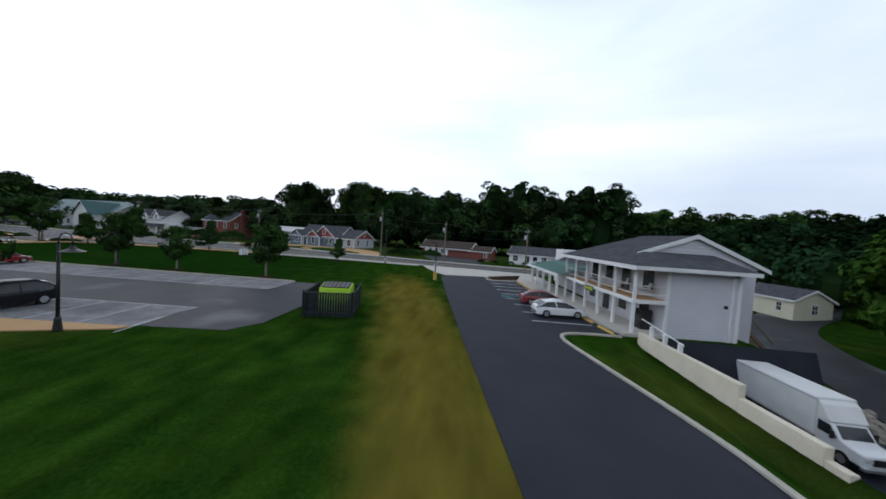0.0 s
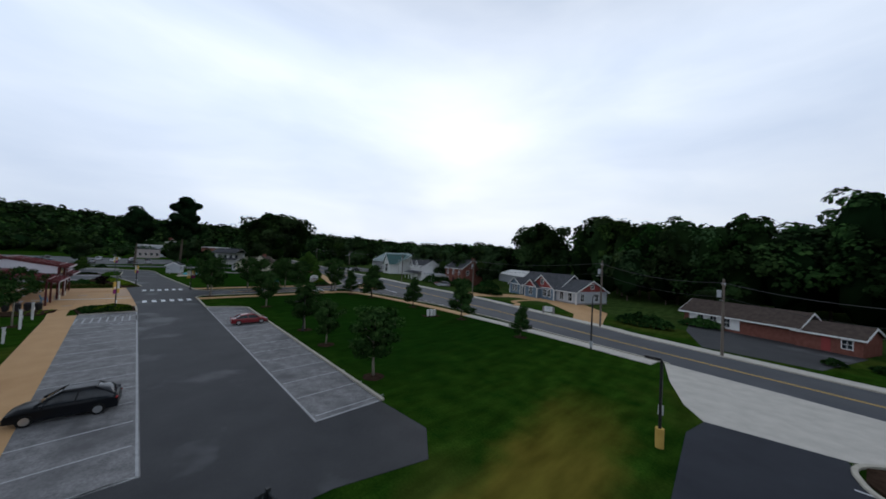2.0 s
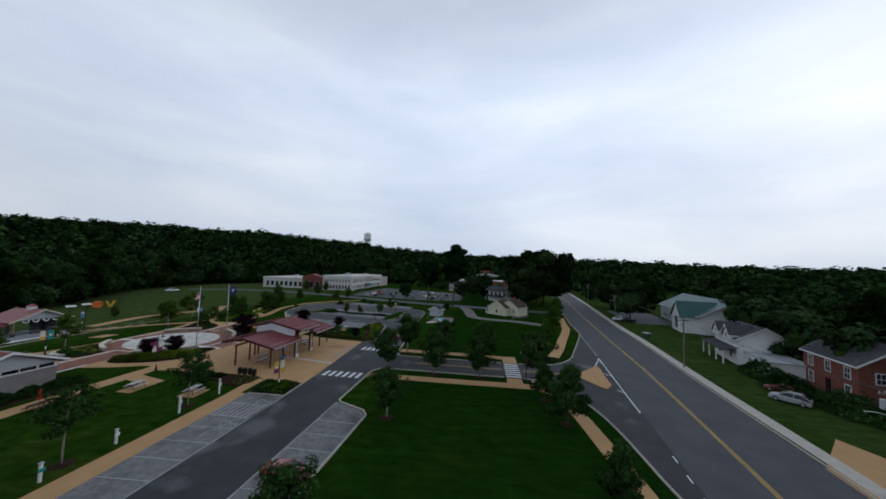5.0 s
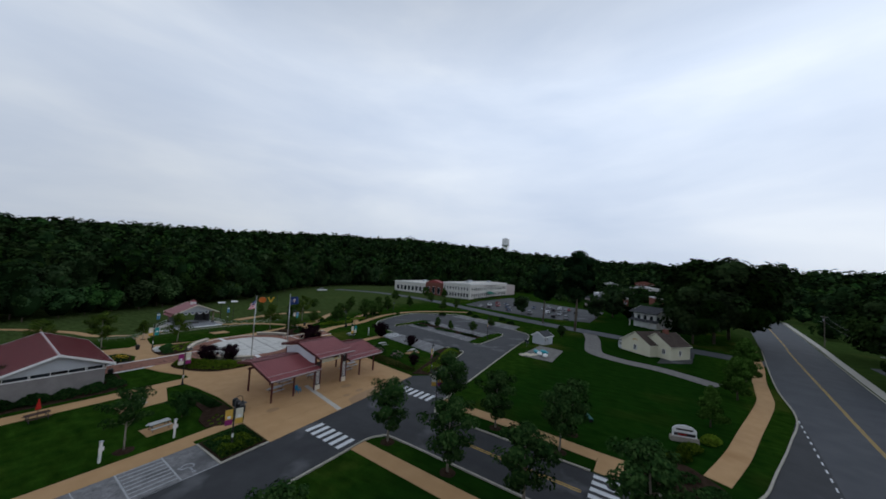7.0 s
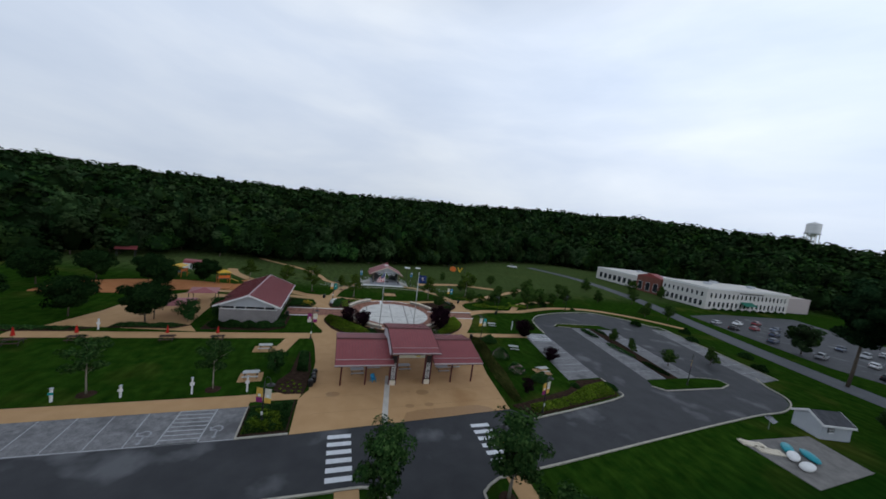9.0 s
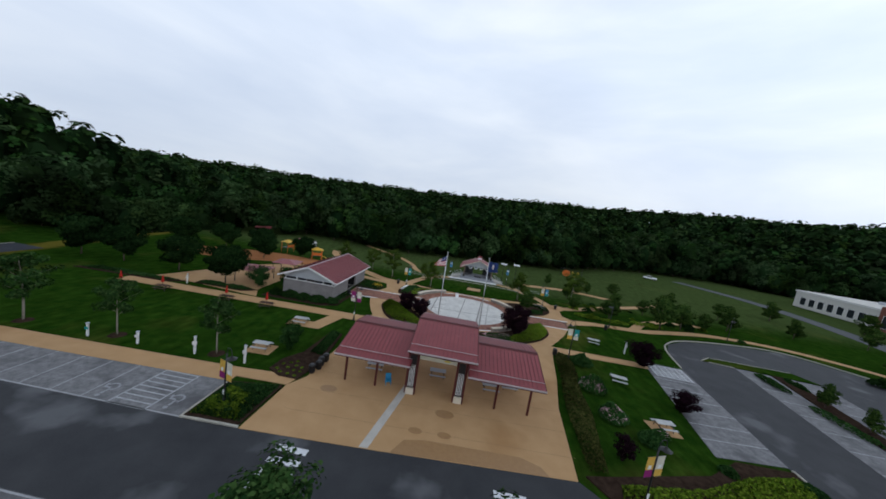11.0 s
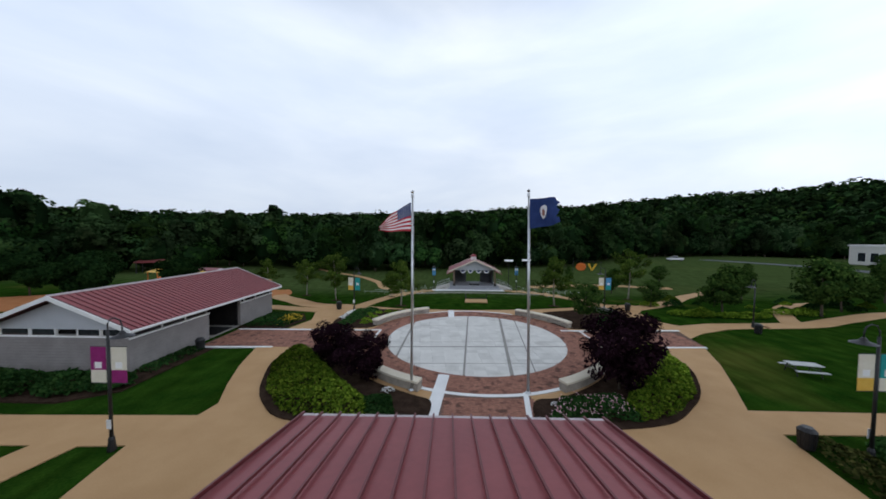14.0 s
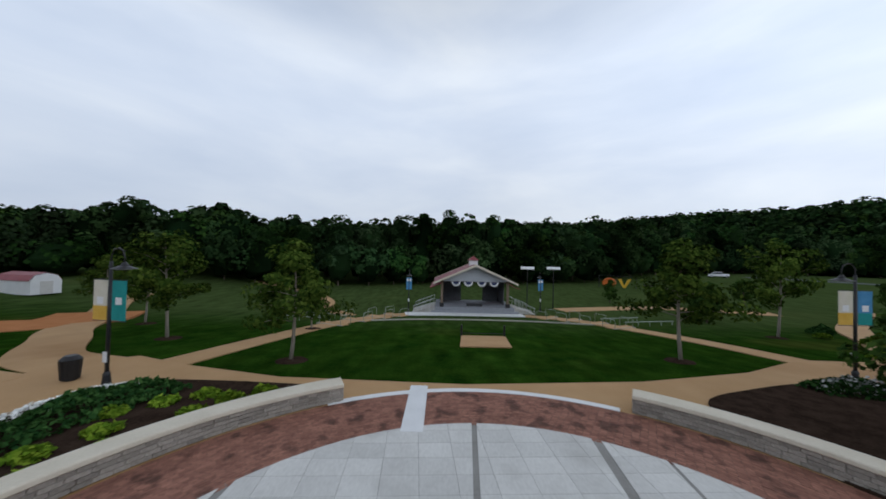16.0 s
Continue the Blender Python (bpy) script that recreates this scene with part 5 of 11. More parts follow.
for s in (-1, 1):
    part("side_roof", Shape().slab([(s * 6.1, -3.4 if s > 0 else 3.9, 3.6), (s * 6.1, 3.9 if s > 0 else -3.4, 3.6), (s * 4.6, 3.9 if s > 0 else -3.4, 4.25), (s * 4.6, -3.4 if s > 0 else 3.9, 4.25)], 0.1), ROOF_RED, stage, "low red side roof")
cup = part("cupola", Shape().box(-0.6, -0.6, 6.4, 0.6, 0.6, 7.35), WHITE, sroof, "white louvred cupola")
part("cupola_roof", Shape().add([(-0.8, -0.8, 7.35), (0.8, -0.8, 7.35), (0.8, 0.8, 7.35), (-0.8, 0.8, 7.35), (0, 0, 7.95)], [(0, 1, 4), (1, 2, 4), (2, 3, 4), (3, 0, 4), (3, 2, 1, 0)]), ROOF_RED, stage)
for x in (-2.6, -0.9, 0.9, 2.6):
    ring = Shape()
    for r, c in ((0.62, 0),):
        ring.add([(x + 0.62 * math.cos(a), -3.16, 4.4 + 0.62 * math.sin(a)) for a in np.linspace(math.pi, 2 * math.pi, 12)] + [(x + 0.4 * math.cos(a), -3.16, 4.4 + 0.4 * math.sin(a)) for a in np.linspace(math.pi, 2 * math.pi, 12)],
                 [(i, i + 1, 13 + i, 12 + i) for i in range(11)])
    fan = part("bunting", ring, WHITE, stage, "white pleated half-round bunting")
    part("bunting_centre", Shape().add([(x + 0.39 * math.cos(a), -3.15, 4.4 + 0.39 * math.sin(a)) for a in np.linspace(math.pi, 2 * math.pi, 12)], [tuple(range(12))]), paint("bunting_blue", (0.05, 0.06, 0.14), (0.08, 0.09, 0.18), 0.8), fan)
for s in (-1, 1):
    rail = Shape()
    for k in range(6):
        rail.tube([(s * (5.6 + 0.55 * k), -2.6, 0.0), (s * (5.6 + 0.55 * k), -2.6, 2.0 - 0.22 * k)], 0.025, 5)
        rail.tube([(s * (5.6 + 0.55 * k), 1.6, 0.0), (s * (5.6 + 0.55 * k), 1.6, 2.0 - 0.22 * k)], 0.025, 5)
    for y in (-2.6, 1.6):
        rail.tube([(s * 5.5, y, 2.0), (s * 8.4, y, 0.9)], 0.035, 5).tube([(s * 5.5, y, 1.5), (s * 8.4, y, 0.4)], 0.025, 5)
    part("railing", rail, STEEL, stage, "pale metal ramp railing")
    part("ramp", Shape().wedge([(s * 5.4, 0.0), (s * 8.6, 0.0), (s * 5.4, 0.95)], "y", -2.5, 1.5), CONCRETE, stage)
setting("stage_apron", ribbon(Shape(), [(-5.6, 38.6), (-1.0, 39.4), (9.8, 39.6)], 2.6, 0.07), WHITE, "pale concrete apron before the stage", "pavement")
tech = thing("stage_monitor", "low black monitor speaker on the stage deck", "speaker", 3.6, 42.2, SZ + 0.95)
part("cabinet", Shape().wedge([(-0.25, 0.0), (0.25, 0.0), (0.25, 0.36), (-0.05, 0.36)], "x", -1.1, 1.1), BLACK_METAL, tech)

# lawn dais and its posts
dais = thing("viewing_pad", "small tan gravel pad in the stage lawn with two black posts", "pad", 2.1, 21.2, land(2.1, 21.2))
part("pad", Shape().add([(-1.85, -2.1, 0.24), (1.6, -2.1, 0.24), (2.0, 2.1, -0.1), (-1.5, 2.1, -0.1), (-1.85, -2.1, -0.3), (1.6, -2.1, -0.3), (2.0, 2.1, -0.6), (-1.5, 2.1, -0.6)],
                        [(0, 1, 2, 3), (0, 4, 5, 1), (1, 5, 6, 2), (2, 6, 7, 3), (3, 7, 4, 0), (7, 6, 5, 4)]), TAN, dais)
for x in (-1.5, 1.9):
    part("post", Shape().cyl(x, 2.0, -0.3, 0.75, 0.08, n=8), BLACK_METAL, dais)
part("rail", Shape().tube([(-1.5, 2.0, 0.1), (1.9, 2.0, 0.1)], 0.03, 5), BLACK_METAL, dais)

# stepped landings on both walks beside the stage, each with pale hoop rails
HOOP = paint("pale_green_steel", (0.30, 0.34, 0.29), (0.38, 0.42, 0.36), 0.5, 2.0, 20.0, 0.03, metal=0.3)
for x, y, turn in ((-11.3, 28.5, 22), (-9.9, 31.8, 25), (-8.2, 35.0, 30), (-6.6, 37.2, 38), (17.1, 30.2, -22), (15.9, 33.0, -25), (14.3, 35.8, -32), (12.3, 37.6, -45)):
    st = thing("landing_step", "tan concrete landing step with pale steel hoop rails", "step", x, y, land(x, y), -turn, "landing steps beside the stage")
    part("tread", Shape().box(-1.5, -0.6, -0.3, 1.5, 0.35, 0.13), TAN, st, bevel=0.02)
    part("nosing", Shape().box(-1.5, -0.68, -0.3, 1.5, -0.6, 0.15), KERB, st, "pale concrete edge")
    for sx in (-1.25, 1.25):
        part("hoop", Shape().tube([(sx, -0.55, 0.1), (sx, -0.55, 0.82), (sx, -0.42, 0.95), (sx, 0.75, 0.95), (sx, 0.9, 0.82), (sx, 0.9, -0.2)], 0.028, 6), HOOP, st, "pale steel hoop rail", smooth=True)
for x0, y0, x1, y1 in ((-18.2, 31.0, -12.6, 29.6), (-17.0, 34.6, -11.2, 32.6), (18.4, 31.4, 25.0, 33.4), (17.2, 34.2, 23.0, 36.6)):
    rail = thing("seat_rail", "long low pale steel rail on short posts in the grass", "rail", x0, y0, land(x0, y0), math.degrees(math.atan2(y1 - y0, x1 - x0)), "low rails by the stage")
    n = math.hypot(x1 - x0, y1 - y0)
    drop = land(x1, y1) - land(x0, y0)
    part("bar", Shape().tube([(0, 0, 0.45), (n, 0, 0.45 + drop)], 0.05, 6), HOOP, rail)
    for k in range(5):
        part("post", Shape().cyl(n * (k + 0.1) / 4.2, 0, drop * k / 4.2 - 0.2, drop * k / 4.2 + 0.45, 0.03, n=6), HOOP, rail)
edge = ribbon(Shape(), curve_pts([(-9.0, 31.4), (-4.0, 33.3), (2.4, 34.0), (9.0, 33.6), (15.2, 32.0)], 6), 0.3, 0.1, 0.4)
setting("stage_lawn_edge", edge, KERB, "thin pale concrete edge of the stage lawn", "kerb")

# ---- seat walls of the round plaza ----
def seat_wall(a0, a1, label):
    ob = thing("seat_wall", label, "seat wall", PLAZA_X, PLAZA_Y, 0.06, group="seat walls of the round plaza")
    n = max(4, int(abs(a1 - a0) / 2.2))
    for r0, r1, z0, z1, nm, mt in ((10.48, 10.98, 0.0, 0.50, "core", STONE), (10.38, 11.08, 0.50, 0.66, "cap", CAP)):
        s = Shape()
        v = []
        for i in range(n + 1):
            a = radians(a0 + (a1 - a0) * i / n)
            c, q = math.cos(a), math.sin(a)
            v += [(r0 * c, r0 * q, z0), (r1 * c, r1 * q, z0), (r1 * c, r1 * q, z1), (r0 * c, r0 * q, z1)]
        f = []
        for i in range(n):
            b = 4 * i
            f += [(b + 3, b + 2, b + 6, b + 7), (b, b + 4, b + 5, b + 1), (b, b + 3, b + 7, b + 4), (b + 1, b + 5, b + 6, b + 2)]
        e = 4 * n
        f += [(0, 1, 2, 3), (e, e + 3, e + 2, e + 1)]
        s.add(v, f)
        part(nm, s, mt, ob, "pale cast stone cap" if nm == "cap" else "", bevel=0.03 if nm == "cap" else 0)
    rng = random.Random(int(a0))
    stone = mesh_of("stone", Shape().box(-0.16, -0.03, 0.004, 0.16, 0.03, 0.112), STONE, bevel=0.012)
    row = 0
    for row in range(4):
        a = a0 + rng.uniform(0, 1.2)
        while a < a1 - 1.6:
            w = rng.uniform(0.8, 1.35)
            da = math.degrees(0.34 * w / 10.46)
            m = pose(10.455 * math.cos(radians(a + da / 2)), 10.455 * math.sin(radians(a + da / 2)), 0.01 + 0.122 * row, 0, 0, a + da / 2 + 90) @ Matrix.Diagonal((w, rng.uniform(0.7, 1.2), 1, 1))
            shared("stone", stone, ob, m)
            a += da
    return ob


for a0, a1 in ((196, 247), (295, 346), (20, 58), (117, 160)):
    seat_wall(a0, a1, "curved stone seat wall with a pale cap")
# pale concrete slabs of the round plaza, parted by dark strips and fine joints
plaza = thing("round_plaza", "pale broomed concrete circle crossed by darker strips", "plaza", PLAZA_X, PLAZA_Y, 0.07, kind="structure")


def halves(poly, x0, y0, x1, y1, gap):
    """A convex polygon cut along a line, each half drawn back by half the gap."""
    n = Vector((-(y1 - y0), x1 - x0)).normalized()
    out = []
    for side in (1, -1):
        d = [side * ((p[0] - x0) * n.x + (p[1] - y0) * n.y) - gap / 2 for p in poly]
        cut = []
        for k in range(len(poly)):
            a, b, da, db = poly[k], poly[(k + 1) % len(poly)], d[k], d[(k + 1) % len(poly)]
            if da >= 0:
                cut.append(a)
            if da * db < 0:
                t = da / (da - db)
                cut.append((a[0] + (b[0] - a[0]) * t, a[1] + (b[1] - a[1]) * t))
        if len(cut) > 2:
            out.append(cut)
    return out


slabs = [[(7.95 * math.cos(a), 7.95 * math.sin(a)) for a in np.linspace(0, 2 * math.pi, 97)[:-1]]]
for x0, y0, x1, y1, gap in ((-6.0, 3.5, -6.3, -4.3, 0.2), (0.0, 7.4, -1.2, -7.4, 0.16), (3.6, 7.2, 2.1, -7.2, 0.26), (5.2, 7.2, 3.9, -6.0, 0.10), (-7.0, -2.3, 7.6, -1.7, 0.2), (-6.6, -1.05, 7.6, -0.45, 0.06), (-5.6, -5.75, 5.2, -5.35, 0.08), (-5.6, 4.0, 6.0, 4.5, 0.05)):
    slabs = [h for p in slabs for h in halves(p, x0 - PLAZA_X, y0 - PLAZA_Y + 0.2, x1 - PLAZA_X, y1 - PLAZA_Y + 0.2, gap)]
# fine tooled joints, about 0.9 by 0.65 m
for k in range(-8, 9):
    slabs = [h for p in slabs for h in halves(p, 0.93 * k - 0.35, 0.0, 0.93 * k - 0.43, 1.0, 0.009)]
for k in range(-12, 13):
    slabs = [h for p in slabs for h in halves(p, 0.0, 0.66 * k + 0.3, 1.0, 0.66 * k + 0.34, 0.008)]
for p in slabs:
    part("slab", Shape().prism(p, 0.0, 0.014), PLAZA_GREY, plaza)

# red brick paving, laid in rings and rows
brick_mesh = mesh_of("brick", Shape().box(-0.5, -0.5, 0.0, 0.5, 0.5, 1.0), BRICK_ONE)
brick_rest = Shape()
brick_near = 0
br = random.Random(21)


def lay(x, y, z, sx, sy, deg):
    global brick_near
    h = br.uniform(0.010, 0.015)
    if brick_near < 290 and -6.5 < x < 6.0 and -13.6 < y < -9.3:
        brick_near += 1
        shared("brick", brick_mesh, brick_field, pose(x, y, z, 0, 0, deg) @ Matrix.Diagonal((sx, sy, h, 1)))
        return
    a = radians(deg)
    c, q = math.cos(a), math.sin(a)
    v = [(x + c * px - q * py, y + q * px + c * py, z + pz) for pz in (0.0, h) for px, py in ((-sx / 2, -sy / 2), (sx / 2, -sy / 2), (sx / 2, sy / 2), (-sx / 2, sy / 2))]
    brick_rest.add(v, [(4, 5, 6, 7), (0, 1, 5, 4), (1, 2, 6, 5), (2, 3, 7, 6), (3, 0, 4, 7)])


brick_field = thing("brick_paving", "weathered red brick pavers laid in rows and rings", "brick paving", 0, 0, 0, kind="structure")
for x0, x1, y0, y1, z in ((-2.62, 2.72, -13.55, -10.4, 0.0615), (-23.0, -10.55, -2.45, 2.1, 0.0562), (10.55, 20.0, -1.25, 2.95, 0.0562)):
    y, k = y0, 0
    while y < y1:
        x = x0 + (0.105 if k % 2 else 0.0)
        while x < x1 - 0.1:
            lay(x + 0.1, y + 0.05, z, 0.2 + br.uniform(-0.004, 0.004), 0.098, br.uniform(-0.5, 0.5))
            x += 0.21
        y += 0.108
        k += 1
r, k = 7.86, 0
while r < 10.25:
    n = int(2 * math.pi * r / 0.212)
    for i in range(n):
        a = 360 * (i + 0.5 * (k % 2)) / n
        lay(PLAZA_X + (r + 0.05) * math.cos(radians(a)), PLAZA_Y + (r + 0.05) * math.sin(radians(a)), 0.060, 0.2, 0.098, a + 90)
    r += 0.108
    k += 1
tagged(part("brick_rows", brick_rest, BRICK, brick_field), "", kind="stuff")

# ---- flagpoles ----
def flagpole(x, y, h, label):
    ob = thing("flagpole", label, "flagpole", x, y, 0.1, group="flagpoles")
    part("pole", Shape().cyl(0, 0, 0.0, h - 0.4, 0.085, 0.05, 12), STEEL, ob, smooth=True)
    part("truck", Shape().cyl(0, 0, h - 0.4, h - 0.15, 0.085, 0.085, 10), STEEL, ob)
    part("ball", Shape().ball((0, 0, h - 0.02), 0.1, 10, 8), STEEL, ob, "silver ball finial", smooth=True)
    part("collar", Shape().cyl(0, 0, 0.0, 0.1, 0.2, 0.12, 12), STEEL, ob)
    part("halyard", Shape().tube([(0.09, 0.0, 1.3), (0.1, 0.02, h * 0.6), (0.08, 0, h - 0.3)], 0.008, 4), WHITE, ob, "white rope halyard")
    part("counterweight", Shape().tube([(0.0, -0.1, h - 3.55), (0.1, -0.12, h - 3.7), (0.1, -0.1, h - 3.95), (0, -0.09, h - 4.1)], 0.02, 5), BLACK_METAL, ob, "dark halyard retainer ring")
    return ob


FLAG_RED = paint("flag_red", (0.42, 0.03, 0.045), (0.5, 0.045, 0.06), 0.7)
FLAG_WHITE = paint("flag_white", (0.72, 0.72, 0.72), (0.8, 0.8, 0.8), 0.7)
FLAG_SEAL = paint("flag_brown_red", (0.26, 0.12, 0.10), (0.34, 0.17, 0.14), 0.7)
FLAG_BLUE = paint("flag_blue", (0.020, 0.038, 0.125), (0.030, 0.055, 0.17), 0.7)


def flown(u, v, length, height, top, low):
    """A point of a flying cloth: u along the fly, v up the hoist, both 0 to 1; the edges run to top and low at the fly."""
    z0, z1 = low * u ** 1.2, 1 + (top - 1) * u ** 1.15
    x = length * u * (1 - 0.10 * u) - 0.10 * math.sin(3.1 * v) * u
    y = 0.20 * math.sin(6.0 * u + 2.6 * v) * u + 0.07 * math.sin(14 * u - 4 * v) * u
    return x, y, height * (z0 + (z1 - z0) * v) + 0.06 * math.sin(8 * u + 3 * v) * u


def cloth(shape, u0, u1, v0, v1, form, nu=8, nv=1, lift=0.0, ragged=None):
    pts = []
    for j in range(nv + 1):
        for i in range(nu + 1):
            v = v0 + (v1 - v0) * j / nv
            u = (u0 + (u1 - u0) * i / nu) * (ragged(v) if ragged else 1.0)
            x, y, z = flown(u, v, *form)
            pts.append((x, y + lift, z))
    return shape.add(pts, [(j * (nu + 1) + i, j * (nu + 1) + i + 1, (j + 1) * (nu + 1) + i + 1, (j + 1) * (nu + 1) + i) for j in range(nv) for i in range(nu)])


flagpole(-4.5, -9.5, 12.0, "tall silver flagpole in a mulched bed")
pole2 = flagpole(2.54, -9.65, 12.1, "tall silver flagpole leaning slightly in a mulched bed")
pole2.rotation_euler[1] = radians(-1.0)
us = thing("striped_flag", "red and white striped flag with a blue starred canton", "flag", -4.58, -9.53, 9.75, 203)
STRIPED = (2.15, 1.7, 0.16, -0.02)
for k in range(13):
    part("stripe", cloth(Shape(), 0.0 if k < 7 else 0.4, 1.0, k / 13, (k + 1) / 13, STRIPED, 18), FLAG_RED if k % 2 == 0 else FLAG_WHITE, us, "red stripe" if k % 2 == 0 else "white stripe", smooth=True)
canton = part("canton", cloth(Shape(), 0.0, 0.4, 7 / 13, 1.0, STRIPED, 8, 4), FLAG_BLUE, us, "dark blue canton", smooth=True)
for side in (0.012, -0.012):
    stars = Shape()
    for r in range(5):
        for c in range(6):
            x, y, z = flown(0.03 + 0.064 * c, 7 / 13 + 0.045 + 0.088 * r, *STRIPED)
            stars.add([(x + 0.045 * math.cos(a) * (1 if i % 2 == 0 else 0.42), y + side, z + 0.045 * math.sin(a) * (1 if i % 2 == 0 else 0.42)) for i, a in enumerate(np.linspace(math.pi / 2, 2.5 * math.pi, 11)[:-1])], [tuple(range(10))])
    part("stars", stars, FLAG_WHITE, canton, "rows of white stars")


def frayed(v):
    """How far the torn cloth still reaches at height v."""
    return 0.88 + 0.05 * math.sin(17 * v) + 0.025 * math.sin(39 * v + 1) - 0.12 * smooth_step(0.7, 1.0, v)


BLUE_FORM = (2.05, 1.75, 1.02, 0.22)
va = thing("blue_flag", "torn dark blue flag with a pale emblem", "flag", 2.40, -9.68, 9.95, -22)
part("field", cloth(Shape(), 0.0, 1.0, 0.0, 1.0, BLUE_FORM, 18, 30, ragged=frayed), FLAG_BLUE, va, smooth=True)
for side in (0.02, -0.02):
    pts = []
    for a in np.linspace(0, 2 * math.pi, 25)[:-1]:
        x, y, z = flown(0.42 + 0.10 * math.cos(a) + 0.02 * math.sin(2 * a), 0.52 + 0.24 * math.sin(a), *BLUE_FORM)
        pts.append((x, y + side, z))
    seal = part("emblem", Shape().add(pts, [tuple(range(24))]), FLAG_WHITE, va, "pale oval emblem")
    pts = []
    for a in np.linspace(0, 2 * math.pi, 13)[:-1]:
        x, y, z = flown(0.42 + 0.05 * math.cos(a), 0.50 + 0.13 * math.sin(a) + 0.03 * math.cos(3 * a), *BLUE_FORM)
        pts.append((x, y + side * 1.5, z))
    part("emblem_centre", Shape().add(pts, [tuple(range(12))]), FLAG_SEAL, seal, "brown-red centre of the emblem")


# ---- plants ----
def leaf_mesh(name, centres, sizes, material, seed, flat=0.0, slim=0.62, out=None):
    """A mesh of separate leaf clumps: one pointed quad for each centre, turned at random or facing out of the crown."""
    g = np.random.default_rng(seed)
    n = len(centres)
    nrm = g.normal(size=(n, 3))
    nrm[:, 2] = np.abs(nrm[:, 2]) + flat
    if out is not None:
        nrm = 0.45 * nrm + 1.2 * out
    nrm /= np.linalg.norm(nrm, axis=1)[:, None]
    a = np.cross(nrm, g.normal(size=(n, 3)))
    a /= np.linalg.norm(a, axis=1)[:, None] + 1e-9
    b = np.cross(nrm, a)
    s = np.asarray(sizes)[:, None]
    k = g.uniform(0.75, 1.25, size=(n, 4, 1))
    v = np.stack([centres + a * s * k[:, 0], centres + b * s * slim * k[:, 1] + nrm * s * 0.15, centres - a * s * k[:, 2], centres - b * s * slim * k[:, 3] + nrm * s * 0.15], 1).reshape(-1, 3)
    me = bpy.data.meshes.new(name)
    me.vertices.add(4 * n)
    me.vertices.foreach_set("co", v.ravel().astype(np.float32))
    me.loops.add(4 * n)
    me.loops.foreach_set("vertex_index", np.arange(4 * n, dtype=np.int32))
    me.polygons.add(n)
    me.polygons.foreach_set("loop_start", np.arange(0, 4 * n, 4, dtype=np.int32))
    me.update(calc_edges=True)
    me.materials.append(material)
    return me


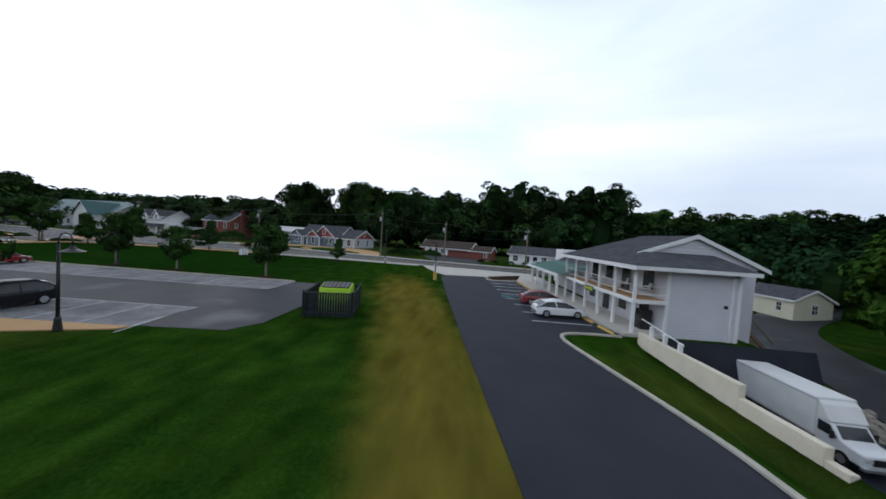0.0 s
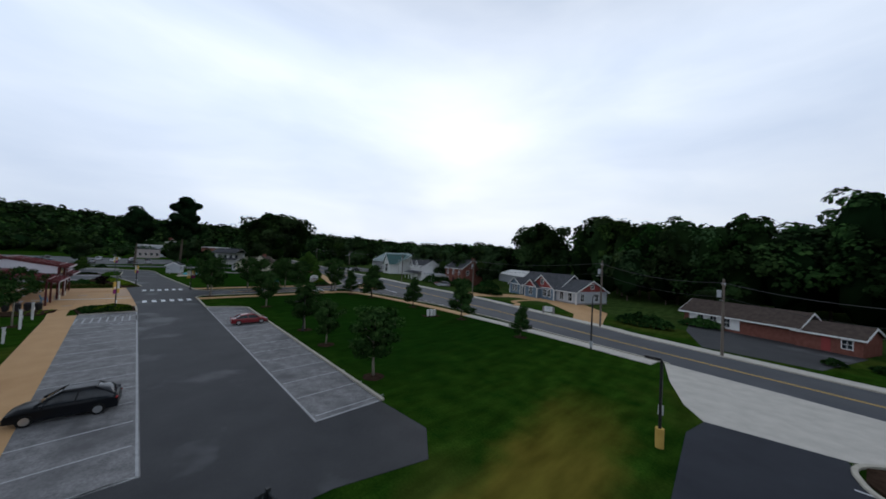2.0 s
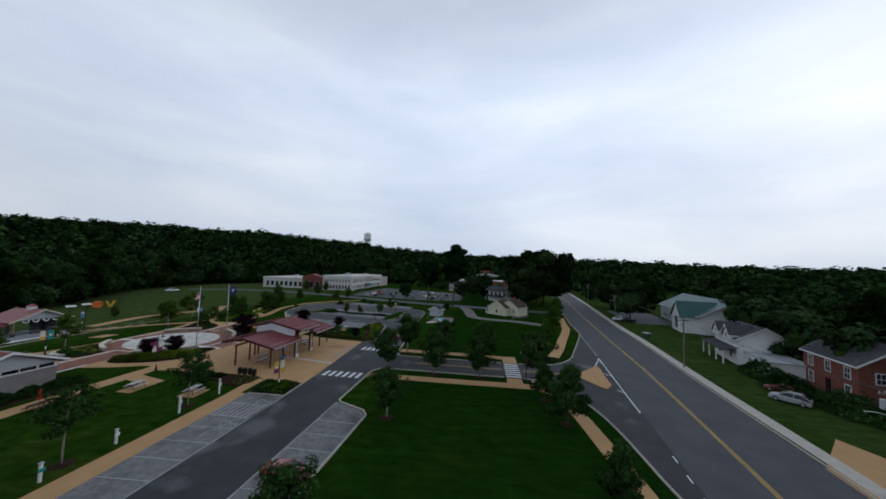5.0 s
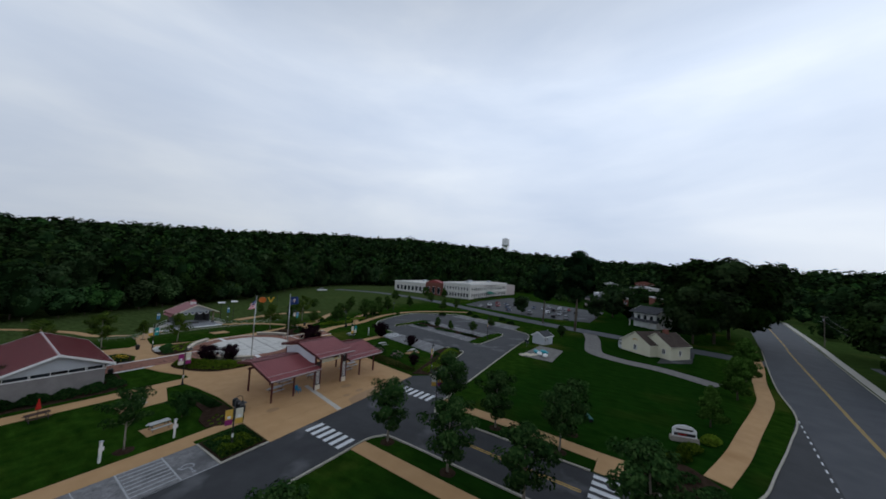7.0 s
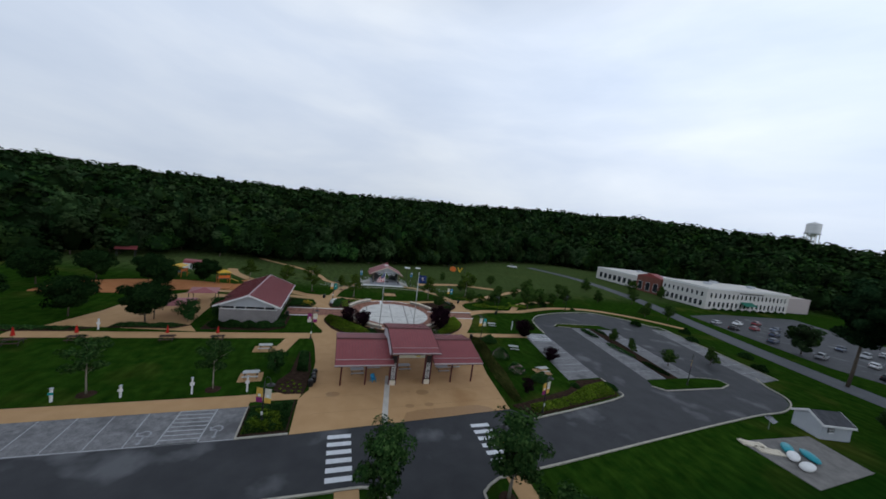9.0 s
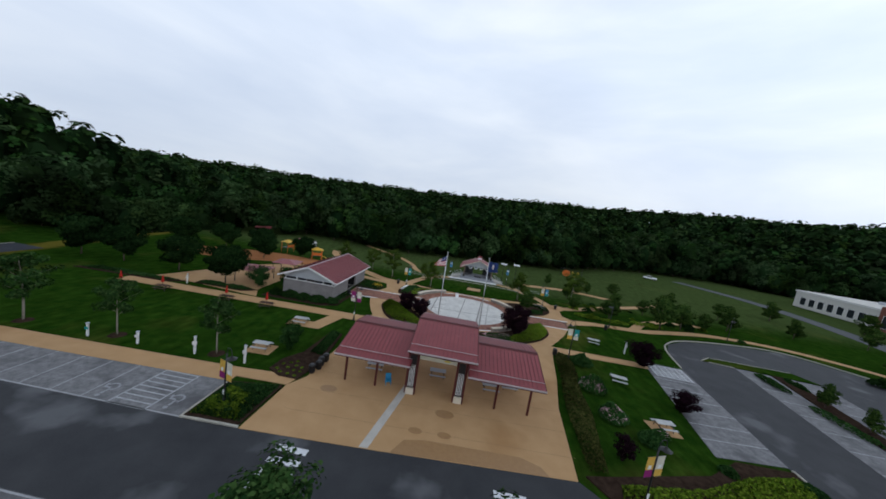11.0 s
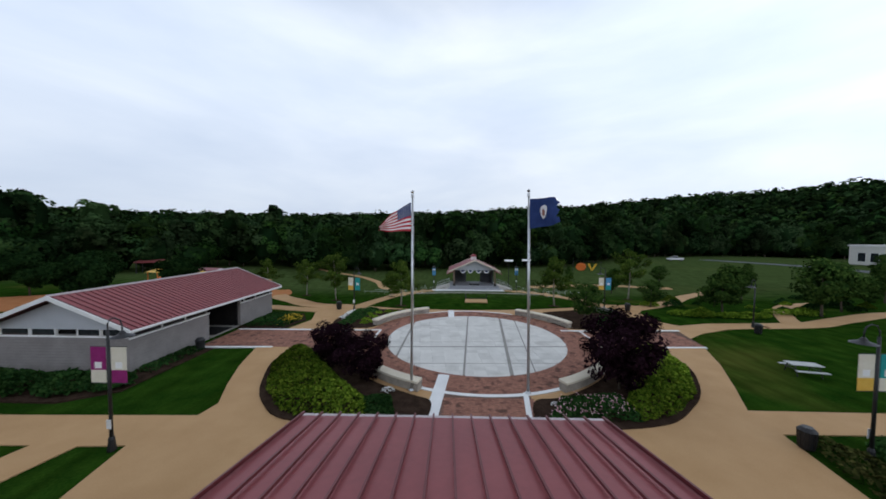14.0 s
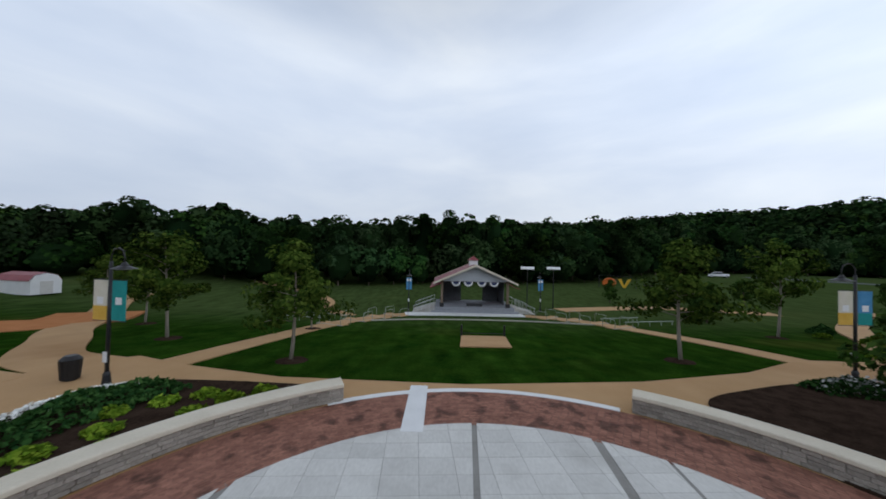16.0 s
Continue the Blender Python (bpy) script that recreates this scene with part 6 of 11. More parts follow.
def tree(name, label, h, spread, material, seed, leaves=2200, leaf=0.13, clear=0.28, shape="oval", bark=BARK, lean=0.04, girth=0.02, gaps=1.25):
    """A tree: tapered trunk, limbs, and a crown of leaf clumps carried by the limb tips."""
    r = random.Random(seed)
    ob = thing(name, label, "tree", 0, 0, 0)
    wood = Shape()
    top = Vector((r.uniform(-lean, lean) * h, r.uniform(-lean, lean) * h, h * 0.9))
    bend = Vector((r.uniform(-lean, lean) * h, r.uniform(-lean, lean) * h, h * 0.45))
    axis = [Vector((0, 0, -0.1)) * (1 - t) ** 2 + bend * 2 * t * (1 - t) + top * t * t for t in (0, 0.2, 0.4, 0.6, 0.8, 1.0)]
    wood.tube(axis, girth * h, 7, girth * h * 0.25)
    tips = []
    n = 15 if shape != "pine" else 22
    for i in range(n):
        t = clear + (0.97 - clear) * (i + r.random() * 0.6) / n
        k = min(len(axis) - 2, int(t * (len(axis) - 1)))
        q = t * (len(axis) - 1) - k
        p = axis[k].lerp(axis[k + 1], q)
        ang = i * 2.4 + r.uniform(-0.5, 0.5)
        w = (t - clear) / (1 - clear)
        reach = {"oval": math.sin(math.pi * min(1, 0.18 + 0.80 * w)) ** 0.7, "cone": 1.05 - 0.95 * w, "round": math.sqrt(max(0.05, 1 - (2 * w - 0.95) ** 2)), "pine": (0.35 + 0.65 * r.random()) * (1.0 - 0.55 * w),
                 "vase": 0.35 + 0.75 * w * (1.15 - 0.5 * w)}[shape]
        reach *= spread * r.uniform(0.7, 1.12)
        rise = {"oval": 0.45, "cone": 0.12, "round": 0.35, "pine": 0.1, "vase": 0.9}[shape] * reach
        e = p + Vector((math.cos(ang) * reach, math.sin(ang) * reach, rise))
        wood.tube([p, p.lerp(e, 0.5) + Vector((0, 0, 0.08 * reach)), e], girth * h * 0.32 * (1 - 0.6 * w), 5, girth * h * 0.07)
        for s in (0.45, 0.72, 1.0) if shape != "pine" else (0.7, 1.0):
            tips.append((p.lerp(e, s) + Vector((r.gauss(0, 0.07), r.gauss(0, 0.07), r.gauss(0.05, 0.05))) * spread, reach))
    tips.append((axis[-1], spread * 0.4))
    part("trunk", wood, bark, ob, smooth=True)
    g = np.random.default_rng(seed)
    centres, sizes, outs = [], [], []
    mid = np.array((0.0, 0.0, h * (0.5 + clear / 2)))
    per = max(4, 2 * leaves // len(tips))
    for c, reach in tips:
        rad = (0.26 if shape != "pine" else 0.17) * spread * r.uniform(0.75, 1.3) * gaps
        m = int(per * r.uniform(0.6, 1.4))
        d = g.normal(size=(m, 3))
        d /= np.linalg.norm(d, axis=1)[:, None]
        d *= rad * g.uniform(0.3, 1.0, size=(m, 1)) ** 0.5
        d[:, 2] *= 0.75 if shape != "pine" else 0.4
        centres.append(np.array(c) + d)
        o = d / rad + 0.8 * (np.array(c) - mid) / spread + np.array((0, 0, 0.3))
        outs.append(o / (np.linalg.norm(o, axis=1)[:, None] + 1e-6))
        sizes.append(leaf * g.uniform(0.6, 1.35, size=m))
    me = leaf_mesh("crown", np.concatenate(centres), np.concatenate(sizes), material, seed, out=np.concatenate(outs))
    shared("crown", me, ob)
    return ob


def place(proto, spots, seed, label="", jitter=0.12, group="", first=True):
    """The prototype at the first spot, copies at the rest: (x, y, scale)."""
    r = random.Random(seed)
    for i, (x, y, s) in enumerate(spots):
        m = pose(x, y, land(x, y) + 0.02, 0, 0, r.uniform(0, 360)) @ Matrix.Diagonal((s * r.uniform(1 - jitter, 1 + jitter), s * r.uniform(1 - jitter, 1 + jitter), s, 1))
        if i == 0 and first:
            proto.matrix_basis = m
            ob = proto
        else:
            ob = copy_thing(proto, m)
            ob.matrix_basis = m
        tagged(ob, label, group=group)


mulch_ring = mesh_of("mulch_ring", Shape().add([(0.9 * math.cos(a) * (1 + 0.1 * math.sin(5 * a)), 0.9 * math.sin(a), 0.0) for a in np.linspace(0, 2 * math.pi, 15)[:-1]] +
                     [(0.3 * math.cos(a), 0.3 * math.sin(a), 0.12) for a in np.linspace(0, 2 * math.pi, 15)[:-1]], [(i, (i + 1) % 14, 14 + (i + 1) % 14, 14 + i) for i in range(14)] + [tuple(range(14, 28))]), MULCH, smooth=True)


def mulch(spots):
    for x, y, s in spots:
        ob = new("mulch_mound", mulch_ring)
        ob.matrix_basis = pose(x, y, land(x, y) + 0.015) @ Matrix.Diagonal((s, s, 1, 1))
        tagged(ob, "round dark mulch mound at a tree's foot", "mulch", "mulch mounds under the young trees")


# young street trees beside the bays and along the entry
T1 = [(-59.2, -52.7, 0.95), (-49.4, -53.3, 0.85), (-42.4, -53.8, 0.98), (-24.4, -54.4, 1.05), (-8.7, -49.2, 1.25), (-8.9, -57.3, 1.35), (2.4, -50.2, 1.4), (2.2, -57.4, 1.35), (2.0, -65.2, 1.3), (-8.6, -64.8, 1.3), (7.0, -65.5, 1.2), (-7.2, -73.6, 1.45)]
place(tree("young_maple", "young maple with a loose oval crown in a mulch ring", 5.6, 1.8, YOUNG_LEAF, 11, 2600, 0.12, 0.27, "oval", PALE_BARK), T1[0::2], 1, group="young trees along the drive")
place(tree("young_maple", "young maple with a loose oval crown in a mulch ring", 5.4, 1.75, YOUNG_LEAF, 12, 2600, 0.12, 0.25, "oval", PALE_BARK), T1[1::2], 2, group="young trees along the drive")
T2 = [(-58.9, -73.0, 0.72), (-47.6, -74.7, 1.1), (-35.4, -75.2, 1.02), (-22.0, -74.8, 1.3), (-15.5, -73.5, 1.0)]
place(tree("pin_oak", "young pin oak with a pyramidal crown by the sidewalk", 5.4, 1.6, YOUNG_LEAF, 21, 4200, 0.11, 0.2, "cone"), T2, 3, group="young oaks by the road")
T3 = [(-37.6, -30.8, 1.25), (-26.2, -30.6, 1.2), (-48.0, -31.5, 1.45), (-58.6, -32.4, 1.4)]
place(tree("young_elm", "thin young elm with a pale trunk in the picnic lawn", 5.4, 1.6, YOUNG_LEAF, 31, 1500, 0.10, 0.38, "oval", PALE_BARK, girth=0.014, gaps=0.95), T3, 4, group="thin young lawn trees")
T4 = [(-8.8, 14.6, 1.12), (-19.6, 19.7, 1.28), (-12.0, 25.0, 0.8), (28.5, 25.7, 1.5), (12.8, 16.3, 1.25), (-27.0, 26.0, 1.1), (-38.0, 33.0, 1.1)]
place(tree("willow_oak", "young willow oak with a pale trunk and an airy layered crown", 6.0, 1.9, OAK_LEAF, 41, 2300, 0.10, 0.33, "cone", bark=PALE_BARK, girth=0.015, gaps=1.0), T4[0::2], 5, group="young oaks round the stage lawn")
place(tree("willow_oak", "young willow oak with a pale trunk and an airy layered crown", 5.8, 1.85, OAK_LEAF, 42, 2300, 0.10, 0.32, "oval", bark=PALE_BARK, girth=0.015, gaps=1.0), T4[1::2], 6, group="young oaks round the stage lawn")
mulch([(x, y, 0.9) for x, y, s in T1 + T2 + T3 + T4])
# dense round trees round the playground
T5 = [(-43.0, -9.0, 1.0), (-54.0, -7.0, 0.94), (-65.2, -7.0, 1.0), (-70.3, 11.2, 1.05), (-64.2, 17.0, 0.98), (-50.4, 12.2, 0.96), (-55.0, 17.4, 1.0), (-73.6, -7.4, 1.05), (-45.0, 20.6, 0.9)]
place(tree("zelkova", "dense dark round-crowned tree by the playground", 6.6, 2.75, ZELKOVA_LEAF, 51, 4600, 0.225, 0.30, "round", gaps=1.5), T5[0::2], 7, group="round trees by the playground")
place(tree("zelkova", "dense dark round-crowned tree by the playground", 6.9, 2.9, ZELKOVA_LEAF, 52, 4600, 0.225, 0.28, "round", gaps=1.5), T5[1::2], 8, group="round trees by the playground")
# purple trees in the plaza beds
place(tree("purple_crape_myrtle", "dark purple-leaved bushy tree in the plaza bed", 3.9, 2.1, PURPLE_LEAF, 61, 4200, 0.11, 0.14, "round", lean=0.06), [(-10.4, -6.2, 0.78), (8.3, -9.0, 1.2), (-7.8, -8.2, 0.76)], 9, group="purple trees of the plaza")
place(tree("purple_crape_myrtle", "dark purple-leaved bushy tree in the plaza bed", 3.4, 1.9, PURPLE_LEAF, 62, 3800, 0.11, 0.14, "round", lean=0.06), [(27.6, -12.2, 1.05), (26.0, -24.4, 0.7)], 10, group="purple trees of the plaza")
# garden trees north-east and round the car park
T6 = [(26.2, 16.2, 0.72), (33.4, 12.9, 1.2), (12.9, 6.8, 0.8), (36.8, 18.2, 0.9), (43.4, 10.6, 1.3), (31.0, 36.0, 0.95), (36.0, 44.0, 0.9), (65.7, 44.3, 1.0), (50.0, 14.0, 1.1), (50.6, -15.4, 0.7), (52.8, -27.4, 0.65), (66.2, -27.0, 0.8), (57.0, 17.0, 0.8), (66.4, 22.0, 1.25), (48.0, 26.0, 0.8), (89.0, 7.6, 1.0), (96.0, 4.6, 1.0), (84.0, 24.0, 1.0),
      (61.0, 40.0, 0.9), (96.0, 44.0, 1.2), (126.0, 46.0, 1.25), (136.0, 38.0, 1.3), (104.0, 26.0, 1.1), (42.0, 50.0, 0.8), (52.0, 53.0, 0.85), (30.0, 56.0, 0.8), (73.0, 34.0, 0.9), (50.6, -20.4, 0.6)]
place(tree("garden_tree", "young tree with a full rounded crown in the garden", 5.6, 2.0, GARDEN_LEAF, 71, 1700, 0.155, 0.22, "oval"), T6[0::2], 11, group="garden trees")
place(tree("garden_tree", "young pointed green tree in the garden", 5.4, 1.8, GARDEN_LEAF, 72, 1700, 0.155, 0.18, "cone"), T6[1::2], 12, group="garden trees")
# trees by the east sidewalk
T7 = [(-112.0, -46.5, 1.9), (22.1, -80.6, 0.95), (38.8, -86.2, 1.25), (53.5, -90.0, 1.5), (64.0, -91.4, 1.1)]
place(tree("sweetgum", "leafy bright green tree beside the sidewalk", 6.2, 1.9, LIGHT_LEAF, 81, 3600, 0.15, 0.16, "cone"), T7, 13, group="trees by the east sidewalk")
# tall pines and old oaks
place(tree("tall_pine", "tall loblolly pine with a dark dense crown", 30.0, 4.9, PINE_LEAF, 91, 9000, 0.46, 0.40, "oval", girth=0.014, gaps=1.5), [(85.5, -51.0, 1.0), (92.0, -37.8, 0.82)], 14, group="tall pines")
place(tree("spreading_oak", "old spreading oak with a broad dark crown", 19.0, 9.5, FOREST_LEAF, 92, 5200, 0.62, 0.2, "round", girth=0.018), [(101.0, -91.0, 1.38), (117.0, -97.0, 1.45), (95.0, -85.0, 0.95), (-8.0, -170.0, 1.3), (-34.0, -172.0, 1.4), (71.5, -121.5, 0.86), (106.0, -129.0, 0.9)], 15, group="old oaks")
place(tree("roadside_oak", "broad leafy tree beyond the road", 12.0, 4.8, FOREST_LEAF, 93, 2600, 0.46, 0.18, "round", girth=0.02), [(-4.0, -122.0, 0.9), (8.0, -124.0, 1.0), (20.0, -130.0, 1.1), (-15.0, -123.0, 1.15), (-6.0, -134.0, 1.2), (141.0, -58.0, 1.15), (128.0, -52.0, 0.85), (-72.0, -112.0, 0.5), (36.0, -136.0, 1.1), (-96.0, -104.0, 0.45), (-106.0, -22.0, 0.95), (-112.0, -30.0, 1.1), (112.0, -22.0, 0.7), (70.0, -50.0, 0.3)], 16, group="broad trees beyond the road")


# ---- woods ----
wr = random.Random(77)
# darker copy of the leaf green: shade inside the crowns, put into the colour
SHADE_LEAF = leaf_paint("inner_shade_leaves", (0.004, 0.011, 0.004), (0.007, 0.017, 0.006), (0.012, 0.025, 0.008))


def woods(name, label, spots, seed, quads=220, leaf=0.75, material=FOREST_LEAF, core=0.66):
    """Many trees as one mass of foliage; spots are (x, y, height, radius)."""
    g = np.random.default_rng(seed)
    centres, sizes, outs = [], [], []
    trunks, heart = Shape(), Shape()
    for x, y, h, rad in spots:
        z = land(x, y)
        k = int(g.integers(9, 15))
        # lobes spread evenly over the upper crown, some hanging lower
        up = np.linspace(0.98, -0.6, k) + g.uniform(-0.08, 0.08, size=k)
        up = np.clip(up, -0.9, 0.99)
        a = 2.4 * np.arange(k) + g.uniform(-0.5, 0.5, size=k) + g.uniform(0, 6.28)
        reach = g.uniform(0.62, 0.9, size=k)
        side = np.sqrt(1 - up ** 2) * reach
        c = np.stack([x + rad * side * np.cos(a), y + rad * side * np.sin(a), z + h * (0.55 + 0.33 * up * reach)], 1)
        m = max(4, quads // k)
        d = g.normal(size=(k, m, 3))
        d /= np.linalg.norm(d, axis=2)[..., None]
        away = (c - np.array((x, y, z + 0.5 * h))) / np.array((rad, rad, h * 0.4))
        d += 0.75 * away[:, None] + np.array((0, 0, 0.25))
        d /= np.linalg.norm(d, axis=2)[..., None]
        outs.append((d + np.array((0, 0, 0.2))).reshape(-1, 3))
        lobe = rad * g.uniform(0.30, 0.52, size=(k, 1, 1))
        shell = lobe * g.uniform(0.72, 1.06, size=(k, m, 1))
        centres.append((c[:, None] + d * shell * np.array((1, 1, 0.85))).reshape(-1, 3))
        sizes.append(leaf * g.uniform(0.6, 1.3, size=k * m))
        trunks.cyl(x, y, z - 0.3, z + h * 0.4, 0.012 * h, 0.008 * h, 5)
        # solid filler core, painted dark as the crown's inner shade
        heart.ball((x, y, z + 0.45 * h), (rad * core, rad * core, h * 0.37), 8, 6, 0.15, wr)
    me = leaf_mesh(name, np.concatenate(centres), np.concatenate(sizes), material, seed, slim=0.75, out=np.concatenate(outs))
    ob = tagged(new(name, me), label, "woodland", kind="stuff")
    part("trunks", trunks, BARK, ob)
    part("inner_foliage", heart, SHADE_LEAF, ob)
    return ob


NORTH = [(-330, -60), (-200, -30), (-125, 2), (-95, 34), (-70, 58), (-45, 70), (0, 84), (50, 104), (100, 128), (150, 142), (210, 118), (260, 60), (330, 30)]
SOUTH = [(-330, -90), (-200, -104), (-125, -112), (-96, -122), (-60, -133), (-20, -140), (40, -152), (70, -185), (120, -215), (330, -260)]
front, deep = [], []
for row in range(7):
    x = -300.0
    while x < 330:
        y = between(NORTH, x) + 6.0 * row * (1 + 0.12 * row) + wr.uniform(-2.5, 2.5)
        h = wr.choice((1.0, 1.0, 1.16)) * wr.uniform(14.0, 20.0) + 1.2 * row + 2 * smooth_step(0, 60, x) - 3 * smooth_step(10, 40, -x) + 5 * smooth_step(100, 170, -x)
        (front if row < 3 and -150 < x < 230 else deep).append((x, y, h if row else h * wr.uniform(0.45, 0.85), wr.uniform(3.6, 6.4)))
        x += wr.uniform(5.2, 8.6) * (1 if row < 3 else 1.4)
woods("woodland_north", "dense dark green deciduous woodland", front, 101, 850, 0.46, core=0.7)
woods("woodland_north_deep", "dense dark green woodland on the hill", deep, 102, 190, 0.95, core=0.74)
front, deep = [], []
for row in range(6):
    x = -260.0
    while x < 320:
        y = between(SOUTH, x) - 6.0 * row * (1 + 0.1 * row) + wr.uniform(-2.5, 2.5)
        h = wr.uniform(15.5, 20.0) if x < -132 else wr.uniform(22.0, 30.0) if x < -88 else wr.uniform(19.0, 27.0) if x < -30 else wr.uniform(13.0, 20.0)
        (front if row < 3 and x < 40 else deep).append((x, y, h if row else h * wr.uniform(0.5, 0.8), wr.uniform(4.0, 6.8)))
        x += wr.uniform(5.4, 9.0) * (1 if row < 3 else 1.4)
front = [s for s in front if not (-42 < s[0] < 10 and s[1] > -164)]
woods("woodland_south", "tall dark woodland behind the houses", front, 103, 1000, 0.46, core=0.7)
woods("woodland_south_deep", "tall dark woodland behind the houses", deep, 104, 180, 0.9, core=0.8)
spots = []
for row in range(5):
    y = -118.0
    while y < 30:
        spots.append((-124.0 - 7 * row + wr.uniform(-3, 3), y, wr.uniform(8, 11) + 0.6 * row, wr.uniform(3.0, 4.6)))
        y += wr.uniform(5, 8)
woods("woodland_west", "dark pines and hardwoods west of the motel", spots, 105, 550, 0.42, PINE_LEAF, core=0.62)
near, far = [], []
for ring in range(19):
    dist = 250 + 13 * ring + 0.45 * ring * ring
    a = -68.0
    while a < 172:
        lean = dist if a < 70 else dist - 60 * smooth_step(70, 100, a)
        h = (13 if ring < 4 else 18) * wr.uniform(0.7, 1.3)
        (near if ring < 7 else far).append((lean * math.cos(radians(a)), -30 + lean * math.sin(radians(a)), h, wr.uniform(5.0, 9.0) if ring < 7 else wr.uniform(7.0, 12.5)))
        a += math.degrees((12.5 if ring < 7 else 16.0) / dist) * wr.uniform(0.7, 1.3)
for name, spots, quads, leaf in (("woodland_hills", near, 150, 1.2), ("woodland_ridge", far, 70, 2.2)):
    spots = [q for q in spots if q[1] > between(NORTH, q[0]) or q[0] > 250 or q[1] < between(SOUTH, q[0])]
    spots = [(x, y, h * (0.55 if -14 < math.degrees(math.atan2(y + 30, x)) < 2 and x < 345 else 1.0), rad) for x, y, h, rad in spots]
    woods(name, "dense dark woodland over the far hills", spots, 106 + len(name), quads, leaf, core=0.7)
spots = [(wr.uniform(130, 300), wr.uniform(-100, 0) if wr.random() < 0.5 else wr.uniform(-230, -130), wr.uniform(7, 13), wr.uniform(3, 5)) for _ in range(110)]
spots = [s for s in spots if not (110 < s[0] < 195 and -56 < s[1] < 20)]
spots = [(x, y, h * (0.6 if -85 < y < 0 else 0.8), rad) for x, y, h, rad in spots]
woods("town_trees", "scattered town trees east of the park", spots, 107, 300, 0.6)


# ---- beds and shrubs ----
def shrub_mass(name, label, poly, h, material, seed, n=2500, leaf=0.10, dome=True, lift=0.05, category="shrubs"):
    """A bed of low foliage inside a polygon, rounded at its rim."""
    g = np.random.default_rng(seed)
    p = np.array(poly)
    lo, hi = p.min(0), p.max(0)
    pts = []
    while len(pts) < n:
        q = lo + (hi - lo) * g.random(2)
        inside, dist = False, 1e9
        for i in range(len(p)):
            a, b = p[i], p[(i + 1) % len(p)]
            if (a[1] > q[1]) != (b[1] > q[1]) and q[0] < (b[0] - a[0]) * (q[1] - a[1]) / (b[1] - a[1]) + a[0]:
                inside = not inside
            t = np.clip(np.dot(q - a, b - a) / (np.dot(b - a, b - a) + 1e-9), 0, 1)
            dist = min(dist, np.linalg.norm(q - a - t * (b - a)))
        if inside:
            k = min(1.0, (dist + 0.05) / (h * 0.9)) ** 0.5 if dome else 1.0
            lump = 0.74 + 0.34 * noise.noise(Vector((q[0] * 0.9, q[1] * 0.9, seed))) + 0.2 * noise.noise(Vector((q[0] * 2.7, q[1] * 2.7, seed + 7)))
            pts.append((q[0], q[1], land(q[0], q[1]) + lift + h * k * lump * g.uniform(0.45, 1.0) ** 0.4))
    me = leaf_mesh(name, np.array(pts), leaf * g.uniform(0.6, 1.4, size=n), material, seed, flat=0.3)
    return tagged(new(name, me), label, category, kind="stuff")


def oval(cx, cy, rx, ry, turn=0.0, n=14):
    a = radians(turn)
    return [(cx + rx * math.cos(t) * math.cos(a) - ry * math.sin(t) * math.sin(a), cy + rx * math.cos(t) * math.sin(a) + ry * math.sin(t) * math.cos(a)) for t in np.linspace(0, 2 * math.pi, n + 1)[:-1]]


def bed(name, poly, top=0.13):
    return sheet(name, poly, top, MULCH, "dark mulched planting bed", "planting bed", 0.2)


def rounded(poly):
    """The outline with each corner cut twice."""
    for _ in range(2):
        out = []
        for (ax, ay), (bx, by) in zip(poly, poly[1:] + poly[:1]):
            out += [(ax * 0.8 + bx * 0.2, ay * 0.8 + by * 0.2), (ax * 0.2 + bx * 0.8, ay * 0.2 + by * 0.8)]
        poly = out
    return poly


WEST_BED = [(-3.1, -10.7), (-3.45, -13.4), (-8.9, -13.1), (-11.4, -12.6), (-13.6, -10.2), (-15.2, -6.2), (-15.3, -4.2), (-14.4, -2.8), (-10.9, -2.5), (-10.6, -3.6), (-9.2, -6.2), (-7.2, -8.5), (-4.3, -10.2)]
EAST_BED = [(2.0, -13.4), (2.55, -10.4), (4.3, -10.3), (7.2, -8.4), (9.4, -6.0), (10.7, -3.0), (10.9, -1.7), (14.8, -1.4), (15.4, -3.2), (15.2, -6.0), (13.0, -9.6), (9.6, -12.4), (7.3, -13.0)]
NW_BED = [(-14.3, 3.1), (-9.9, 3.2), (-9.0, 6.4), (-6.6, 9.4), (-5.3, 10.9), (-9.5, 11.2), (-12.8, 11.2), (-14.4, 9.8), (-14.8, 6.0)]
NE_BED = [(9.9, 3.7), (14.2, 3.9), (16.8, 5.4), (18.8, 8.4), (19.2, 11.6), (17.0, 12.6), (13.6, 11.9), (9.4, 10.6), (8.6, 9.2), (8.6, 7.0)]
for nm, poly in (("bed_plaza_west", WEST_BED), ("bed_plaza_east", EAST_BED), ("bed_plaza_northwest", NW_BED), ("bed_plaza_northeast", NE_BED)):
    bed(nm, rounded(poly))
shrub_mass("spirea_border", "bright yellow-green spirea border round the plaza bed", [(-6.6, -13.0), (-8.6, -13.1), (-11.2, -12.1), (-13.3, -9.8), (-14.9, -6.2), (-15.0, -4.2), (-14.2, -3.0), (-12.2, -4.4), (-10.2, -7.4), (-8.0, -9.8), (-6.2, -11.8)], 1.2, LIME_LEAF, 201, 8200, 0.10)
shrub_mass("spirea_border", "bright yellow-green spirea border round the plaza bed", [(7.6, -12.6), (9.6, -12.0), (12.6, -9.6), (14.8, -6.0), (15.1, -3.4), (14.4, -2.0), (12.2, -2.8), (11.0, -6.4), (9.2, -9.0), (7.4, -11.2)], 1.2, LIME_LEAF, 202, 7400, 0.10)
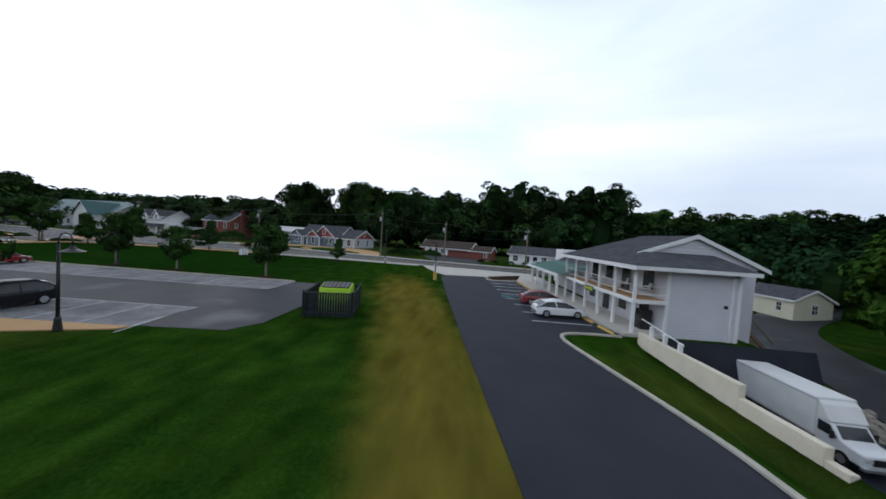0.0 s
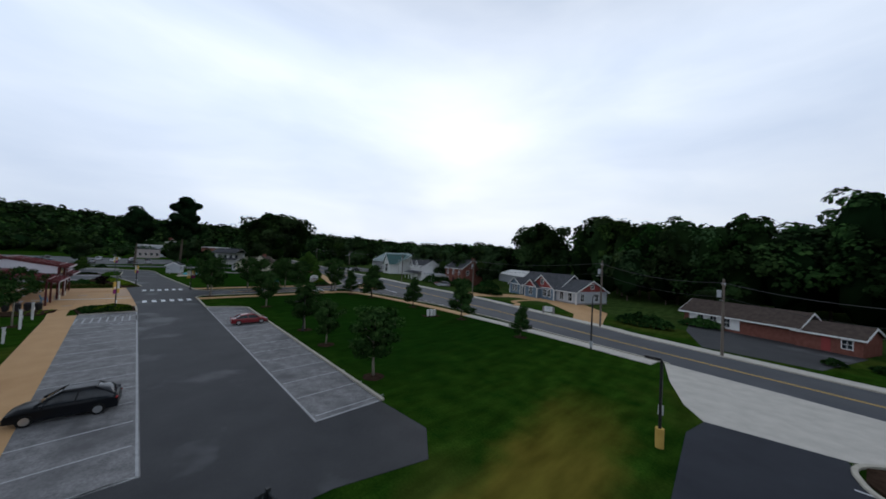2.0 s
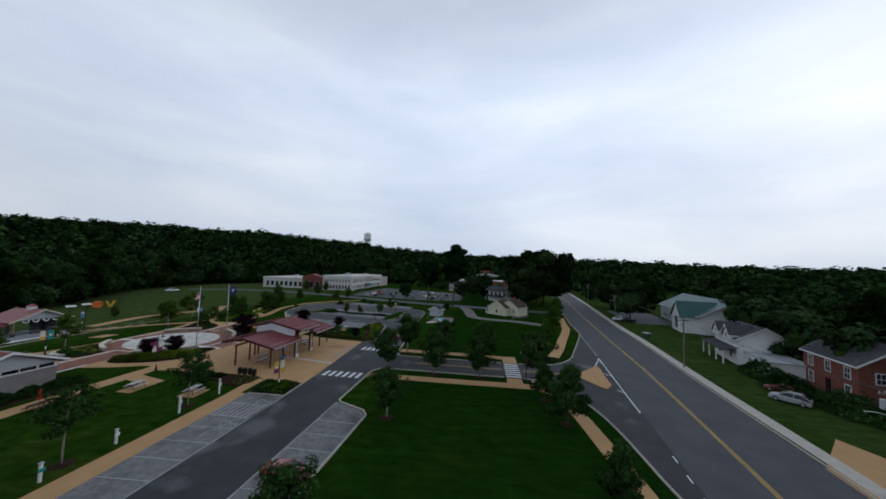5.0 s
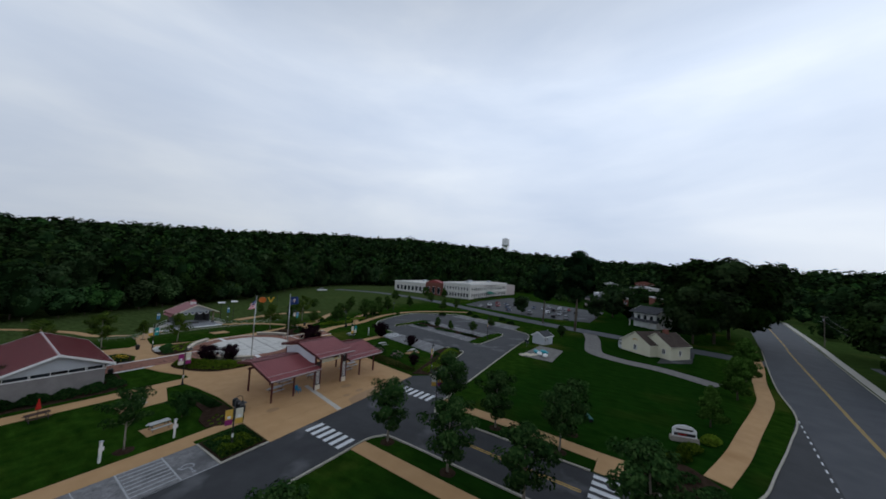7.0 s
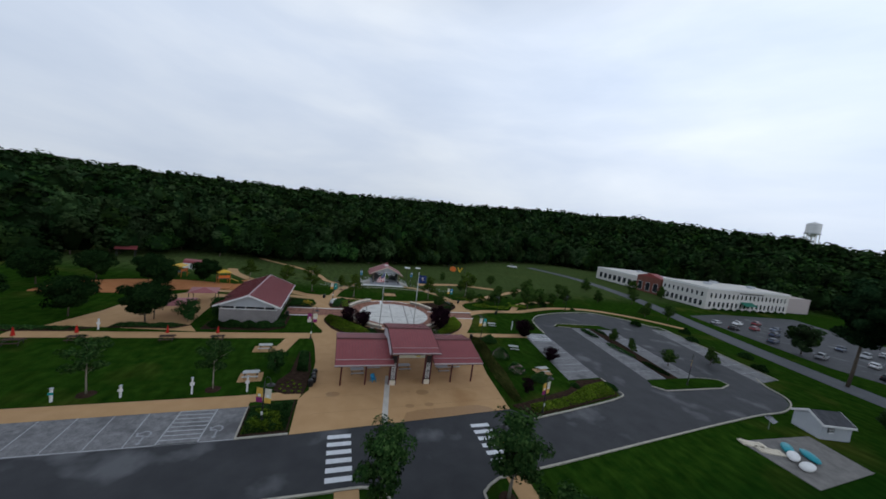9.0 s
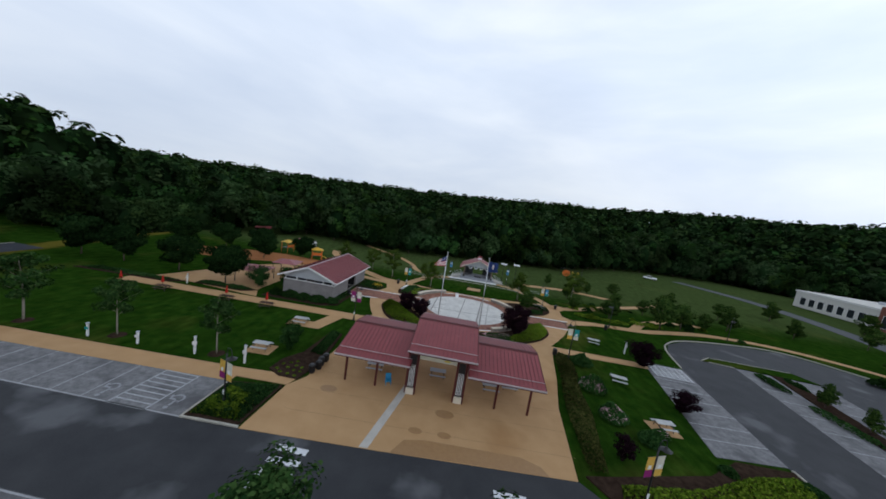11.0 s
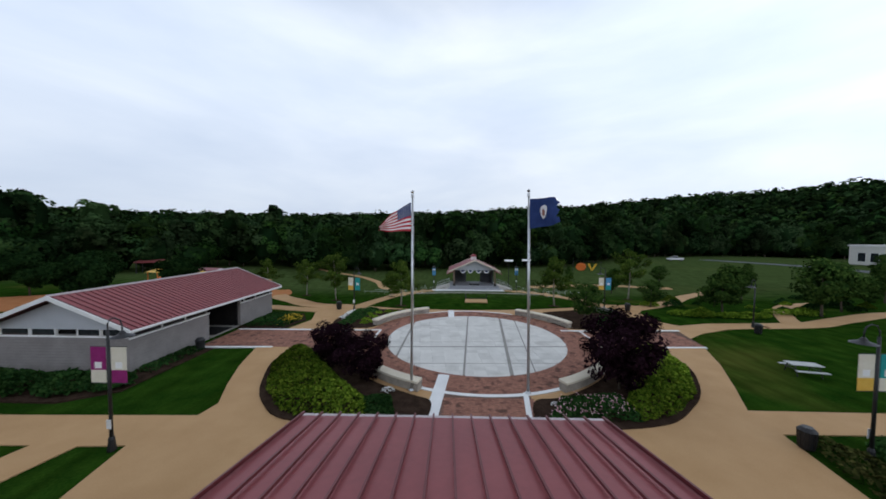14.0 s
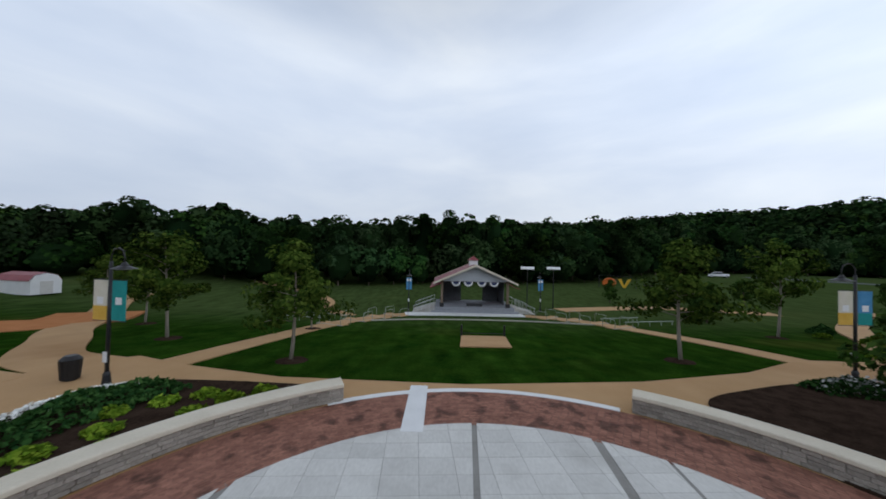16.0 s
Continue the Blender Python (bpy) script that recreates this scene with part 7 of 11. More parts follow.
shrub_mass("garden_perennials", "green perennials in the mulched plaza bed", [(-4.9, -13.0), (-7.0, -13.0), (-7.2, -10.6), (-5.6, -10.4)], 0.7, SHRUB_LEAF, 203, 1800, 0.09)
shrub_mass("garden_perennials", "green perennials in the mulched plaza bed", [(2.7, -12.9), (7.8, -12.5), (7.8, -9.8), (4.2, -10.4)], 0.75, SHRUB_LEAF, 204, 3000, 0.09)
shrub_mass("pink_coneflowers", "pale pink flower heads over green stems", [(2.8, -12.9), (7.4, -12.5), (7.2, -10.6), (4.0, -11.0)], 0.98, PINK_FLOWER, 205, 260, 0.05, False)
shrub_mass("white_flower_clump", "small clump of white flowers in mulch", oval(-5.9, -9.7, 0.4, 0.3), 0.35, WHITE_FLOWER, 206, 130, 0.05)
shrub_mass("white_flower_clump", "small clump of white flowers in mulch", oval(3.7, -11.0, 0.25, 0.2), 0.3, WHITE_FLOWER, 207, 60, 0.05)
shrub_mass("white_phlox_border", "white flowers along the edge of the bed", [(-13.2, 10.6), (-14.3, 9.6), (-14.6, 6.4), (-13.8, 6.4), (-13.5, 9.2), (-12.4, 10.4)], 0.5, WHITE_FLOWER, 208, 760, 0.07)
shrub_mass("daylily_bed", "green grassy perennials in the bed", [(-12.3, 10.6), (-13.6, 8.8), (-13.9, 4.0), (-12.4, 3.8), (-12.0, 7.0), (-10.6, 10.4)], 0.75, SHRUB_LEAF, 209, 2600, 0.10)
for i, (x, y) in enumerate(((-11.6, 8.4), (-10.8, 7.4), (-11.4, 6.2), (-10.6, 9.2), (-9.6, 9.8), (-9.2, 8.6), (-8.6, 9.6), (-11.2, 4.8), (-9.8, 6.6), (-7.7, 10.2), (-10.4, 5.4))):
    shrub_mass("lime_coleus", "low lime-green leafy plant in dark mulch", oval(x, y, 0.46, 0.42), 0.38, LIME_LEAF, 220 + i, 150, 0.11)
shrub_mass("white_phlox_border", "white flowers along the edge of the bed", [(14.6, 11.8), (16.2, 12.3), (18.6, 11.5), (18.4, 9.4), (17.4, 9.0), (16.6, 10.6), (15.0, 11.0)], 0.8, WHITE_FLOWER, 240, 700, 0.07)
shrub_mass("phlox_leaves", "green leaves under white phlox flowers", [(14.4, 11.9), (16.2, 12.4), (18.8, 11.6), (18.6, 9.2), (17.2, 8.8), (16.4, 10.5), (14.8, 10.9)], 0.72, SHRUB_LEAF, 242, 1500, 0.1)
shrub_mass("garden_perennials", "green perennials in the plaza bed", [(13.8, 4.4), (16.4, 5.8), (17.2, 8.0), (15.0, 8.2), (13.4, 6.2)], 0.6, SHRUB_LEAF, 241, 1300, 0.1)
for i, (x, y, r) in enumerate(((-32.6, -10.1, 1.3), (-30.2, -10.0, 1.5), (-27.6, -10.1, 1.4), (-25.2, -10.0, 1.5), (-23.0, -9.6, 1.2))):
    shrub_mass("restroom_shrub", "dark rounded evergreen shrub before the restroom", oval(x, y, r, r * 0.85), 1.75, SHRUB_LEAF, 1250 + i, 1500, 0.13)
shrub_mass("restroom_shrubs", "low plants along the restroom wall", [(-23.6, -7.8), (-22.2, -7.8), (-22.0, -3.2), (-23.6, -3.2)], 0.45, SHRUB_LEAF, 251, 900, 0.09)
bed("bed_restroom", [(-34.4, -8.0), (-34.4, -11.6), (-24.0, -11.6), (-21.8, -10.2), (-21.6, -3.0), (-23.7, -3.0), (-23.7, -7.8)], 0.09)
bed("bed_restroom_north", [(-23.6, 2.6), (-18.8, 2.7), (-18.0, 6.0), (-19.4, 8.6), (-23.4, 9.6)], 0.09)
shrub_mass("yellow_daylilies", "yellow and orange daylilies by the path", [(-20.2, 3.4), (-18.8, 4.0), (-18.4, 6.2), (-19.4, 8.0), (-20.6, 7.4), (-20.8, 4.6)], 0.6, YELLOW_FLOWER, 252, 320, 0.07)
shrub_mass("daylily_leaves", "grassy green leaves of daylilies", [(-23.2, 3.0), (-19.0, 3.2), (-18.4, 6.2), (-19.6, 8.2), (-23.0, 8.8)], 0.5, SHRUB_LEAF, 253, 2600, 0.11)
# beds at the front of the plaza
bed("bed_front_west", [(-21.3, -39.5), (-16.9, -39.4), (-16.8, -33.7), (-21.5, -34.6)], 0.14)
shrub_mass("front_hedge", "clipped low green and russet hedge beside the bays", [(-21.1, -39.2), (-17.1, -39.1), (-17.0, -34.0), (-21.2, -34.9)], 0.7, SHRUB_LEAF, 260, 4200, 0.11)
shrub_mass("front_hedge_gold", "yellow-green shrubs beside the bays", [(-21.1, -39.2), (-17.3, -39.1), (-17.6, -36.0), (-20.9, -35.2)], 0.78, LIME_LEAF, 261, 2600, 0.10)
bed("bed_walk_west", [(-19.7, -31.4), (-18.2, -32.3), (-16.2, -32.3), (-15.9, -30.4), (-15.8, -26.0), (-16.4, -20.6), (-18.0, -20.4), (-18.4, -27.0), (-19.6, -29.2)], 0.12)
shrub_mass("walk_hedge", "low dark hedge along the plaza edge", [(-17.6, -27.0), (-16.2, -27.0), (-16.6, -20.8), (-17.9, -20.6)], 0.8, SHRUB_LEAF, 262, 2600, 0.1)
for i, (x, y) in enumerate(((-19.0, -31.2), (-18.4, -31.7), (-17.5, -31.8), (-16.7, -31.9), (-18.9, -30.2), (-18.1, -30.7), (-17.3, -31.0), (-16.6, -31.1), (-18.3, -29.7), (-17.5, -30.1), (-16.8, -30.3), (-17.8, -29.3))):
    shrub_mass("young_shrub", "small pale-leaved young plant in bare mulch", oval(x, y, 0.17, 0.15), 0.3, LIME_LEAF, 1263 + i, 60, 0.07)
place(tree("garden_dogwood", "small bushy green tree by the plaza edge", 2.9, 1.3, SHRUB_LEAF, 264, 1800, 0.11, 0.15, "round"), [(-20.4, -26.6, 1.0), (-33.6, -5.0, 1.3), (-37.4, -8.2, 1.3)], 265)
bed("bed_front_east", [(10.4, -37.2), (12.2, -39.7), (20.0, -38.4), (29.6, -36.3), (31.0, -34.4), (31.2, -31.5), (26.0, -31.6), (22.0, -34.2), (13.0, -36.6)], 0.12)
shrub_mass("front_hedge_gold", "yellow-green groundcover along the kerb", [(12.4, -39.3), (20.0, -38.1), (29.4, -36.1), (30.8, -34.2), (30.6, -32.4), (26.0, -33.4), (20.0, -36.2), (13.0, -37.4)], 0.5, LIME_LEAF, 270, 4200, 0.12)
shrub_mass("east_hedge", "low dark hedge along the plaza edge", [(10.9, -36.6), (12.4, -36.6), (14.2, -28.0), (14.4, -24.2), (15.3, -20.6), (15.9, -17.0), (15.4, -13.6), (14.4, -13.6), (13.5, -16.0), (13.0, -20.6), (12.1, -25.0), (11.5, -28.4)], 0.75, HEDGE_LEAF, 271, 7000, 0.1)
place(tree("crape_myrtle", "rounded crape myrtle shrub with pale pink bloom", 2.6, 1.25, PURPLE_LEAF, 272, 1300, 0.1, 0.1, "round"), [(14.6, -34.2, 0.8)], 273)
for i, (x, y, s, fl) in enumerate(((16.3, -22.5, 1.75, 1), (16.4, -28.2, 1.5, 1), (17.4, -15.6, 1.6, 0), (18.6, -31.2, 1.15, 0), (20.4, -29.8, 0.8, 1), (24.0, -33.4, 0.7, 0))):
    shrub_mass("rounded_shrub", "rounded garden shrub" + (" with pale pink flowers" if fl else " in the lawn"), oval(x, y, s, s), 1.35 * s, SHRUB_LEAF, 280 + i, 2200, 0.11)
    if fl:
        shrub_mass("pink_bloom", "pale pink blossoms on a rounded shrub", oval(x, y, s * 0.95, s * 0.95), 1.42 * s, PINK_FLOWER, 290 + i, 420, 0.07)
bed("bed_entry", rounded([(-8.2, -72.4), (-9.2, -75.0), (-11.6, -76.6), (-12.2, -75.8), (-10.3, -73.8), (-9.7, -72.3)]), 0.13)
shrub_mass("entry_shrubs", "dark green shrubs in the mulched entry bed", [(-8.8, -73.4), (-9.6, -75.0), (-11.4, -76.0), (-11.6, -75.6), (-10.2, -73.9), (-9.6, -73.0)], 0.6, SHRUB_LEAF, 391, 900, 0.1)
shrub_mass("white_flower_clump", "small clump of white flowers in mulch", oval(-9.0, -73.0, 0.45, 0.3), 0.35, WHITE_FLOWER, 392, 110, 0.06)
# gardens north-east of the plaza
for i in range(34):
    x, y = wr.uniform(25, 62), wr.uniform(9, 30)
    s = wr.uniform(0.5, 1.5)
    if abs(y - (6.5 + 0.24 * (x - 30))) < 2.2 or abs(y - (8.6 + 0.62 * (x - 22))) < 2.5:
        continue
    shrub_mass("garden_shrub", "rounded garden shrub in the planted border", oval(x, y, s, s * 0.9), 1.1 * s, SHRUB_LEAF if i % 3 else LIME_LEAF, 300 + i, int(500 * s + 200), 0.13)
for i, (x, y, rx, ry) in enumerate(((27.5, 10.4, 3.0, 1.2), (33.0, 9.6, 3.4, 1.0), (41.0, 11.6, 3.8, 1.2), (48.5, -10.0, 1.0, 3.0), (48.0, -20.0, 1.0, 4.0), (47.8, -28.5, 0.9, 3.0), (53.0, -9.0, 0.7, 2.0), (30.6, -34.0, 0.8, 1.4))):
    shrub_mass("low_border", "low yellow-green border planting", oval(x, y, rx, ry), 0.7, LIME_LEAF if i < 3 else SHRUB_LEAF, 340 + i, 1200, 0.13)
for i, (x, y) in enumerate(((73.5, -2.0), (80.0, -14.0), (84.0, -24.0), (86.0, -8.0), (77.5, -30.0))):
    shrub_mass("verge_shrub", "rounded shrub on the grass verge", oval(x, y, 1.5, 1.5), 2.2, SHRUB_LEAF, 360 + i, 900, 0.2)
# house gardens
for i, (x, y, rx, ry, h) in enumerate(((-28.0, -105.5, 5.0, 1.6, 1.4), (-66.0, -96.0, 4.0, 2.0, 2.4), (-72.0, -104.0, 3.0, 1.6, 1.8), (-4.0, -112.0, 4.0, 3.0, 3.6), (3.0, -114.0, 4.0, 3.0, 3.4), (-20.0, -116.0, 4.0, 3.0, 3.6), (-12.0, -113.0, 4.5, 3.2, 3.8))):
    shrub_mass("house_shrubs", "dark green shrubs beside a house", oval(x, y, rx, ry), h, SHRUB_LEAF, 370 + i, 1500, 0.24)
for i, x in enumerate((-84.0, -87.0, -90.5, -94.0)):
    shrub_mass("roadside_shrub", "small round shrub on the verge", oval(x, -90.5 - 0.5 * i, 0.9, 0.9), 1.0, SHRUB_LEAF, 380 + i, 400, 0.14)
for i, (x, y, rx, turn) in enumerate(((12.4, -77.6, 2.0, -30), (16.6, -80.0, 1.8, -25), (4.6, -75.6, 2.6, -62), (3.6, -78.6, 1.8, -40), (9.4, -76.4, 1.6, -40))):
    shrub_mass("entry_shrubs", "green and gold shrubs at the entry sign", oval(x, y, rx, 1.0, turn), 0.8, SHRUB_LEAF if i in (2, 3) else LIME_LEAF, 385 + i, 900, 0.12)
bed("bed_entry_east", rounded([(2.4, -72.6), (5.4, -73.4), (8.6, -76.6), (6.4, -79.0), (5.2, -80.0), (2.6, -79.6), (2.0, -76.0)]), 0.1)


# ---- vehicles ----
CAR_BLACK = paint("black_car_paint", (0.005, 0.006, 0.008), (0.007, 0.008, 0.011), 0.3, 1.0, 10.0, 0.0)
CAR_BLACK.node_tree.nodes["Principled BSDF"].inputs["Specular IOR Level"].default_value = 0.22
CAR_RED = paint("dark_red_car_paint", (0.20, 0.012, 0.018), (0.24, 0.016, 0.022), 0.28, 1.0, 10.0, 0.0, coat=0.6)
CAR_WHITE = paint("white_car_paint", (0.68, 0.69, 0.70), (0.74, 0.75, 0.76), 0.3, 1.0, 10.0, 0.0, coat=0.5)
CAR_GREY = paint("silver_grey_car_paint", (0.30, 0.31, 0.33), (0.36, 0.37, 0.39), 0.3, 1.0, 10.0, 0.0, coat=0.5)
CAR_BLUE = paint("dark_blue_car_paint", (0.03, 0.05, 0.10), (0.04, 0.065, 0.12), 0.3, 1.0, 10.0, 0.0, coat=0.5)
LAMP_RED = paint("red_lamp_glass", (0.25, 0.01, 0.01), (0.3, 0.015, 0.015), 0.2)
LAMP_CLEAR = paint("clear_lamp_glass", (0.45, 0.46, 0.48), (0.55, 0.56, 0.58), 0.15)
def loft(stations, n=14):
    """A smooth shell through cross-sections (x, z_low, z_high, half_low, half_high), rounded at the shoulders."""
    sh = Shape()
    v = []
    for x, z0, z1, w0, w1 in stations:
        for k in range(n + 1):
            t = k / n
            y = -1 + 2 * t
            # from one sill over the top to the other: sides climb, then the top crowns
            if t < 0.3:
                q = t / 0.3
                v.append((x, -(w0 + (w1 - w0) * q**1.5), z0 + (z1 - z0) * 0.9 * q))
            elif t > 0.7:
                q = (1 - t) / 0.3
                v.append((x, w0 + (w1 - w0) * q**1.5, z0 + (z1 - z0) * 0.9 * q))
            else:
                q = (t - 0.5) / 0.2
                v.append((x, w1 * (0.94 * q + 0.06 * q**3) * (1 - 0.05 * q * q), z0 + (z1 - z0) * (1.0 - 0.1 * abs(q) ** 2.6)))
    m = len(stations)
    f = [(i * (n + 1) + k, (i + 1) * (n + 1) + k, (i + 1) * (n + 1) + k + 1, i * (n + 1) + k + 1) for i in range(m - 1) for k in range(n)]
    f += [tuple(range(n + 1)), tuple((m - 1) * (n + 1) + k for k in range(n, -1, -1))]
    return sh.add(v, f)


STYLES = {  # body top line (x, z), glasshouse (x, z), both from tail to nose
    "sedan": ([(-2.28, 0.62), (-2.2, 0.92), (-1.6, 1.0), (-0.6, 1.0), (0.9, 0.98), (1.7, 0.88), (2.15, 0.72), (2.3, 0.55)], [(-1.75, 0.97), (-1.0, 1.36), (-0.4, 1.44), (0.3, 1.42), (0.7, 1.28), (1.25, 0.96)]),
    "hatch": ([(-2.22, 0.62), (-2.2, 1.0), (-1.8, 1.05), (-0.6, 1.0), (0.95, 0.98), (1.7, 0.86), (2.15, 0.68), (2.3, 0.5)], [(-2.05, 1.0), (-1.3, 1.36), (-0.5, 1.48), (0.2, 1.46), (0.7, 1.28), (1.4, 0.94)]),
    "suv": ([(-2.3, 0.7), (-2.28, 1.08), (-2.1, 1.14), (-0.6, 1.1), (0.9, 1.08), (1.8, 1.0), (2.2, 0.82), (2.32, 0.6)], [(-2.2, 1.08), (-1.85, 1.52), (-1.2, 1.66), (0.1, 1.66), (0.6, 1.46), (1.15, 1.06)]),
    "pickup": ([(-2.8, 0.75), (-2.8, 1.12), (-0.9, 1.12), (0.9, 1.12), (2.1, 1.05), (2.5, 0.9), (2.62, 0.65)], [(-0.85, 1.1), (-0.7, 1.7), (-0.1, 1.78), (0.4, 1.76), (0.8, 1.5), (1.35, 1.1)]),
}


def car(name, label, style, material, x, y, z, turn, scale=1.0, group=""):
    ob = thing(name, label, "car" if style != "pickup" else "pickup truck", x, y, z, turn, group)
    ob.scale = (scale, scale, scale)
    top, glass = STYLES[style]
    low = 0.28 if style != "pickup" else 0.42
    back, front = top[0][0], top[-1][0]
    half = lambda px: 0.92 * (1 - 0.22 * max(0.0, (abs(px) - 1.5) / 0.9) ** 2)
    part("body", loft([(px, low, pz, half(px), half(px) - 0.06) for px, pz in top]), material, ob, smooth=True)
    g = [(px, 0.9, pz, 0.84, 0.84 - 0.42 * (pz - 0.95)) for px, pz in glass]
    part("glasshouse", loft(g), GLASS, ob, "dark glass", smooth=True)
    hi = max(pz for _, pz in glass)
    mids = [p for p in glass if p[1] > hi - 0.14]
    wr_ = 0.84 - 0.42 * (hi - 0.95)
    roof = [(mids[0][0] - 0.12, hi - 0.16, mids[0][1] - 0.03, wr_ + 0.03, wr_ - 0.02)] + [(px, pz - 0.1, pz + 0.025, wr_ + 0.04, wr_ - 0.01) for px, pz in mids] + [(mids[-1][0] + 0.12, hi - 0.16, mids[-1][1] - 0.03, wr_ + 0.03, wr_ - 0.02)]
    part("roof", loft(roof), material, ob, smooth=True)
    for s in (-1, 1):
        for (ax, az), (bx, bz) in ((glass[0], mids[0]), (mids[-1], glass[-1])):
            wa, wb = 0.84 - 0.42 * (az - 0.95), 0.84 - 0.42 * (bz - 0.95)
            part("pillar", Shape().tube([(ax, s * (wa - 0.02), az), (bx, s * (wb - 0.02), bz)], 0.05, 5), material, ob)
        cx = 0.5 * (mids[0][0] + mids[-1][0])
        part("pillar", Shape().tube([(cx + 0.1, s * 0.84, 1.0), (cx, s * (wr_ + 0.02), hi - 0.08)], 0.045, 5), material, ob)
        part("headlight", Shape().ball((front - 0.22, s * 0.62, 0.70 if style != "pickup" else 0.88), (0.16, 0.17, 0.07), 8, 5), LAMP_CLEAR, ob, "clear headlight", smooth=True)
        part("tail_light", Shape().ball((back + 0.07, s * 0.68, 0.86), (0.09, 0.17, 0.09), 8, 5), LAMP_RED, ob, "red tail light", smooth=True)
        part("mirror", Shape().ball((glass[-1][0] - 0.28, s * 0.98, 1.04), (0.08, 0.11, 0.07), 8, 5), material, ob, smooth=True)
        for wx in (back + 0.85, front - 0.88):
            tyre = part("wheel", Shape().add([(wx + 0.34 * math.cos(a), s * yy, 0.34 + 0.34 * math.sin(a)) for yy in (0.70, 0.935) for a in np.linspace(0, 2 * math.pi, 17)[:-1]],
                        [(i, (i + 1) % 16, 16 + (i + 1) % 16, 16 + i) for i in range(16)] + [tuple(range(15, -1, -1)), tuple(range(16, 32))]), RUBBER, ob, "black tyre")
            part("rim", Shape().add([(wx + 0.22 * math.cos(a), s * yy, 0.34 + 0.22 * math.sin(a)) for yy in (0.80, 0.95) for a in np.linspace(0, 2 * math.pi, 11)[:-1]],
                 [(i, (i + 1) % 10, 10 + (i + 1) % 10, 10 + i) for i in range(10)] + [tuple(range(9, -1, -1)), tuple(range(10, 20))]), STEEL, tyre, "grey alloy rim")
    part("front_bumper", Shape().box(front - 0.16, -0.62, 0.3, front + 0.02, 0.62, 0.46), BLACK_METAL, ob, bevel=0.03)
    part("rear_bumper", Shape().box(back - 0.03, -0.68, 0.34, back + 0.14, 0.68, 0.5), BLACK_METAL, ob, bevel=0.03)
    return ob


car("black_suv", "black estate SUV parked in the paver bays", "suv", CAR_BLACK, -54.3, -37.4, 0.035, 84, 0.84)
car("red_sedan", "dark red sedan parked in the paver bays", "sedan", CAR_RED, -35.8, -49.6, 0.035, -92, 0.82)
car("white_hatchback", "white hatchback parked nose to the motel walk", "hatch", CAR_WHITE, -85.6, -44.9, 0.03, 184, 0.8)
car("red_hatchback", "dark red hatchback parked nose to the motel walk", "hatch", CAR_RED, -85.5, -48.9, 0.03, 183, 0.8)
cr = random.Random(9)
for i in range(34):
    row, k = divmod(i, 9)
    x, y = 113 + 11.5 * row + 2.2 * (k % 2) * 0 + 0.6 * k, -42 + 5.6 * k + cr.uniform(-0.3, 0.3)
    if cr.random() < 0.25:
        continue
    style = cr.choice(("sedan", "suv", "hatch", "suv"))
    mt, word = cr.choice(((CAR_WHITE, "white"), (CAR_GREY, "silver grey"), (CAR_BLACK, "black"), (CAR_BLUE, "dark blue"), (CAR_RED, "dark red")))
    car("parked_car", word + " car in rows before the white building", style, mt, x, y, 0.035, 8 + cr.choice((0, 180)), 1.0, "cars before the white building")
car("white_pickup", "white pickup parked beyond the meadow", "pickup", CAR_WHITE, 92.0, 104.0, land(92, 104) + 0.05, 160, 1.1)
car("silver_van", "silver car before the white farmhouse", "suv", CAR_GREY, -9.0, -108.0, 0.03, 40, 0.9)
car("red_parked_car", "red car before the white farmhouse", "sedan", CAR_RED, -5.0, -110.5, 0.03, 30, 0.9)
car("white_parked_car", "white car in front of the white house", "suv", CAR_WHITE, -95.0, -87.4, 0.03, 10, 0.8)
car("black_parked_car", "black car in front of the white house", "suv", CAR_BLACK, -98.6, -87.0, 0.03, 60, 0.8)
car("black_roadside_car", "black pickup parked beyond the road", "pickup", CAR_BLACK, 63.0, -117.0, 0.03, 100, 0.95)
car("white_roadside_car", "white car parked beyond the road", "suv", CAR_WHITE, 67.0, -115.5, 0.03, 100, 0.95)

truck = thing("box_truck", "white box truck with a long cargo body parked below the wall", "truck", -95.0, -37.2, -3.05, 86)
truck.scale = (0.74, 0.74, 0.74)
part("cargo_box", Shape().box(-4.2, -1.1, 0.85, 1.6, 1.1, 3.2), WHITE, truck, "white smooth cargo box", bevel=0.05)
part("roof_cap", Shape().wedge([(1.6, 2.0), (2.4, 2.1), (1.9, 2.9), (1.6, 3.1)], "y", -1.0, 1.0), WHITE, truck, bevel=0.04)
part("cab", Shape().wedge([(1.55, 0.55), (3.95, 0.55), (4.0, 1.2), (2.9, 1.35), (2.35, 2.05), (1.55, 2.1)], "y", -0.95, 0.95), CAR_WHITE, truck, bevel=0.06)
part("windscreen", Shape().slab([(2.86, -0.8, 1.42), (2.86, 0.8, 1.42), (2.44, 0.75, 1.98), (2.44, -0.75, 1.98)], 0.02), GLASS, truck, "dark windscreen")
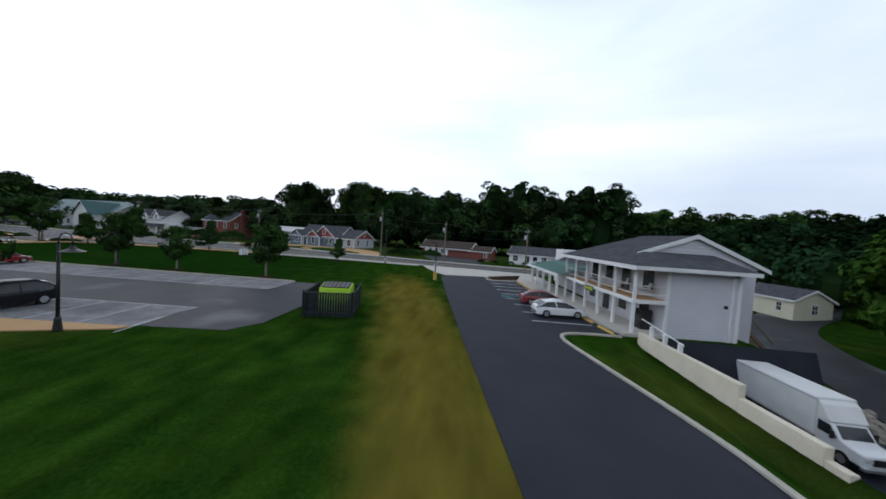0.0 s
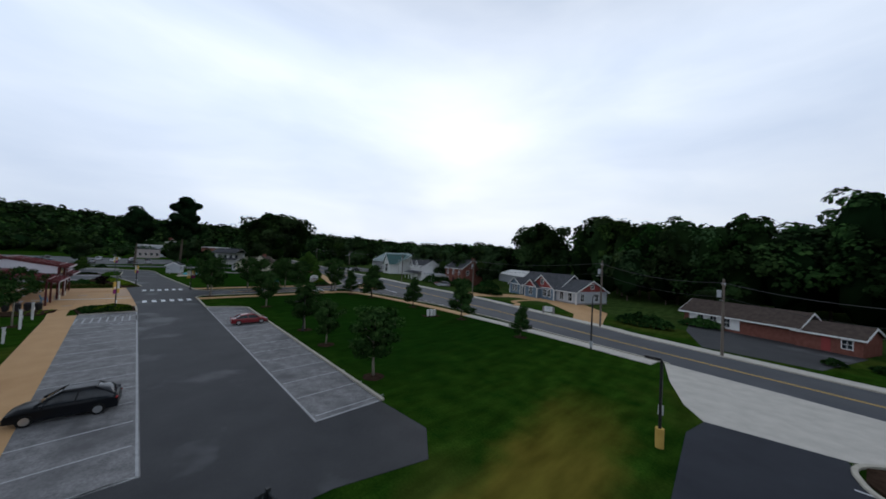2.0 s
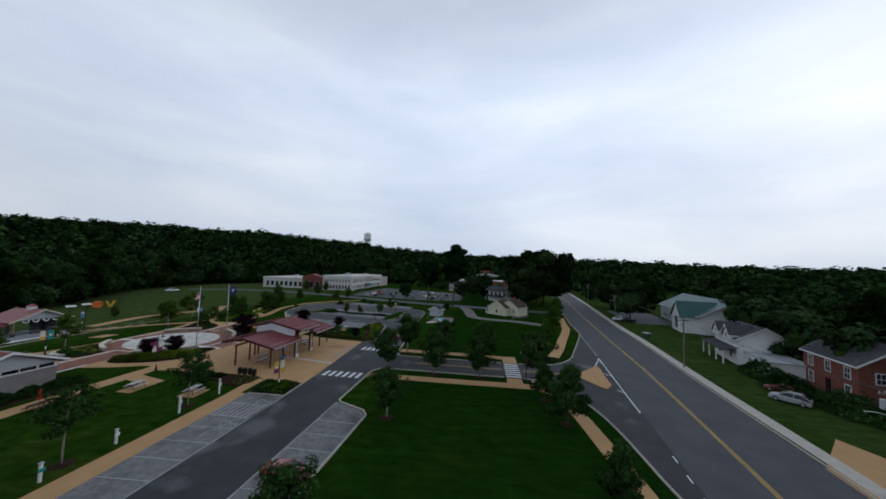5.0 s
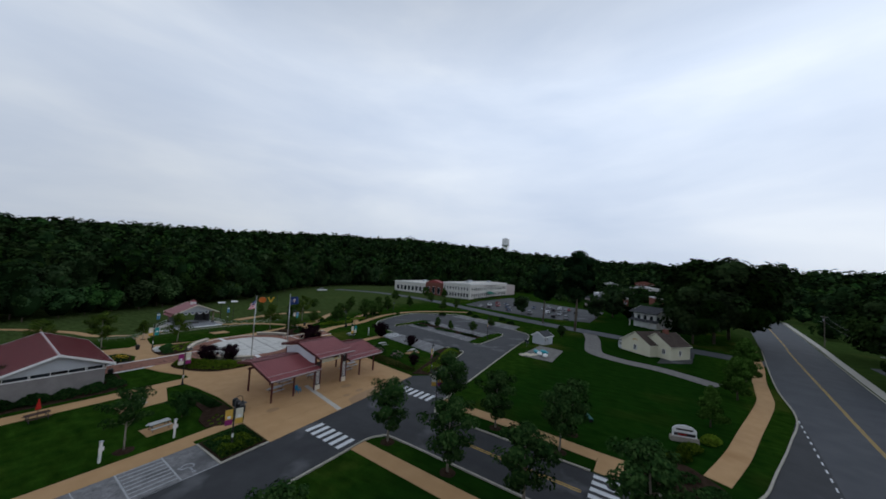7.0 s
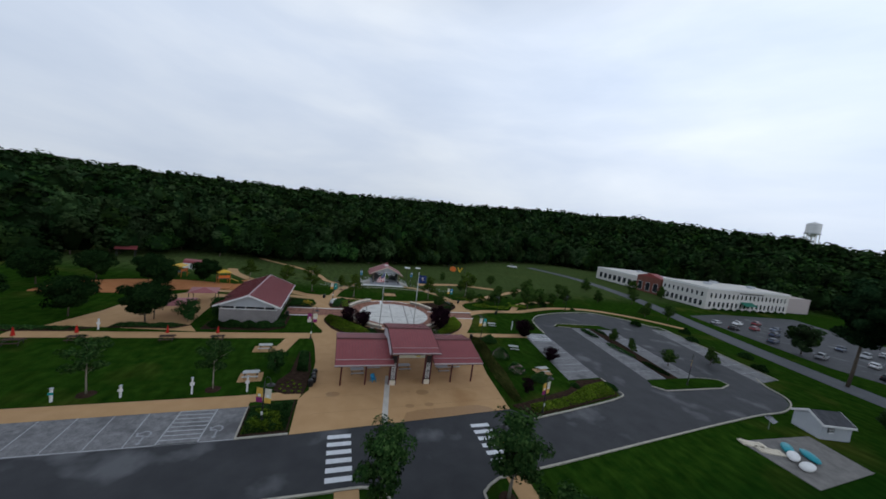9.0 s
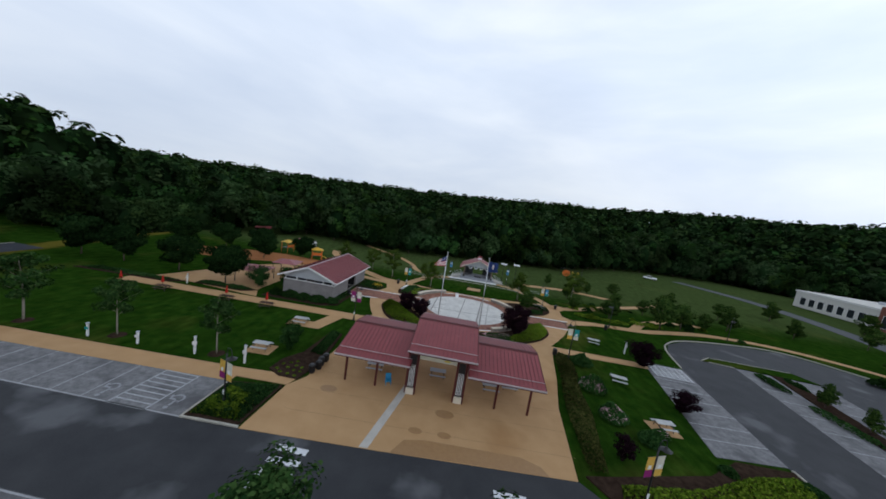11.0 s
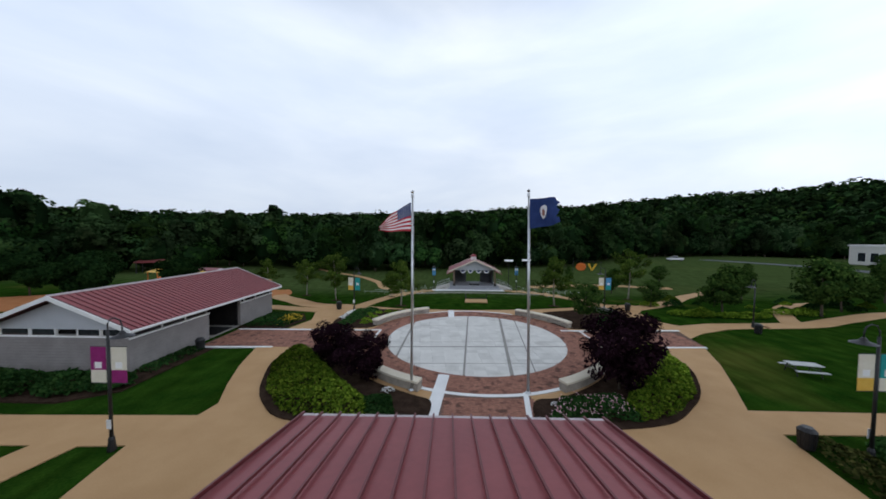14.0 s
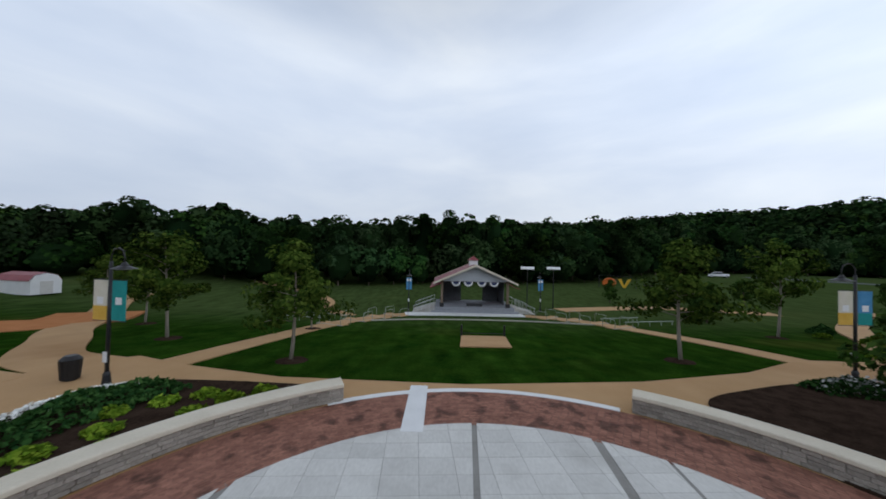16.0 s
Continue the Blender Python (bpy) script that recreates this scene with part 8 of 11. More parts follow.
for s in (-1, 1):
    part("side_window", Shape().wedge([(1.7, 1.35), (2.7, 1.35), (2.35, 1.92), (1.7, 1.95)], "y", s * 0.96 - 0.01, s * 0.96 + 0.01), GLASS, truck, "dark door glass")
    part("mirror", Shape().box(2.55, s * 1.12 - 0.1, 1.3, 2.65, s * 1.12 + 0.1, 1.75), BLACK_METAL, truck, bevel=0.02)
    part("headlight", Shape().box(3.9, s * 0.7 - 0.18, 0.85, 4.02, s * 0.7 + 0.18, 1.05), LAMP_CLEAR, truck)
    for wx in (-2.6, 3.0):
        tyre = part("wheel", Shape().add([(wx + 0.42 * math.cos(a), s * yy, 0.42 + 0.42 * math.sin(a)) for yy in (0.66, 0.97) for a in np.linspace(0, 2 * math.pi, 17)[:-1]],
                    [(i, (i + 1) % 16, 16 + (i + 1) % 16, 16 + i) for i in range(16)] + [tuple(range(15, -1, -1)), tuple(range(16, 32))]), RUBBER, truck, "black tyre")
        part("rim", Shape().add([(wx + 0.24 * math.cos(a), s * yy, 0.42 + 0.24 * math.sin(a)) for yy in (0.8, 0.985) for a in np.linspace(0, 2 * math.pi, 11)[:-1]],
             [(i, (i + 1) % 10, 10 + (i + 1) % 10, 10 + i) for i in range(10)] + [tuple(range(9, -1, -1)), tuple(range(10, 20))]), STEEL, tyre, "grey steel rim")
part("grille", Shape().box(3.97, -0.5, 0.75, 4.03, 0.5, 1.1), BLACK_METAL, truck, "dark grille")
part("bumper", Shape().box(3.85, -0.98, 0.42, 4.12, 0.98, 0.64), STEEL, truck, "bright front bumper", bevel=0.03)
part("chassis", Shape().box(-4.1, -0.5, 0.55, 3.8, 0.5, 0.85), BLACK_METAL, truck)
for y0, y1 in ((-1.115, -1.1), (1.1, 1.115)):
    for z in (0.92, 3.02):
        part("side_rail", Shape().box(-4.2, y0, z, 1.6, y1, z + 0.08), GREY_SIDING, truck)


# ---- buildings: shared pieces ----
def window(parent, x, y, z, w, h, axis="y", out=-1, frame_mat=WHITE, bars=True, glass=GLASS):
    """A framed window on a wall; axis: the wall's normal; out: which way it looks."""
    o = 0.05 * out

    def b(p0, p1, q0, q1, d0, d1):
        lo, hi = sorted((d0 * out, d1 * out))
        return Shape().box(x + p0, y + lo, z + q0, x + p1, y + hi, z + q1) if axis == "y" else Shape().box(x + lo, y + p0, z + q0, x + hi, y + p1, z + q1)

    win = part("window", b(-w / 2, w / 2, 0, h, -0.02, 0.02), glass, parent, "dark glazed window")
    fr = Shape()
    for s in (b(-w / 2 - 0.1, -w / 2, -0.1, h + 0.1, -0.03, 0.06), b(w / 2, w / 2 + 0.1, -0.1, h + 0.1, -0.03, 0.06), b(-w / 2, w / 2, h, h + 0.1, -0.03, 0.06), b(-w / 2, w / 2, -0.1, 0, -0.03, 0.08)):
        fr.add(s.v, s.f)
    if bars:
        for s in (b(-w / 2, w / 2, h / 2 - 0.03, h / 2 + 0.03, 0.0, 0.05), b(-0.025, 0.025, 0.0, h / 2 - 0.03, 0.0, 0.045), b(-0.025, 0.025, h / 2 + 0.03, h, 0.0, 0.045)):
            fr.add(s.v, s.f)
    part("window_frame", fr, frame_mat, win)
    return win


def lap_boards(shape, x0, x1, y0, y1, z0, z1, side, step=0.2, d=0.018):
    """Lapped siding boards on the sides named of a box: each a thin proud strip."""
    n = int((z1 - z0) / step)
    for k in range(n):
        a, b = z0 + step * k, z0 + step * k + 0.05
        if "s" in side:
            shape.box(x0, y0 - d, a, x1, y0, b)
        if "n" in side:
            shape.box(x0, y1, a, x1, y1 + d, b)
        if "w" in side:
            shape.box(x0 - d, y0, a, x0, y1, b)
        if "e" in side:
            shape.box(x1, y0, a, x1 + d, y1, b)
    return shape


def gable_roof(parent, x0, x1, y0, y1, z_eave, z_ridge, material, along="y", over=0.4, thick=0.16, trim=WHITE, label=""):
    """A gable roof over a rectangle; along: the way the ridge runs."""
    s = Shape()
    if along == "y":
        c = (x0 + x1) / 2
        drop = over * (z_ridge - z_eave) / ((x1 - x0) / 2)
        s.slab([(x1 + over, y0 - over, z_eave - drop), (x1 + over, y1 + over, z_eave - drop), (c, y1 + over, z_ridge), (c, y0 - over, z_ridge)], thick)
        s.slab([(c, y0 - over, z_ridge), (c, y1 + over, z_ridge), (x0 - over, y1 + over, z_eave - drop), (x0 - over, y0 - over, z_eave - drop)], thick)
    else:
        c = (y0 + y1) / 2
        drop = over * (z_ridge - z_eave) / ((y1 - y0) / 2)
        s.slab([(x0 - over, y0 - over, z_eave - drop), (x1 + over, y0 - over, z_eave - drop), (x1 + over, c, z_ridge), (x0 - over, c, z_ridge)], thick)
        s.slab([(x0 - over, c, z_ridge), (x1 + over, c, z_ridge), (x1 + over, y1 + over, z_eave - drop), (x0 - over, y1 + over, z_eave - drop)], thick)
    roof = part("roof", s, material, parent, label)
    if trim:
        t = Shape()
        if along == "y":
            for y in (y0 - over - 0.05, y1 + over):
                t.wedge([(x1 + over, z_eave - drop - 0.25), (x1 + over, z_eave - drop + 0.02), (c, z_ridge + 0.03), (c, z_ridge - 0.24)], "y", y, y + 0.05)
                t.wedge([(x0 - over, z_eave - drop + 0.02), (x0 - over, z_eave - drop - 0.25), (c, z_ridge - 0.24), (c, z_ridge + 0.03)], "y", y, y + 0.05)
            t.box(x1 + over, y0 - over, z_eave - drop - 0.2, x1 + over + 0.09, y1 + over, z_eave - drop).box(x0 - over - 0.09, y0 - over, z_eave - drop - 0.2, x0 - over, y1 + over, z_eave - drop)
        else:
            for x in (x0 - over - 0.05, x1 + over):
                t.wedge([(y1 + over, z_eave - drop - 0.25), (y1 + over, z_eave - drop + 0.02), (c, z_ridge + 0.03), (c, z_ridge - 0.24)], "x", x, x + 0.05)
                t.wedge([(y0 - over, z_eave - drop + 0.02), (y0 - over, z_eave - drop - 0.25), (c, z_ridge - 0.24), (c, z_ridge + 0.03)], "x", x, x + 0.05)
            t.box(x0 - over, y1 + over, z_eave - drop - 0.2, x1 + over, y1 + over + 0.09, z_eave - drop).box(x0 - over, y0 - over - 0.09, z_eave - drop - 0.2, x1 + over, y0 - over, z_eave - drop)
        part("roof_trim", t, trim, roof, "trim boards and gutters")
    return roof


def gable_wall(x0, x1, y0, y1, z0, z_eave, z_ridge, along="y"):
    """Walls of a gabled block as one closed solid."""
    if along == "y":
        return Shape().wedge([(x0, z0), (x1, z0), (x1, z_eave), ((x0 + x1) / 2, z_ridge), (x0, z_eave)], "y", y0, y1)
    return Shape().wedge([(y0, z0), (y1, z0), (y1, z_eave), ((y0 + y1) / 2, z_ridge), (y0, z_eave)], "x", x0, x1)


# ---- motel ----
motel = thing("motel_building", "two-storey pale sided motel with white galleries and a grey roof", "motel", -88.9, -41.0, 0)
part("wall", Shape().box(-9.9, -12.0, -2.4, -1.9, -3.4, 4.35), SIDING, motel, "pale vinyl siding")
part("end_wing", Shape().box(-6.1, -3.4, -2.4, -1.9, -0.3, 4.35), SIDING, motel, "pale vinyl siding")
part("siding", lap_boards(Shape(), -9.9, -1.9, -12.0, -3.4, 0.0, 4.3, "e"), SIDING, motel)
part("siding", lap_boards(Shape(), -6.1, -1.9, -3.4, -0.3, 0.0, 4.3, "n"), SIDING, motel)
part("siding", lap_boards(Shape(), -9.9, -6.1, -12.0, -3.4, 0.0, 4.3, "n"), SIDING, motel)
part("basement_wall", Shape().box(-6.15, -0.32, -2.6, -1.85, -0.27, -0.02), BLOCK, motel, "grey block basement wall")
part("corner_board", Shape().box(-6.2, -0.35, -2.6, -6.0, -0.2, 4.35), WHITE, motel, "white corner board")
part("corner_board", Shape().box(-2.0, -0.35, 0.0, -1.84, -0.2, 4.35), WHITE, motel, "white corner board")
part("downspout", Shape().box(-5.75, -0.32, -2.6, -5.65, -0.2, 4.3), WHITE, motel, "white downspout")
part("gallery_floor", Shape().box(-1.9, -12.0, 1.98, 0.15, -0.2, 2.22), WHITE, motel, "white edged gallery floor", bevel=0.02)
part("gallery_deck", Shape().box(-1.85, -11.9, 2.22, 0.05, -0.3, 2.235), TAN, motel, "tan deck surface")
for k in range(6):
    y = -0.35 - 2.32 * k
    part("post", Shape().box(-0.09, y - 0.09, 0.16, 0.09, y + 0.09, 1.98).box(-0.08, y - 0.08, 2.22, 0.08, y + 0.08, 4.3), WHITE, motel, bevel=0.01)
for z in (2.55, 3.05):
    part("rail", Shape().tube([(0.0, -11.9, z), (0.0, -0.35, z)], 0.03, 5), WHITE, motel)
    part("end_rail", Shape().tube([(0.0, -0.35, z), (-1.85, -0.35, z)], 0.03, 5), WHITE, motel)
mr = Shape().slab([(0.45, -12.4, 4.3), (0.45, -3.1, 4.3), (-5.5, -3.1, 6.45), (-5.5, -9.6, 6.45)], 0.16)
mr.slab([(-5.5, -9.6, 6.45), (-5.5, -3.1, 6.45), (-10.5, -3.1, 4.3), (-10.5, -12.4, 4.3)], 0.16)
mr.slab([(-10.5, -12.4, 4.3), (0.45, -12.4, 4.3), (-5.5, -9.6, 6.45), (-5.5, -9.6, 6.45)], 0.16)
mr.add([(0.45, 0.4, 4.3), (-1.9, -3.1, 5.15), (0.45, -3.1, 4.3), (-6.7, -3.1, 5.15), (-6.7, 0.4, 4.3)], [(0, 1, 2), (0, 4, 3, 1)])
mr.box(-6.6, -3.1, 4.16, 0.4, 0.38, 4.28)
mroof = part("roof", mr, SHINGLE, motel, "grey shingled roof")
part("gable", Shape().wedge([(-9.9, 4.3), (-1.9, 4.3), (-1.6, 5.0), (-5.5, 6.32), (-9.9, 4.55)], "y", -3.5, -3.3), SIDING, motel, "sided gable")
part("gable_boards", Shape().box(-3.4, -3.3, 5.2, -2.3, -3.28, 5.25).box(-7.6, -3.3, 5.42, -3.0, -3.28, 5.47).box(-7.0, -3.3, 5.64, -3.6, -3.28, 5.69).box(-6.6, -3.3, 5.86, -4.3, -3.28, 5.91), WHITE, motel)
part("rake_board", Shape().wedge([(-1.5, 4.8), (-1.5, 5.06), (-5.5, 6.52), (-5.5, 6.24)], "y", -3.08, -3.0).wedge([(-10.55, 4.36), (-10.55, 4.1), (-5.5, 6.24), (-5.5, 6.52)], "y", -3.08, -3.0), WHITE, mroof, "white rake boards")
part("fascia", Shape().box(0.45, -12.4, 4.05, 0.52, 0.4, 4.3).box(-6.7, 0.4, 4.08, 0.5, 0.48, 4.3), WHITE, motel, "white fascia")
for k, y in enumerate((-2.2, -4.9, -7.4, -10.0)):
    part("door" if k % 2 else "sliding_window", Shape().box(-1.92, y - 0.55, 2.25 if k % 2 else 2.7, -1.86, y + 0.55, 3.95), GLASS, motel, "dark glazed opening")
    part("door" if k % 2 == 0 else "sliding_window", Shape().box(-1.92, y - 0.7, 0.17 if k % 2 == 0 else 0.7, -1.86, y + 0.3, 1.75), GLASS, motel, "dark glazed opening")
part("wall_vent", Shape().box(-5.5, -0.3, 2.0, -5.3, -0.24, 2.2), BLACK_METAL, motel, "small dark wall vent")
gr = Shape().slab([(1.0, -22.6, 2.35), (1.0, -11.4, 2.35), (-2.6, -11.4, 3.15), (-2.6, -22.6, 3.15)], 0.1)
groof = part("porch_roof", gr, ROOF_GREEN, motel, "pale green ribbed metal porch roof")
me = mesh_of("rib", Shape().slab([(1.0, -0.02, 2.39), (1.0, 0.02, 2.39), (-2.6, 0.02, 3.19), (-2.6, -0.02, 3.19)], 0.05), ROOF_GREEN)
for k in range(28):
    shared("rib", me, groof, Matrix.Translation((0, -22.5 + 0.41 * k, 0)))
part("porch_fascia", Shape().box(1.0, -22.7, 2.1, 1.08, -11.3, 2.38).box(-2.6, -22.7, 2.1, 1.0, -22.6, 2.6), WHITE, motel, "white porch fascia")
for k in range(5):
    y = -12.4 - 2.45 * k
    part("porch_post", Shape().box(0.55, y - 0.11, 0.16, 0.77, y + 0.11, 2.3), WHITE, motel, bevel=0.01)
part("low_wing", gable_wall(-9.0, -2.6, -23.0, -12.0, 0.0, 2.9, 4.4), SIDING, motel, "pale sided one-storey wing")
gable_roof(motel, -9.0, -2.6, -23.0, -12.2, 3.0, 4.6, SHINGLE, "y", 0.3, label="grey shingled wing roof")
part("white_block", Shape().box(-14.0, -26.0, 0.0, -3.4, -23.2, 4.5), WHITE, motel, "tall white sided block", bevel=0.03)
part("block_boards", lap_boards(Shape(), -14.0, -3.4, -26.0, -23.2, 0.2, 4.3, "en", 0.3), SIDING, motel)
sgn = thing("gallery_sign", "green and yellow lettered sign on the gallery edge", "sign", -88.68, -47.2, 1.72, 90)
part("board", Shape().box(-0.75, -0.02, 0.0, 0.75, 0.02, 0.42), paint("sign_green", (0.02, 0.09, 0.03), (0.03, 0.12, 0.04), 0.6), sgn)
for k in range(5):
    part("letter_bar", Shape().box(-0.62 + 0.26 * k, -0.035, 0.1, -0.44 + 0.26 * k, -0.022, 0.33), paint("sign_yellow", (0.5, 0.45, 0.03), (0.55, 0.5, 0.05), 0.6) if k == 0 else bpy.data.materials["sign_yellow"], sgn)
for x, y, s in ((-90.2, -42.6, 1), (-90.0, -49.0, 1), (-90.3, -45.4, 1)):
    ch = thing("gallery_chair", "pale metal chair on the motel gallery", "chair", x, y, 2.24, 80, "gallery chairs")
    part("seat", Shape().box(-0.25, -0.25, 0.38, 0.25, 0.25, 0.43), STEEL, ch)
    part("backrest", Shape().slab([(-0.25, 0.22, 0.43), (0.25, 0.22, 0.43), (0.25, 0.36, 0.9), (-0.25, 0.36, 0.9)], 0.03), STEEL, ch)
    for lx in (-0.22, 0.22):
        part("leg", Shape().tube([(lx, -0.22, 0.0), (lx, -0.22, 0.4)], 0.018, 5), STEEL, ch)
        part("leg", Shape().tube([(lx, 0.22, 0.0), (lx, 0.22, 0.4)], 0.018, 5), STEEL, ch)
vend = thing("vending_machine", "black vending machine under the gallery", "vending machine", -90.3, -42.6, 0.16)
part("cabinet", Shape().box(-0.35, -0.35, 0.0, 0.35, 0.35, 1.25), BLACK_METAL, vend, bevel=0.03)
part("front_panel", Shape().box(0.35, -0.28, 0.2, 0.36, 0.28, 1.15), GLASS, vend)
rw = thing("retaining_wall", "pale rendered stepped retaining wall with a white rail", "wall", -88.9, -40.4, 0, kind="structure")
part("wall_body", Shape().box(-0.14, 0.0, -3.4, 0.14, 6.5, 0.45).box(-0.14, 6.5, -3.4, 0.14, 9.3, -0.05).box(-0.14, 9.3, -3.4, 0.14, 9.9, -0.42), CAP, rw, bevel=0.02)
for k in range(3):
    part("rail_post", Shape().box(-0.08, 0.9 + 1.1 * k, 0.45, 0.08, 1.06 + 1.1 * k, 1.05 - 0.08 * k), WHITE, rw)
part("hand_rail", Shape().tube([(0, 0.0, 1.25), (0, 3.4, 0.85)], 0.03, 5), WHITE, rw)
gar = thing("cream_outbuilding", "small cream sided outbuilding with a grey gable roof", "outbuilding", -118.0, -61.0, land(-118.0, -61.0), 90)
gar.scale = (0.62, 0.66, 0.82)
part("wall", gable_wall(-5.0, 5.0, -3.2, 3.2, 0, 2.8, 4.2, "x"), CREAM, gar)
gable_roof(gar, -5.0, 5.0, -3.2, 3.2, 2.9, 4.3, SHINGLE, "x", 0.35)
window(gar, 2.4, -3.2, 1.0, 0.9, 1.2, "y", -1)
window(gar, 5.0, 0.2, 1.0, 0.9, 1.2, "x", 1)
stair = thing("wooden_stair", "weathered wooden outside stair behind the motel", "stair", -99.4, -46.0, -2.35, 20)
for s in (-0.5, 0.5):
    part("stringer", Shape().slab([(-0.2, s - 0.05, 2.3), (-0.2, s + 0.05, 2.3), (-3.4, s + 0.05, 0.1), (-3.4, s - 0.05, 0.1)], 0.25), WOOD, stair)
    part("handrail", Shape().tube([(-0.2, s, 3.2), (-3.4, s, 1.0)], 0.05, 5), WOOD, stair)
for k in range(11):
    part("tread", Shape().box(-0.5 - 0.28 * k, -0.5, 2.1 - 0.2 * k, -0.22 - 0.28 * k, 0.5, 2.15 - 0.2 * k), WOOD, stair)
rub = Shape()
rk = random.Random(3)
for k in range(420):
    x, y = -98.2 - rk.uniform(0, 2.2), -46.0 + rk.uniform(0, 26)
    rub.ball((x, y, land(x, y) + rk.uniform(0, 0.25)), (rk.uniform(0.15, 0.4), rk.uniform(0.15, 0.4), rk.uniform(0.12, 0.28)), 6, 4, 0.25, rk)
tagged(new("riprap", mesh_of("riprap", rub, STONE)), "loose grey riprap stones along a ditch", "stones", kind="stuff")

# wheel stops of the motel
for k, y in enumerate((-61.0, -58.6, -56.3, -53.9, -51.6, -49.3, -46.8, -44.2, -41.8)):
    ws = new("wheel_stop", mesh_of("wheel_stop", Shape().wedge([(-0.1, 0.0), (0.1, 0.0), (0.06, 0.13), (-0.06, 0.13)], "y", -0.85, 0.85), bpy.data.materials["road_marking_yellow"], bevel=0.015) if k == 0 else bpy.data.meshes["wheel_stop"])
    ws.matrix_basis = pose(-86.15 - 0.075 * (y + 61), y, 0.03, 0, 0, 5)
    tagged(ws, "pale yellow concrete wheel stop", "wheel stop", "wheel stops at the motel")

# ---- bin enclosure ----
enc = thing("dumpster_enclosure", "dark slatted fence enclosure round a dumpster", "fence", -70.3, -41.7, 0.02, 9)
slat = mesh_of("slat", Shape().box(-0.055, -0.02, 0.03, 0.055, 0.02, 1.5), FENCE)
for x0, y0, x1, y1 in ((-1.4, -1.6, 1.4, -1.6), (1.4, -1.6, 1.4, 1.6), (1.4, 1.6, -1.4, 1.6), (-1.4, 1.6, -1.4, -1.6)):
    n = int(math.hypot(x1 - x0, y1 - y0) / 0.14)
    a = math.degrees(math.atan2(y1 - y0, x1 - x0))
    for i in range(n):
        t = (i + 0.5) / n
        shared("slat", slat, enc, pose(x0 + (x1 - x0) * t, y0 + (y1 - y0) * t, 0, 0, 0, a))
    part("rail", Shape().tube([(x0, y0, 1.46), (x1, y1, 1.46)], 0.04, 5), BLACK_METAL, enc)
    part("rail", Shape().tube([(x0, y0, 0.3), (x1, y1, 0.3)], 0.035, 5), BLACK_METAL, enc)
    part("post", Shape().box(x0 - 0.06, y0 - 0.06, 0.0, x0 + 0.06, y0 + 0.06, 1.58), BLACK_METAL, enc)
dump = thing("dumpster", "lime green steel dumpster with a black ribbed lid", "dumpster", -70.4, -41.9, 0.02, 99)
part("body", Shape().wedge([(-0.75, 0.12), (0.75, 0.12), (0.85, 0.95), (0.72, 1.55), (-0.5, 1.75), (-0.85, 1.3)], "y", -0.95, 0.95), LIME, dump, bevel=0.03)
lid = part("lid", Shape().slab([(-0.42, -0.85, 1.80), (0.62, -0.85, 1.63), (0.62, 0.85, 1.63), (-0.42, 0.85, 1.80)], 0.06), BLACK_METAL, dump, "black plastic lid")
for k in range(7):
    part("lid_rib", Shape().slab([(-0.4, -0.78 + 0.26 * k - 0.02, 1.815), (0.6, -0.78 + 0.26 * k - 0.02, 1.645), (0.6, -0.78 + 0.26 * k + 0.02, 1.645), (-0.4, -0.78 + 0.26 * k + 0.02, 1.815)], 0.02), RUBBER, lid)
part("fork_pocket", Shape().box(-0.6, -1.08, 0.7, 0.6, -0.95, 0.88), LIME, dump, bevel=0.02)
part("fork_pocket", Shape().box(-0.6, 0.95, 0.7, 0.6, 1.08, 0.88), LIME, dump, bevel=0.02)


